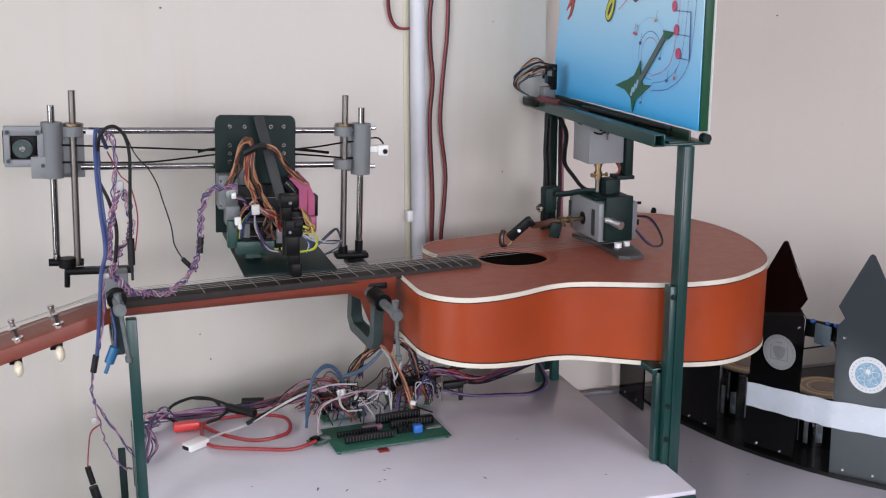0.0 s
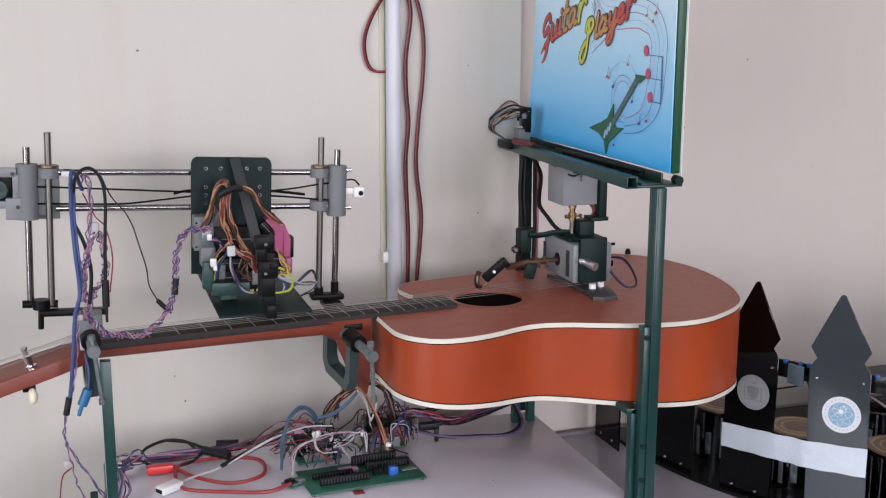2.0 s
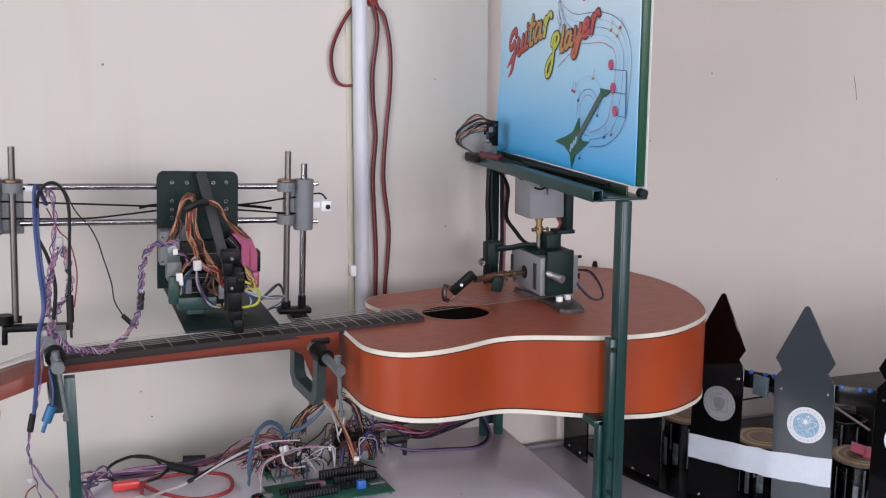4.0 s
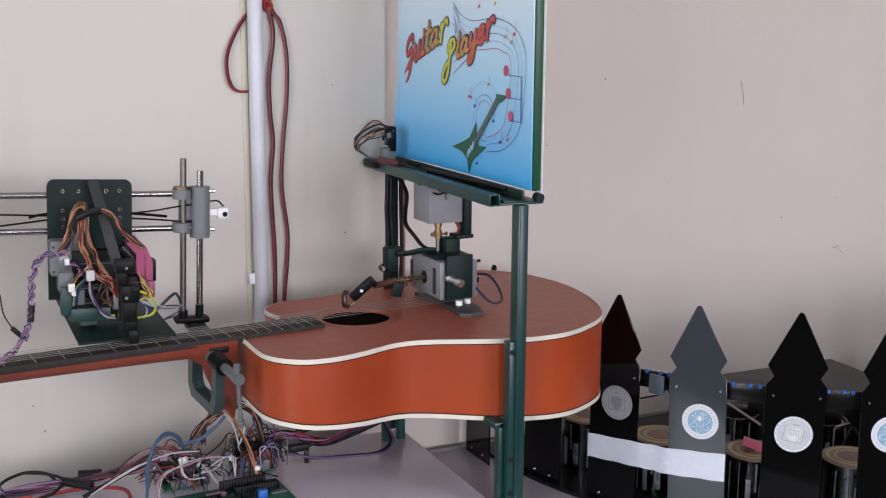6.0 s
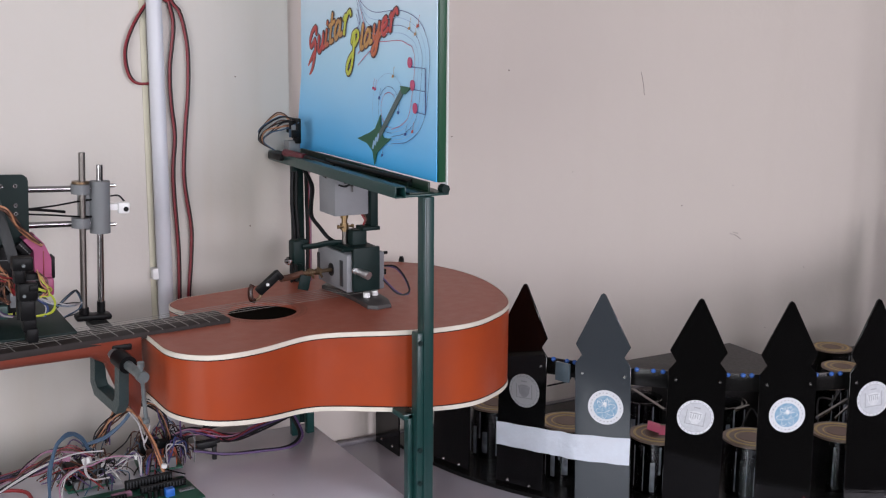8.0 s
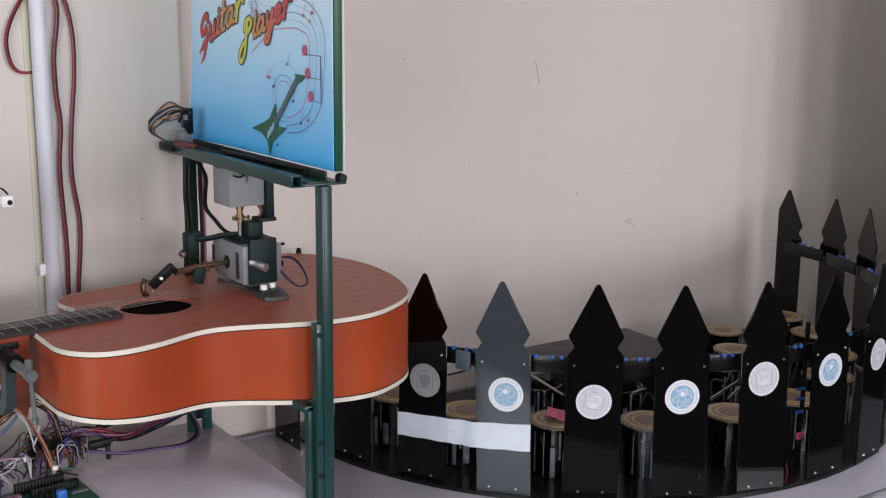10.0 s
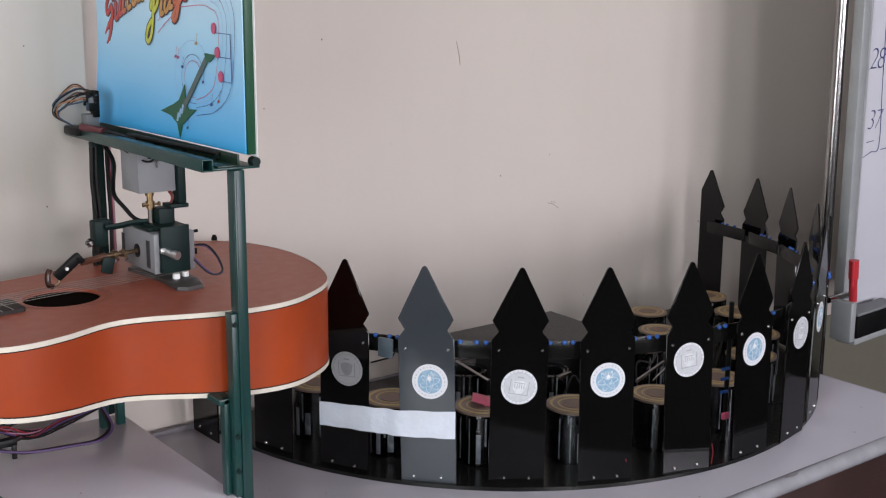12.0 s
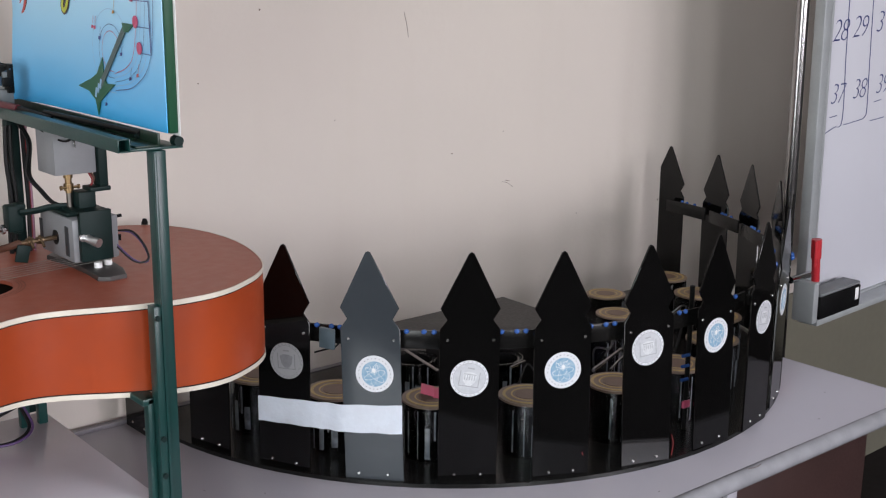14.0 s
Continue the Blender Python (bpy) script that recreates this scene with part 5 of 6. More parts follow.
for pts in ([(1.405, 1.385), (1.412, 1.36), (1.415, 1.34)], [(1.66, 1.048), (1.675, 1.044), (1.69, 1.034)], [(1.668, 1.05), (1.682, 1.047)]):
    tube(specks, [(x, 1.6749, z) for x, z in pts], 0.0006, 4, 3)
solid("wall_specks", specks, material("wall_dirt", (0.16, 0.12, 0.10), 0.8), "small dirt specks and scratches on the wall", "dirt", kind="stuff")

marks = B()
rnd = random.Random(17)
for x, y in ((0.312, 1.261), (0.306, 1.258), (0.292, 1.228), (0.300, 1.231), (0.249, 1.216), (0.216, 1.230), (0.567, 1.165), (0.14, 1.26), (0.18, 1.19), (0.42, 1.20), (0.50, 1.30)):
    r = rnd.uniform(0.0008, 0.0022)
    disc_ring(marks, (0, 0), 0, r, 0, 0.0003, 8, Matrix.Translation((x, y, PANEL_Z + 0.0002)) @ pose(0, 0, 0, 0, 0, rnd.uniform(0, 180)) @ Matrix.Diagonal((rnd.uniform(1, 2.2), 0.6, 1, 1)))
for x, y in ((0.974, 1.44), (0.941, 1.493), (1.015, 1.269), (1.285, 0.957), (1.70, 0.96), (1.82, 1.02), (0.86, 1.30), (0.80, 1.36)):
    r = rnd.uniform(0.0008, 0.0020)
    disc_ring(marks, (0, 0), 0, r, 0, 0.0003, 8, Matrix.Translation((x, y, TABLE_Z + 0.0002)) @ pose(0, 0, 0, 0, 0, rnd.uniform(0, 180)) @ Matrix.Diagonal((rnd.uniform(1, 2.2), 0.6, 1, 1)))
tube(marks, [(1.445, 0.9205, 0.7505), (1.460, 0.9165, 0.7507), (1.474, 0.9185, 0.7505)], 0.0008, 4, 3)
solid("table_marks", marks, material("grey_dust_marks", (0.16, 0.14, 0.14), 0.8), "small dust spots and scuffs on the table tops", "dirt", kind="stuff")
# ---- fretting gantry behind the neck ----
NEAR = pose(0.128, 1.385, 1.2, 0, 2.2, 0)
SC = 1.0614
GM = pose(0.128 * SC, 1.385 * SC, 1.45 - 0.25 * SC, 0, 2.2, 0) @ Matrix.Diagonal((SC, SC, SC, 1))


def back(x, y, z):
    """The same sight line, a little further off."""
    return (x * SC, y * SC, 1.45 + (z - 1.45) * SC)


def gantry():
    t = thing("fretting_gantry", "grey printed gantry on steel rods carrying a servo head", "robot", GM)
    for x, z0, z1, r in ((-0.192, -0.092, 0.100, 0.0042), (0.182, -0.086, 0.099, 0.0042)):
        part("guide_rod", rod(B(), (x, 0, z0), (x, 0, z1), r, 16), M_STEEL, t, "bright steel guide rod")
    for x, z0, z1 in ((-0.168, -0.092, 0.118), (0.160, -0.086, 0.115)):
        bm = rod(B(), (x, -0.004, z0), (x, -0.004, z1), 0.0036, 14)
        for k in range(int((z1 - z0) / 0.0024)):
            z = z0 + 0.002 + 0.0024 * k
            rod(bm, (x, -0.004, z), (x, -0.004, z + 0.0012), 0.0042, 12)
        part("lead_screw", bm, M_SCREWD, t, "threaded steel lead screw")
    for z in (0.070, 0.0265):
        part("cross_rod", rod(B(), (-0.160, 0, z), (0.190, 0, z), 0.0040, 16), M_STEEL, t, "polished horizontal rod")
    # carriages
    for x, sx, top in ((-0.192, 1, 0.080), (0.182, -1, 0.079)):
        s = sx
        bm = B()
        rod(bm, (x, 0, 0.014), (x, 0, top), 0.0125, 24)
        box(bm, (x + s * 0.010, 0.006, 0.047), (0.030, 0.014, 0.058), 0.002)
        c = part("carriage", bm, M_GREY, t, "grey printed carriage block")
        for z in (0.070, 0.028)[:1 if s > 0 else 2]:
            bm = rod(B(), (x + s * 0.024, -0.004, z - 0.006), (x + s * 0.024, -0.004, z + 0.006), 0.0115, 20)
            box(bm, (x + s * 0.018, 0.004, z), (0.030, 0.014, 0.012), 0.001)
            part("ring", bm, M_GREY, c)
        part("brass_nut", rod(B(), (x + s * 0.024, -0.004, 0.0765), (x + s * 0.024, -0.004, 0.0795), 0.0105, 18), M_BRASSD, c, "dull brass lead screw nut")
        for z in (0.073, 0.024):
            part("rod_end", rod(B(), (x - s * 0.012, 0, z), (x - s * 0.019, 0, z), 0.0028, 10), M_CHROME, c)
    # stepper motor plate at the left
    bm = B()
    for c, size in (((-0.224, -0.004, 0.0705), (0.042, 0.010, 0.011)), ((-0.224, -0.004, 0.0325), (0.042, 0.010, 0.009)), ((-0.2415, -0.004, 0.051), (0.007, 0.010, 0.034)), ((-0.2045, -0.004, 0.051), (0.007, 0.010, 0.034))):
        box(bm, c, size, 0.0012)
    box(bm, (-0.205, -0.001, 0.0275), (0.022, 0.018, 0.026), 0.001)
    mp = part("motor_plate", bm, M_LGREY, t, "light grey motor mount plate with a dark opening")
    part("motor", box(B(), (-0.226, 0.020, 0.050), (0.042, 0.036, 0.042), 0.003), M_BLACK, t)
    part("pulley", rod(rod(B(), (-0.2245, -0.008, 0.050), (-0.2245, 0.002, 0.050), 0.0112, 24), (-0.2245, -0.0105, 0.050), (-0.2245, -0.008, 0.050), 0.0092, 24), M_CAST, mp, "dark grey metal pulley")
    part("motor_shaft", rod(B(), (-0.2245, -0.0125, 0.050), (-0.2245, -0.0105, 0.050), 0.0034, 14), M_STEEL, mp)
    for dx, dz in ((-0.0165, 0.0175), (0.0165, 0.0175), (-0.0165, -0.0165), (0.0215, -0.022)):
        part("screw", rod(B(), (-0.224 + dx, -0.0112, 0.052 + dz), (-0.224 + dx, -0.0086, 0.052 + dz), 0.0024, 10), M_CAST, mp)
    # white idler at the right end
    part("idler", box(box(B(), (0.210, -0.004, 0.045), (0.014, 0.010, 0.014), 0.002), (0.199, 0.0, 0.046), (0.012, 0.008, 0.008), 0.001), M_WHITE, t, "white plastic belt idler")
    part("idler_screw", rod(B(), (0.212, -0.0105, 0.044), (0.212, -0.008, 0.044), 0.0032, 12), M_BLACK, t)
    part("idler_wire", tube(B(), [(0.195, 0, 0.060), (0.205, 0, 0.060), (0.212, 0, 0.053)], 0.0012, 6, 5), M_BLK, t)
    # belts: two thin runs each side of the head, with loose clamped ends
    for pts, r in (
        ([(-0.186, 0.0535), (-0.16, 0.0527), (-0.083, 0.0495), (0.004, 0.0458)], 0.0012),
        ([(-0.186, 0.033), (-0.161, 0.0328), (-0.0875, 0.0321), (-0.040, 0.0365), (0.004, 0.0418)], 0.0012),
        ([(0.090, 0.0465), (0.125, 0.0500), (0.1533, 0.0545), (0.176, 0.0570)], 0.0012),
        ([(0.090, 0.0412), (0.125, 0.0386), (0.1549, 0.0359), (0.176, 0.0350)], 0.0012),
        ([(0.092, 0.0474), (0.118, 0.0448), (0.1395, 0.0422)], 0.0019),
        ([(-0.0235, 0.0440), (-0.012, 0.0470), (0.002, 0.0486)], 0.0017),
    ):
        part("belt", tube(B(), [(x, -0.005, z) for x, z in pts], r, 6, 5), M_BLACK, t, "thin black toothed belt")
    part("carriage_block", box(B(), (-0.1690, 0.011, 0.0450), (0.026, 0.012, 0.064), 0.001), M_GREY, t)
    part("limit_switch", box(B(), (-0.1455, -0.006, 0.0690), (0.016, 0.008, 0.006), 0.0008), M_PIPE, t, "small white limit switch")
    part("limit_lever", rod(B(), (-0.150, -0.012, 0.0745), (-0.134, -0.012, 0.0735), 0.0010, 6), M_BLACK, t)
    # end feet that stand on the clamps
    part("foot", box(rod(rod(B(), (-0.2015, -0.002, -0.0895), (-0.161, -0.002, -0.0905), 0.0048, 14), (-0.180, -0.004, -0.0955), (-0.180, -0.004, -0.084), 0.0100, 18), (-0.143, -0.012, -0.0985), (0.080, 0.016, 0.0075), 0.002), M_BLACK, t, "black foot bracket")
    part("stub", rod(B(), (-0.1812, -0.004, -0.1205), (-0.1805, -0.004, -0.096), 0.0034, 10), M_BLACK, t)
    part("foot", box(box(rod(rod(B(), (0.160, -0.004, -0.094), (0.160, -0.004, -0.080), 0.0062, 16), (0.182, 0, -0.094), (0.182, 0, -0.074), 0.0052, 16), (0.171, -0.004, -0.092), (0.044, 0.020, 0.008), 0.003), (0.176, -0.062, -0.101), (0.024, 0.140, 0.008), 0.002), M_BLACK, t, "black foot bracket")
    # servo head: plate, tray, side brackets
    bm = B()
    prism(bm, [(-0.0035, -0.055), (0.095, -0.055), (0.095, 0.082), (0.0935, 0.087), (0.089, 0.0902), (0.003, 0.0910), (-0.0017, 0.0878), (-0.0035, 0.0825)], 0.0, 0.004, Matrix(((1, 0, 0, 0), (0, 0, 1, -0.016), (0, 1, 0, 0), (0, 0, 0, 1))), bevel=0.0008)
    pl = part("head_plate", bm, M_GREENM, t, "dark green rounded head plate")
    for x, z in ((0.014, 0.077), (0.032, 0.077), (0.064, 0.077), (0.080, 0.077), (0.014, 0.054), (0.014, 0.044), (0.014, 0.034), (0.080, 0.054), (0.080, 0.044)):
        part("screw", rod(B(), (x, -0.0185, z), (x, -0.0155, z), 0.0026, 10), M_STEEL, pl)
        part("screw_hole", rod(B(), (x, -0.0188, z), (x, -0.0183, z), 0.0012, 6), M_BLACK, pl)
    tray = part("tray", box(B(), (0.2105, 1.478, 1.0925), (0.117, 0.266, 0.003), 0.0008), M_GREENM, t, "dark green tray beside the neck")
    tray.matrix_basis = GM.inverted()
    # grey servo cases at the side: a stepped block with two pockets
    sb = part("side_box", box(box(box(B(), (0.009, -0.030, 0.000), (0.024, 0.026, 0.042), 0.002), (0.014, -0.036, -0.028), (0.018, 0.022, 0.024), 0.002), (0.028, -0.024, 0.012), (0.016, 0.014, 0.028), 0.002), M_GREY, t, "grey servo case")
    part("pocket", box(B(), (0.012, -0.0433, -0.006), (0.012, 0.001, 0.020), 0.0004), M_CLAMP, sb)
    for x, z in ((0.000, 0.014), (0.018, 0.014), (0.000, -0.016)):
        part("screw", rod(B(), (x, -0.0442, z), (x, -0.0425, z), 0.0016, 8), M_STEEL, sb)
    part("bracket_foot", box(box(box(B(), (0.040, -0.050, -0.0665), (0.046, 0.014, 0.016), 0.001), (0.013, -0.046, -0.050), (0.012, 0.014, 0.034), 0.001), (0.040, -0.030, -0.083), (0.020, 0.016, 0.024), 0.001), M_TEAL, t, "green servo bracket")
    # servos and the pink case
    bm = B()
    prism(bm, [(0.083, 0.0165), (0.096, 0.0225), (0.107, 0.011), (0.1145, -0.007), (0.1150, -0.030), (0.105, -0.0305), (0.0955, -0.022), (0.0945, 0.003)], -0.046, -0.020, Matrix(((1, 0, 0, 0), (0, 0, 1, 0), (0, 1, 0, 0), (0, 0, 0, 1))), bevel=0.002)
    box(bm, (0.1105, -0.040, -0.0405), (0.012, 0.024, 0.022), 0.003)
    pk = part("pink_case", bm, M_PINK, t, "dull pink plastic servo case")
    part("pink_seam", box(B(), (0.1055, -0.0466, -0.012), (0.0012, 0.001, 0.030), 0.0002), M_DRED, pk)
    part("pink_end", box(B(), (0.1165, -0.036, -0.018), (0.004, 0.022, 0.026), 0.001), M_BLACK, t)
    cnb = part("pin_header", box(B(), (0, 0, 0), (0.018, 0.008, 0.010), 0.0008, Matrix.Translation((0.083, -0.046, 0.006)) @ pose(0, 0, 0, 0, 48, 0)), M_BLACK, t)
    for k in range(6):
        part("pin", rod(B(), (0.0785 + 0.0021 * k, -0.051, 0.0125 - 0.0023 * k), (0.0785 + 0.0021 * k, -0.047, 0.0125 - 0.0023 * k), 0.0007, 6), M_WCAB, cnb)
    for c, sz in (((0.033, -0.038, -0.058), (0.022, 0.022, 0.024)), ((0.064, -0.038, -0.060), (0.022, 0.022, 0.026)), ((0.050, -0.026, -0.018), (0.070, 0.014, 0.050)), ((0.052, -0.034, -0.040), (0.060, 0.020, 0.018)), ((0.094, -0.036, -0.036), (0.018, 0.024, 0.024))):
        sv = part("servo", box(B(), c, sz, 0.0015), M_BLACK, t, "black servo body")
        part("seam", box(B(), (c[0], c[1] - sz[1] / 2 - 0.0002, c[2] + sz[2] * 0.18), (sz[0] * 0.92, 0.0005, 0.0008)), M_GREY, sv)
    part("servo_strip", box(box(B(), (0.062, -0.0495, -0.071), (0.014, 0.001, 0.003)), (0.076, -0.0505, -0.070), (0.008, 0.001, 0.003)), M_YELG, t)
    for k in range(3):
        part("servo_arm", box(B(), (0.030 + 0.020 * k, -0.050, -0.046 - 0.004 * k), (0.008, 0.004, 0.018), 0.001, None), (M_GREY, M_BLACK, M_GREY)[k], t)
    # strap that slants over the head and the finger below it
    part("strap", box(B(), (0, 0, 0), (0.0125, 0.003, 0.106), 0.0006, Matrix.Translation((0.0585, -0.046, 0.043)) @ pose(0, 0, 0, -22, -13, 0)), material("dull_strap", (0.022, 0.024, 0.025), 0.6, vary=0.4, scale=50), t, "dark slanting strap")
    finger = part("finger", rod(B(), (0.078, -0.060, -0.075), (0.078, -0.058, -0.01), 0.006, 12), M_BLACK, t, "black fretting finger")
    finger.matrix_basis = GM.inverted() @ NEAR
    for c, sz, bv in (((0.0795, -0.060, -0.008), (0.023, 0.018, 0.016), 0.002), ((0.0760, -0.058, -0.022), (0.012, 0.014, 0.020), 0.002), ((0.0845, -0.062, -0.041), (0.022, 0.020, 0.022), 0.003), ((0.0840, -0.060, -0.063), (0.017, 0.018, 0.026), 0.002), ((0.0860, -0.060, -0.080), (0.015, 0.016, 0.020), 0.002), ((0.0885, -0.062, -0.094), (0.014, 0.016, 0.018), 0.003)):
        part("finger_segment", box(B(), c, sz, bv), M_BLACK, finger)
    part("finger_clip", box(B(), (0.090, -0.0735, -0.036), (0.010, 0.003, 0.007), 0.001), M_BLACK, finger)
    for z in (-0.009, -0.045):
        part("screw", rod(B(), (0.0795, -0.0735, z), (0.0795, -0.0685, z), 0.002, 8), M_CLAMP, finger)
    return t


gantry()


def strand_set(name, label, paths, parent=None):
    """A bundle: each path gives its points, colours, count and spread."""
    t = thing(name, label, "wires", pose(0, 0, 0))
    rnd = random.Random(len(name) * 7 + len(paths))
    for pts, mats, count, spread, r in paths:
        for k in range(count):
            jig = [Vector(p) + Vector((rnd.uniform(-1, 1), rnd.uniform(-1, 1), rnd.uniform(-1, 1))) * (spread if 0 < i < len(pts) - 1 else spread * 0.5) for i, p in enumerate(pts)]
            part("wire", tube(B(), jig, r * rnd.uniform(0.85, 1.15), 5, 5), mats[k % len(mats)], t)
    return t


def twisted(t, pts, r, mats, turns=26, off=0.0022):
    """Strands loosely wound round one another along a line, each wandering on its own."""
    line = curve_points(pts, 12)
    rnd = random.Random(int(abs(pts[0][2]) * 1000) + turns)
    for k, mat in enumerate(mats):
        out = []
        side = None
        ph, w1, w2 = rnd.uniform(0, 6.3), rnd.uniform(0.15, 0.3), rnd.uniform(0.4, 0.8)
        speed = turns * rnd.uniform(0.45, 0.75)
        for i, p in enumerate(line):
            d = (line[min(i + 1, len(line) - 1)] - line[max(i - 1, 0)]).normalized()
            side = d.orthogonal().normalized() if side is None else (side - d * side.dot(d)).normalized()
            a = ph + 2 * math.pi * speed * i / len(line) + 0.8 * math.sin(i * w1 + ph)
            rr = off * (0.75 + 0.55 * math.sin(i * w2 + ph) + rnd.uniform(-0.15, 0.15))
            out.append(p + (side * math.cos(a) + d.cross(side) * math.sin(a)) * rr)
        part("strand", tube(B(), out, r * rnd.uniform(0.8, 1.1), 5, 2), mat, t)


# wires on the servo head
def gl(x, z, y=-0.052):
    p = GM @ Vector((x, y, z))
    return (p.x, p.y, p.z)


strand_set("servo_wires", "orange and brown servo wires draped over the head", [
    ([gl(0.006, 0.008, -0.045), gl(0.012, 0.022), gl(0.018, 0.042), gl(0.0245, 0.062), gl(0.034, 0.065), gl(0.0385, 0.055)], (M_ORNG, M_BRWN, M_ORNG, M_BRWN), 12, 0.0030, 0.0011),
    ([gl(0.0385, 0.057, -0.054), gl(0.031, 0.044, -0.058), gl(0.029, 0.028, -0.060), gl(0.032, 0.012, -0.060), gl(0.037, 0.002, -0.058), gl(0.040, -0.012, -0.058)], (M_ORNG, M_BRWN, M_ORNG, M_DRED), 12, 0.0030, 0.0011),
    ([gl(0.038, 0.057, -0.056), gl(0.036, 0.040, -0.060), gl(0.038, 0.022, -0.060), gl(0.044, 0.008, -0.058), gl(0.050, -0.008, -0.055), gl(0.062, -0.022, -0.054)], (M_ORNG, M_BRWN, M_BLK), 8, 0.0030, 0.0011),
    ([gl(0.037, 0.056, -0.058), gl(0.050, 0.0592, -0.060), gl(0.0646, 0.0534, -0.060), gl(0.076, 0.037, -0.056), gl(0.090, 0.021, -0.052), gl(0.104, 0.010, -0.050)], (M_BRWN, M_ORNG, M_BRWN, M_BLK), 11, 0.0024, 0.0011),
    ([gl(0.018, 0.040), gl(0.020, 0.030), gl(0.014, 0.018), gl(0.010, 0.006)], (M_BRWN, M_BLK), 6, 0.004, 0.0011),
    ([gl(0.040, -0.010, -0.060), gl(0.046, -0.020, -0.062), gl(0.058, -0.024, -0.060), gl(0.066, -0.032, -0.056), gl(0.070, -0.046, -0.052)], (M_BRWN, M_ORNG, M_DRED, M_BLK, M_WCAB), 13, 0.005, 0.0010),
    ([gl(0.052, -0.010, -0.050), gl(0.060, -0.030, -0.054), gl(0.055, -0.044, -0.056), gl(0.064, -0.056, -0.054)], (M_BRWN, M_BLK, M_ORNG), 9, 0.006, 0.0010),
    ([gl(0.018, -0.040, -0.054), gl(0.0205, -0.026, -0.058), gl(0.028, -0.014, -0.060), gl(0.038, -0.008, -0.058)], (M_ORNG, M_WCAB, M_BRWN), 6, 0.002, 0.0011),
    ([gl(0.022, -0.054, -0.052), gl(0.026, -0.036, -0.056), gl(0.033, -0.022, -0.056), gl(0.036, -0.012, -0.056)], (M_BLUE, M_YELG, M_PURP), 4, 0.003, 0.0010),
    ([gl(0.012, -0.004, -0.056), gl(0.020, -0.002, -0.060), gl(0.027, -0.008, -0.060), gl(0.030, -0.018, -0.060)], (M_PURP, M_PINKC, M_BLK), 6, 0.003, 0.0011),
    ([gl(0.038, -0.022, -0.060), gl(0.040, -0.040, -0.062), gl(0.047, -0.056, -0.062), gl(0.055, -0.068, -0.060), gl(0.068, -0.072, -0.056)], (M_PURP, M_PINKC, M_WCAB, M_PURP), 6, 0.0016, 0.0012),
    ([gl(0.092, -0.040), gl(0.108, -0.046), gl(0.116, -0.058), gl(0.1125, -0.071), gl(0.094, -0.075)], (M_YELG, M_YELG), 2, 0.0012, 0.0013),
    ([gl(0.088, -0.048), gl(0.100, -0.056), gl(0.108, -0.066), gl(0.104, -0.076)], (M_BLUE, M_WCAB, M_BLUE), 3, 0.002, 0.0012),
    ([gl(0.092, -0.050), gl(0.112, -0.060), gl(0.135, -0.064), gl(0.152, -0.068, -0.03)], (M_WCAB, M_STEELBLUE, M_BLK), 4, 0.003, 0.0010),
    ([gl(0.118, -0.066), gl(0.138, -0.052, -0.04), gl(0.148, -0.056, -0.03), gl(0.150, -0.074, -0.03), gl(0.128, -0.078)], (M_BLK, M_STEELBLUE), 3, 0.004, 0.0009),
    ([gl(0.096, -0.020), gl(0.104, -0.034, -0.058), gl(0.110, -0.046, -0.058), gl(0.100, -0.050, -0.055)], (M_ORNG, M_YELG, M_BRWN), 6, 0.004, 0.0009),
])
solid("wire_tie", tube(B(), [gl(0.026, 0.050, -0.060), gl(0.0345, 0.055, -0.063), gl(0.044, 0.0585, -0.063), gl(0.052, 0.058, -0.062)], 0.0042, 8, 5), M_BLK, "black tape wrapped round the servo wires", "tape")
cn = thing("wire_connector", "white plug connectors among the servo wires", "connector", pose(0, 0, 0))
for x, z, s in ((0.039, -0.0175, 0.010), (0.0177, -0.0311, 0.008), (0.020, -0.038, 0.005), (0.013, 0.000, 0.006)):
    part("plug", box(B(), gl(x, z, -0.064), (s, 0.006, s * 1.3), 0.001, None), M_WHITE, cn)

# pink and purple twisted loom from the gantry's left end down and along the neck to the head
lm = thing("twisted_loom", "pink and purple twisted wire loom hanging round the neck clamp", "wires", pose(0, 0, 0))
LY = 1.28
MIX = (M_PINKC, M_PURP, M_PINKC, M_BLUE, M_PURP, M_PINKC)
twisted(lm, [(-0.004, LY + 0.06, 1.268), (0.004, LY + 0.01, 1.285), (0.008, LY, 1.25), (0.002, LY, 1.205), (-0.005, LY, 1.165), (-0.002, LY - 0.005, 1.138), (0.004, LY - 0.01, 1.118)], 0.0007, MIX[:4], 12, 0.0026)
twisted(lm, [(0.012, LY, 1.226), (0.020, LY, 1.195), (0.018, LY, 1.170), (0.006, LY, 1.150), (-0.006, LY - 0.005, 1.128)], 0.0007, (*MIX, M_WCAB), 9, 0.0034)
twisted(lm, [(0.010, LY, 1.222), (0.000, LY, 1.190), (-0.006, LY, 1.160), (-0.004, LY, 1.138)], 0.0007, MIX, 7, 0.0034)
twisted(lm, [(-0.010, LY - 0.01, 1.132), (0.003, LY - 0.012, 1.118), (0.018, LY - 0.01, 1.103), (0.036, LY, 1.098), (0.060, LY + 0.005, 1.097), (0.086, LY + 0.03, 1.112), (0.098, LY + 0.03, 1.145), (0.102, LY + 0.035, 1.185), (0.115, LY + 0.04, 1.207), (0.145, LY + 0.05, 1.208)], 0.00075, (*MIX, M_WCAB, M_PURP), 20, 0.0034)
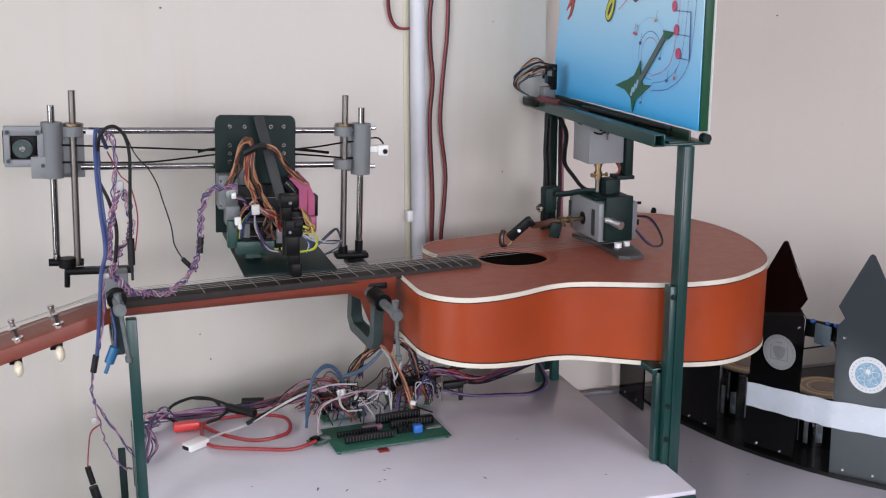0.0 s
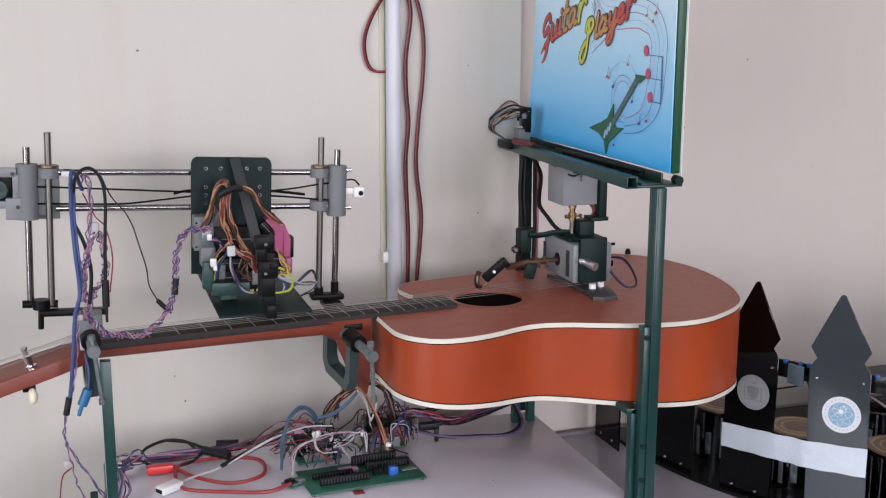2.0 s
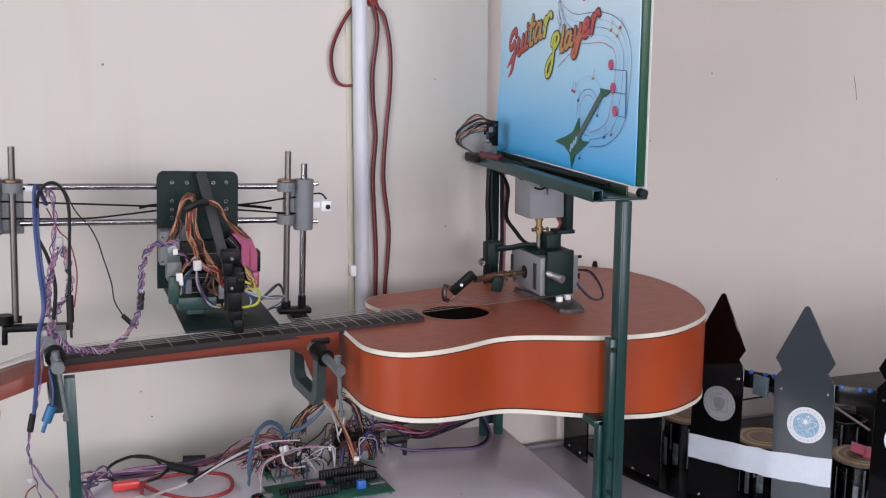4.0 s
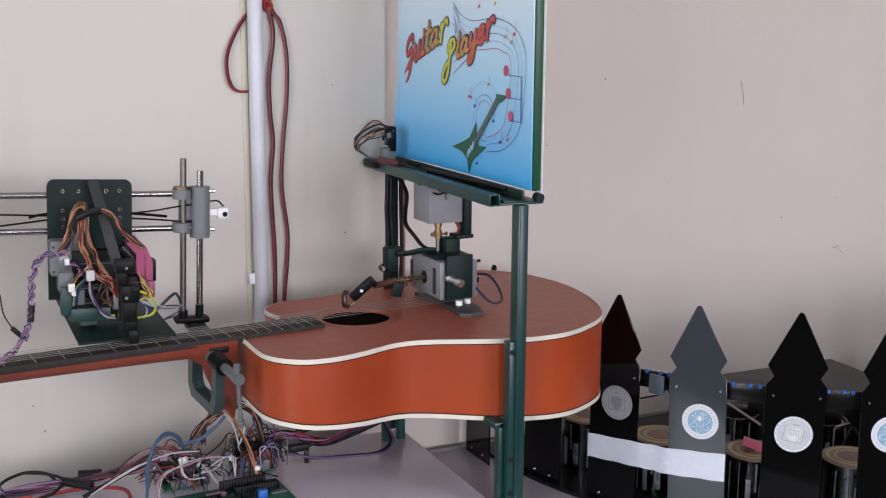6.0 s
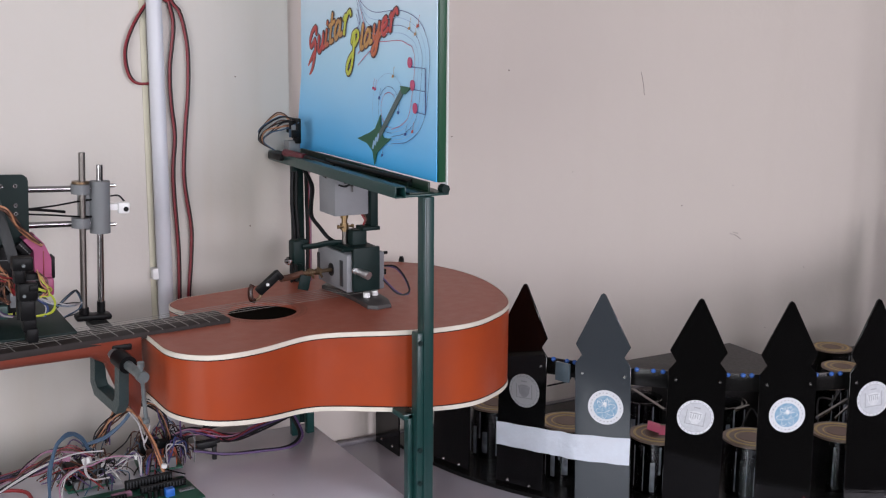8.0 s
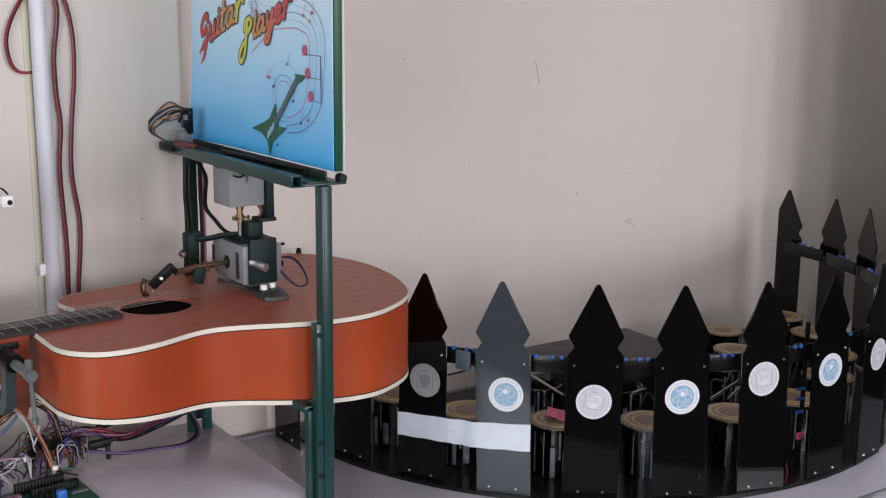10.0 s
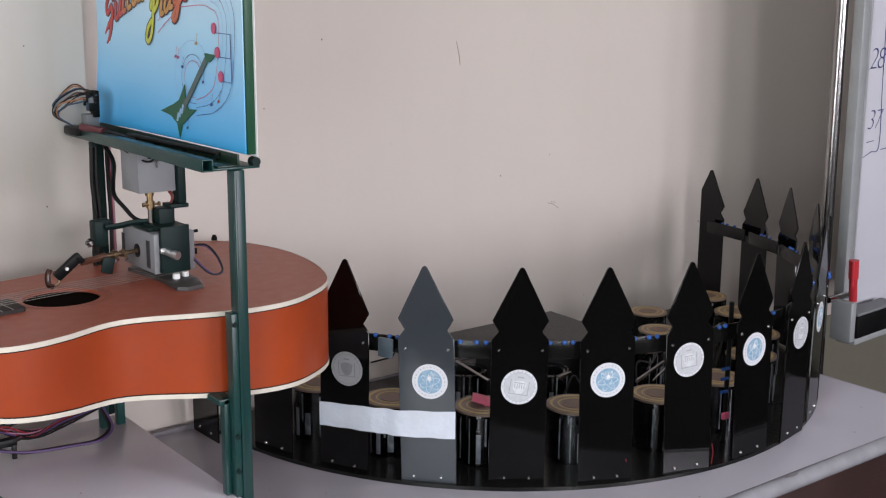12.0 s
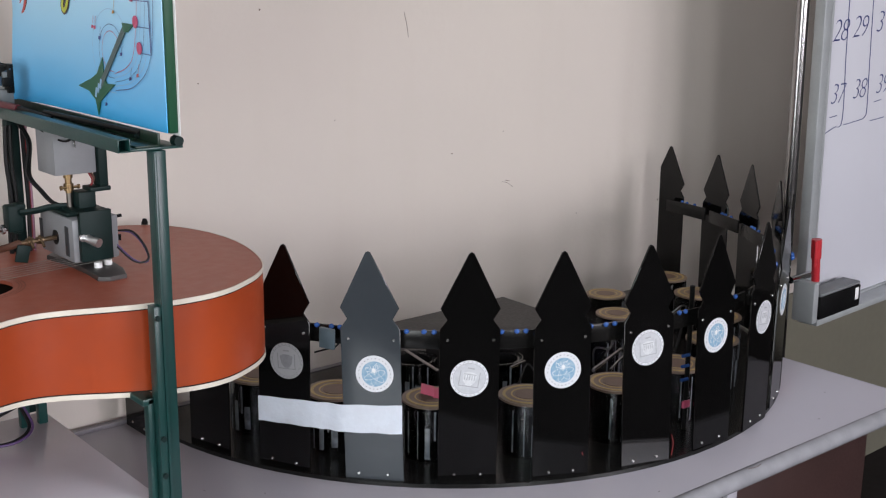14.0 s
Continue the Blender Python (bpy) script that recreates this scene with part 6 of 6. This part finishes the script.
twisted(lm, [(-0.012, LY - 0.02, 1.12), (-0.020, LY - 0.02, 1.06), (-0.028, LY - 0.02, 1.034), (-0.035, LY - 0.02, 1.005), (-0.035, LY - 0.02, 0.985), (-0.030, LY - 0.02, 0.973), (-0.014, LY - 0.02, 0.944), (0.006, LY - 0.015, 0.905)], 0.0007, (M_PURP, M_PINKC, M_BLUE), 14, 0.0014)
twisted(lm, [(-0.035, LY - 0.02, 0.988), (-0.030, LY - 0.02, 0.955), (-0.024, LY - 0.02, 0.927), (-0.009, LY - 0.02, 0.897), (0.006, LY - 0.015, 0.890)], 0.0007, (M_PINKC, M_PURP), 10, 0.0012)
for p0, p1 in (((0.097, LY + 0.029, 1.135), (0.099, LY + 0.03, 1.154)), ((-0.028, LY - 0.02, 1.036), (-0.0325, LY - 0.02, 1.016))):
    part("heat_shrink", rod(B(), p0, p1, 0.0036, 10), M_BLK, lm, "black heat-shrink sleeve")
part("glue_blob", box(B(), (0.011, LY, 1.226), (0.009, 0.006, 0.012), 0.003), M_WCAB, lm)
part("glue_blob", box(B(), (-0.011, LY - 0.015, 1.127), (0.007, 0.006, 0.007), 0.002), M_WCAB, lm)

bl = thing("blue_cable", "thick blue and black cables hanging from the gantry end", "cable", pose(0, 0, 0))
part("blue_core", tube(B(), [(0.0, LY + 0.05, 1.262), (-0.010, LY, 1.290), (-0.013, LY, 1.25), (-0.012, LY, 1.20), (-0.0095, LY - 0.02, 1.157), (-0.016, LY - 0.02, 1.13), (-0.020, LY - 0.02, 1.093), (-0.024, LY - 0.02, 1.058), (-0.027, LY - 0.02, 1.036)], 0.0023, 8, 6), M_BLUE, bl)
part("blue_core", tube(B(), [(-0.002, LY + 0.05, 1.262), (-0.006, LY + 0.01, 1.286), (-0.010, LY, 1.25), (-0.009, LY, 1.21), (-0.007, LY - 0.01, 1.165), (-0.014, LY - 0.016, 1.13)], 0.0014, 8, 6), M_BLUE, bl)
part("black_core", tube(B(), [(-0.010, LY + 0.06, 1.240), (-0.009, LY - 0.01, 1.2727), (-0.0056, LY - 0.01, 1.2857), (0.0031, LY - 0.01, 1.2934), (0.012, LY - 0.01, 1.2924), (0.0202, LY - 0.01, 1.2809), (0.0234, LY - 0.01, 1.2581), (0.0207, LY - 0.01, 1.2106), (0.0186, LY - 0.01, 1.165)], 0.0019, 8, 6), M_BLK, bl)
part("black_core", tube(B(), [(-0.014, LY + 0.07, 1.225), (-0.002, LY + 0.02, 1.205), (0.004, LY, 1.175), (0.000, LY - 0.01, 1.14)], 0.0022, 8, 5), M_BLK, bl)
part("red_core", tube(B(), [(0.0, LY + 0.02, 1.262), (0.012, LY, 1.238), (0.022, LY, 1.225), (0.028, LY, 1.19), (0.023, LY, 1.15)], 0.0008, 6, 5), M_DRED, bl)
part("sleeve", rod(rod(B(), (0.0186, LY - 0.01, 1.1665), (0.0178, LY - 0.01, 1.136), 0.0040, 12), (0.0178, LY - 0.01, 1.136), (0.0178, LY - 0.01, 1.118), 0.0016, 10), M_BLK, bl)
part("jack_lead", tube(B(), [(-0.008, LY - 0.02, 1.085), (-0.005, LY - 0.028, 1.065), (-0.007, LY - 0.03, 1.046)], 0.0018, 6, 5), M_BLUE, bl)
part("jack_plug", rod(rod(B(), (-0.007, LY - 0.03, 1.047), (-0.0145, LY - 0.03, 1.029), 0.0056, 12), (-0.0145, LY - 0.03, 1.029), (-0.019, LY - 0.03, 1.017), 0.0022, 10), material("blue_jack", (0.02, 0.12, 0.26), 0.4), bl, "blue jack plug")

pb = thing("probe_lead", "thin black test lead hanging with a probe sleeve", "cable", pose(0, 0, 0))
part("lead", tube(B(), [(0.0213, 1.32, 1.2781), (0.031, 1.32, 1.2541), (0.0451, 1.32, 1.2356), (0.0536, 1.32, 1.2172), (0.0583, 1.32, 1.199), (0.0662, 1.32, 1.1677), (0.0688, 1.32, 1.1448), (0.0776, 1.32, 1.1262)], 0.0008, 6, 6), M_BLK, pb)
part("sleeve", rod(rod(B(), (0.0770, 1.32, 1.1268), (0.0905, 1.32, 1.1118), 0.0029, 10), (0.0905, 1.32, 1.1118), (0.0925, 1.32, 1.1095), 0.0010, 8), M_BLK, pb)
p2 = thing("test_probe", "black test probe hanging below the stand", "cable", pose(0, 0, 0))
part("sleeve", rod(rod(B(), (-0.047, 1.26, 0.901), (-0.0425, 1.26, 0.880), 0.0035, 10), (-0.0425, 1.26, 0.876), (-0.036, 1.26, 0.848), 0.0052, 10), M_BLK, p2)
part("lead", tube(B(), [(-0.030, 1.26, 0.952), (-0.040, 1.26, 0.944), (-0.044, 1.26, 0.926), (-0.047, 1.26, 0.900)], 0.0009, 5, 5), M_DRED, p2)
part("tag", box(B(), (-0.036, 1.259, 0.958), (0.006, 0.002, 0.007), 0.0005), M_WCAB, p2)


# ---- clamps on the neck ----
def g_clamp(m, label):
    """A cast G-clamp: the frame stands in the local y-z plane and the screw runs towards -y."""
    t = thing("g_clamp", label, "clamp", m, "clamps on the guitar neck")
    def frame_ring(scale):
        return [(-0.050, 0.008), (-0.050, -0.050), (-0.040, -0.066), (0.026, -0.066), (0.038, -0.052), (0.038, -0.010), (0.024, -0.010), (0.024, -0.044), (0.016, -0.052), (-0.032, -0.052), (-0.037, -0.044), (-0.037, 0.008)]
    side = Matrix(((0, 0, 1, -0.007), (1, 0, 0, 0), (0, 1, 0, 0), (0, 0, 0, 1)))
    part("body", prism(B(), frame_ring(1), 0.0, 0.014, side, bevel=0.003), M_CAST, t, "dark cast frame")
    part("collar", rod(B(), (0, -0.060, 0.006), (0, -0.032, 0.006), 0.0112, 20), M_BLACK, t)
    part("screw", rod(rod(rod(B(), (0, -0.100, 0.006), (0, -0.026, 0.006), 0.0058, 16), (0, -0.104, 0.006), (0, -0.094, 0.006), 0.0072, 16), (0, -0.028, 0.006), (0, 0.016, 0.006), 0.0075, 16), M_CLAMP, t, "worn grey screw")
    part("handle", rod(rod(rod(B(), (-0.001, -0.098, 0.020), (0.006, -0.098, -0.050), 0.0026, 12), (0.006, -0.098, -0.050), (0.0065, -0.098, -0.056), 0.0042, 12), (-0.001, -0.098, 0.018), (-0.0015, -0.098, 0.024), 0.0042, 12), M_CLAMP, t, "bright steel tommy bar")
    return t


g_clamp(pose(0.3055, 1.352, 1.060, 7, 0, 10), "dark cast clamp gripping the neck beside the body")
g_clamp(pose(-0.004, 1.330, 1.090, 0, 0, 3), "dark cast clamp gripping the neck above the green post")
solid("clamp_pad", box(B(), (-0.002, 1.30, 1.112), (0.030, 0.030, 0.022), 0.002), M_GREY, "grey block under the wire loom on the clamp", "block")

# ---- electronics on the white top ----
PZ = PANEL_Z + 0.0005


def circuit_board():
    t = thing("circuit_board", "green circuit board with black headers on the white top", "electronics", pose(0.334, 1.364, PZ, 0, 0, 4.0))
    part("board", box(B(), (0, 0, 0.004), (0.160, 0.082, 0.0016), 0.0004), M_PCB, t)
    for x in (-0.075, 0.075):
        for y in (-0.036, 0.036):
            part("spacer", rod(B(), (x, y, 0), (x, y, 0.0034), 0.003, 8), M_STEEL, t)
    z = 0.0048
    def header(x0, x1, y, h=0.009, w=0.005):
        hd = part("header", box(B(), ((x0 + x1) / 2, y, z + h / 2), (x1 - x0, w, h), 0.0005), M_BLACK, t)
        for k in range(int((x1 - x0) / 0.0042)):
            part("pin", box(B(), (x0 + 0.0025 + k * 0.0042, y - w / 2 - 0.0004, z + h * 0.55), (0.0013, 0.0012, h * 0.6)), M_SLOT, hd)
    header(-0.062, 0.006, -0.018, 0.010)
    header(-0.066, -0.010, 0.006, 0.007)
    header(0.010, 0.072, 0.010, 0.010)
    header(-0.004, 0.060, 0.030, 0.014)
    part("chip", box(B(), (-0.014, 0.014, z + 0.003), (0.026, 0.008, 0.006), 0.0005), M_PINKC, t)
    part("trimmer", box(B(), (0.041, -0.014, z + 0.005), (0.012, 0.009, 0.011), 0.0006), material("blue_trimmer", (0.02, 0.12, 0.45), 0.35), t, "bright blue trimmer block")
    for k in range(3):
        part("capacitor", rod(B(), (0.016 + 0.008 * k, -0.010, z), (0.016 + 0.008 * k, -0.010, z + 0.010), 0.003, 12), M_BLACK, t)
    for k in range(7):
        part("resistor", rod(B(), (0.056 + 0.003 * k, -0.014, z + 0.002), (0.056 + 0.003 * k, -0.006, z + 0.002), 0.0013, 6), M_GREY, t)
    part("tape", box(B(), (-0.018, -0.046, 0.0004), (0.014, 0.012, 0.0008), 0.0001), M_RED, t, "bit of red tape under the board")
    return t


circuit_board()


def small_board(m, w, d, h, label, parts):
    t = thing("driver_board", label, "electronics", m, "driver boards in the tangle")
    part("board", box(B(), (0, 0, 0.003), (w, d, 0.002), 0.0003), M_PCB, t)
    part("heat_sink", box(B(), (-w * 0.2, d * 0.15, 0.004 + h / 2), (w * 0.4, d * 0.45, h), 0.001), M_BLACK, t)
    part("relay", box(B(), (w * 0.22, -d * 0.1, 0.004 + h * 0.4), (w * 0.35, d * 0.5, h * 0.8), 0.001), parts, t)
    part("socket", box(B(), (0, -d * 0.4, 0.004 + h * 0.2), (w * 0.7, d * 0.15, h * 0.4), 0.0005), M_GREY, t)
    return t


small_board(pose(0.289, 1.455, PZ, 0, 0, 8), 0.062, 0.050, 0.026, "small driver board buried in wires", M_GREY)
small_board(pose(0.394, 1.475, PZ, 0, 0, -6), 0.060, 0.055, 0.036, "stacked driver board with an orange part", material("orange_relay", (0.35, 0.07, 0.02), 0.45))
small_board(pose(0.245, 1.368, PZ, 0, 0, 30), 0.030, 0.022, 0.004, "tiny grey module at the ribbon's end", M_GREY)

mats = (M_BRWN, M_BLK, M_PURP, M_DRED, M_BLK, M_STEELBLUE, M_GREY, M_BRWN, M_PURP, M_BLK, M_BRWN, M_STEELBLUE, M_WCAB)
rnd = random.Random(21)
tg = thing("wire_tangle", "dense tangle of coloured wires over the driver boards", "wires", pose(0, 0, 0))
for k in range(100):
    cx, cy = (0.292, 1.455) if k % 2 else (0.395, 1.47)
    pts = []
    x, y, z = cx + rnd.uniform(-0.034, 0.034), cy + rnd.uniform(-0.035, 0.04), PZ + rnd.uniform(0.002, 0.012)
    dx, dy = rnd.uniform(-0.034, 0.034), rnd.uniform(-0.03, 0.03)
    top = rnd.uniform(0.010, 0.040 if k % 2 else 0.052)
    for q in range(5):
        f = q / 4
        pts.append((x + dx * (2 * f - 1) + rnd.uniform(-0.010, 0.010), y + dy * (2 * f - 1) + rnd.uniform(-0.010, 0.010), z + top * math.sin(math.pi * min(f * 1.1, 1)) + rnd.uniform(-0.003, 0.006)))
    part("wire", tube(B(), [(a, b, max(c, PZ + 0.002)) for a, b, c in pts], rnd.uniform(0.0007, 0.0011), 5, 5), mats[k % len(mats)], tg)
# white plugs and dark sleeves caught in it
for x, y, z, s, mat in ((0.288, 1.43, 0.893, 0.011, M_WHITE), (0.312, 1.435, 0.880, 0.009, M_WHITE), (0.262, 1.43, 0.902, 0.010, M_PINKC), (0.352, 1.42, 0.890, 0.007, M_WHITE), (0.384, 1.405, 0.876, 0.007, M_WHITE), (0.392, 1.44, 0.895, 0.014, M_BLACK), (0.372, 1.44, 0.905, 0.011, M_BLACK), (0.408, 1.45, 0.888, 0.013, M_BLACK), (0.300, 1.44, 0.866, 0.020, M_BLACK), (0.376, 1.435, 0.884, 0.015, M_BRWN)):
    part("plug", box(B(), (0, 0, 0), (s, s * 0.7, s * 0.8), 0.001, pose(x, y, z, rnd.uniform(-20, 20), rnd.uniform(-25, 25), rnd.uniform(-40, 40))), mat, tg)

strand_set("signal_wires", "bundles of thin wires running between the boards and headers", [
    ([(0.352, 1.405, 0.868), (0.352, 1.415, 0.890), (0.348, 1.425, 0.893), (0.330, 1.43, 0.880), (0.300, 1.42, 0.872)], (M_WCAB, M_PURP, M_GREY), 5, 0.004, 0.0009),
    ([(0.383, 1.405, 0.868), (0.378, 1.415, 0.893), (0.370, 1.42, 0.917), (0.354, 1.425, 0.950), (0.340, 1.44, 0.955)], (M_ORNG, M_ORNG, M_BRWN), 5, 0.0014, 0.0016),
    ([(0.233, 1.40, 0.860), (0.236, 1.40, 0.902), (0.248, 1.405, 0.932), (0.264, 1.41, 0.941), (0.280, 1.42, 0.930), (0.292, 1.43, 0.905)], (M_STEELBLUE,), 6, 0.0018, 0.0015),
    ([(0.285, 1.44, 0.912), (0.305, 1.44, 0.915), (0.324, 1.44, 0.923), (0.346, 1.44, 0.942), (0.352, 1.44, 0.955)], (M_STEELBLUE,), 6, 0.0018, 0.0014),
    ([(0.344, 1.42, 0.955), (0.356, 1.42, 0.938), (0.361, 1.42, 0.912), (0.364, 1.42, 0.910), (0.372, 1.42, 0.932)], (M_WCAB,), 2, 0.001, 0.0011),
    ([(0.320, 1.45, 0.905), (0.324, 1.45, 0.930), (0.340, 1.455, 0.950), (0.365, 1.46, 0.952), (0.388, 1.46, 0.945), (0.402, 1.465, 0.920), (0.408, 1.465, 0.89)], (M_BLK, M_BRWN, M_ORNG, M_BLK, M_PURP), 11, 0.006, 0.0010),
    ([(0.300, 1.45, 0.905), (0.312, 1.45, 0.922), (0.330, 1.45, 0.940), (0.352, 1.45, 0.948)], (M_BRWN, M_BLK, M_ORNG), 6, 0.006, 0.0010),
    ([(0.165, 1.425, 0.866), (0.200, 1.42, 0.886), (0.230, 1.42, 0.901), (0.271, 1.42, 0.910), (0.308, 1.42, 0.907)], (M_WCAB,), 2, 0.0014, 0.0011),
    ([(0.244, 1.375, 0.860), (0.248, 1.395, 0.880), (0.262, 1.41, 0.888), (0.290, 1.415, 0.894), (0.320, 1.42, 0.896), (0.345, 1.42, 0.892)], (M_WCAB, M_PINKC), 3, 0.0026, 0.0009),
    ([(0.285, 1.42, 0.900), (0.282, 1.41, 0.886), (0.290, 1.405, 0.875), (0.312, 1.41, 0.872)], (M_WCAB,), 2, 0.001, 0.0011),
    ([(0.03, 1.500, 0.858), (0.10, 1.505, 0.857), (0.18, 1.500, 0.860), (0.23, 1.49, 0.870), (0.262, 1.47, 0.885)], (M_PURP, M_PINKC, M_PURP, M_DRED, M_BLK), 16, 0.007, 0.0011),
    ([(0.20, 1.48, 0.864), (0.225, 1.475, 0.880), (0.248, 1.46, 0.898), (0.27, 1.45, 0.905), (0.30, 1.45, 0.89)], (M_BRWN, M_PINKC, M_BLK, M_DRED), 9, 0.006, 0.0010),
    ([(0.41, 1.47, 0.890), (0.436, 1.475, 0.893), (0.460, 1.48, 0.888), (0.500, 1.485, 0.870), (0.55, 1.50, 0.870), (0.62, 1.515, 0.880)], (M_PURP, M_BLK, M_DRED, M_BLK, M_PINKC), 14, 0.006, 0.0012),
    ([(0.395, 1.43, 0.868), (0.398, 1.43, 0.890), (0.410, 1.435, 0.900), (0.425, 1.45, 0.885), (0.43, 1.46, 0.865)], (M_PURP, M_WCAB, M_BLUE, M_BLK), 8, 0.006, 0.0009),
    ([(0.360, 1.402, 0.868), (0.364, 1.41, 0.882), (0.374, 1.42, 0.890), (0.388, 1.44, 0.885)], (M_PURP, M_BLK, M_BRWN, M_BLUE), 9, 0.005, 0.0008),
    ([(0.018, 1.44, 0.858), (0.025, 1.46, 0.872), (0.045, 1.48, 0.870), (0.06, 1.49, 0.862)], (M_PURP, M_PINKC, M_WCAB, M_BLUE), 10, 0.010, 0.0011),
    ([(0.020, 1.36, 0.856), (0.030, 1.39, 0.872), (0.026, 1.42, 0.880), (0.040, 1.46, 0.866)], (M_PURP, M_PINKC, M_BLUE, M_GREY), 9, 0.008, 0.0011),
])
bc = thing("black_cable", "black cables looping on the white top", "cable", pose(0, 0, 0))
part("loop", tube(B(), [(0.130, 1.515, 0.858), (0.120, 1.538, 0.862), (0.093, 1.547, 0.864), (0.063, 1.526, 0.863), (0.0555, 1.493, 0.860), (0.0795, 1.464, 0.857), (0.118, 1.470, 0.857), (0.139, 1.497, 0.860)], 0.0022, 8, 7), M_BLK, bc)
part("loop", tube(B(), [(0.095, 1.545, 0.864), (0.12, 1.525, 0.866), (0.146, 1.497, 0.863)], 0.0022, 8, 6), M_BLK, bc)
part("plug", rod(B(), (0.139, 1.498, 0.8625), (0.172, 1.470, 0.8600), 0.0062, 12), M_BLK, bc)
part("plug", rod(B(), (0.16, 1.515, 0.862), (0.19, 1.508, 0.862), 0.006, 12), M_BLK, bc)
part("sleeve", rod(B(), (0.1558, 1.425, 0.865), (0.2246, 1.450, 0.8837), 0.0030, 10), M_BLK, bc)
part("right_loop", tube(B(), [(0.44, 1.46, 0.872), (0.48, 1.455, 0.858), (0.53, 1.445, 0.857), (0.575, 1.440, 0.857), (0.604, 1.462, 0.862), (0.605, 1.49, 0.880), (0.596, 1.505, 0.902), (0.59, 1.51, 0.93)], 0.0024, 8, 7), M_BLK, bc)
part("right_loop", tube(B(), [(0.44, 1.455, 0.870), (0.49, 1.450, 0.858), (0.54, 1.440, 0.857), (0.58, 1.437, 0.857), (0.608, 1.460, 0.862), (0.609, 1.49, 0.880), (0.600, 1.505, 0.902)], 0.0018, 8, 7), M_PURP, bc)
part("clip", box(box(B(), (0.462, 1.468, 0.872), (0.030, 0.012, 0.010), 0.001), (0.470, 1.455, 0.862), (0.006, 0.006, 0.020), 0.001), M_BLK, bc)
for x0, x1, y, z in ((0.435, 0.465, 1.482, 0.884), (0.47, 0.50, 1.50, 0.884), (0.455, 0.485, 1.475, 0.868)):
    part("sleeve", rod(B(), (x0, y, z), (x1, y + 0.004, z + 0.003), 0.0045, 10), M_BLK, bc)

rc = thing("red_power_lead", "red power cable with a red plug lying in a loop", "cable", pose(0, 0, 0))
part("plug", box(B(), (0.078, 1.461, PZ + 0.0065), (0.036, 0.014, 0.012), 0.003, None), material("red_plug", (0.60, 0.04, 0.04), 0.35), rc, "red plastic plug")
part("core", tube(B(), [(0.096, 1.458, 0.857), (0.12, 1.475, 0.856), (0.17, 1.478, 0.855), (0.212, 1.455, 0.855), (0.208, 1.405, 0.854), (0.165, 1.390, 0.854), (0.125, 1.420, 0.854), (0.100, 1.455, 0.856)], 0.0026, 8, 7), M_RED, rc)
part("core", tube(B(), [(0.098, 1.455, 0.857), (0.096, 1.42, 0.854), (0.108, 1.386, 0.854), (0.16, 1.362, 0.854), (0.205, 1.348, 0.854), (0.238, 1.358, 0.857)], 0.0026, 8, 7), M_RED, rc)
us = thing("usb_plug", "white plug with a short white lead on the panel", "plug", pose(0.085, 1.397, PZ, 0, 0, 35))
part("shell", box(B(), (0, 0, 0.0055), (0.034, 0.018, 0.011), 0.003), M_WHITE, us)
part("mouth", box(B(), (-0.0172, 0, 0.0055), (0.0012, 0.012, 0.005), 0.0003), M_BLK, us)
part("lead", tube(B(), [(0.017, 0, 0.006), (0.04, 0.0, 0.006), (0.07, -0.012, 0.010), (0.095, -0.02, 0.018)], 0.0018, 6, 5), M_WCAB, us)
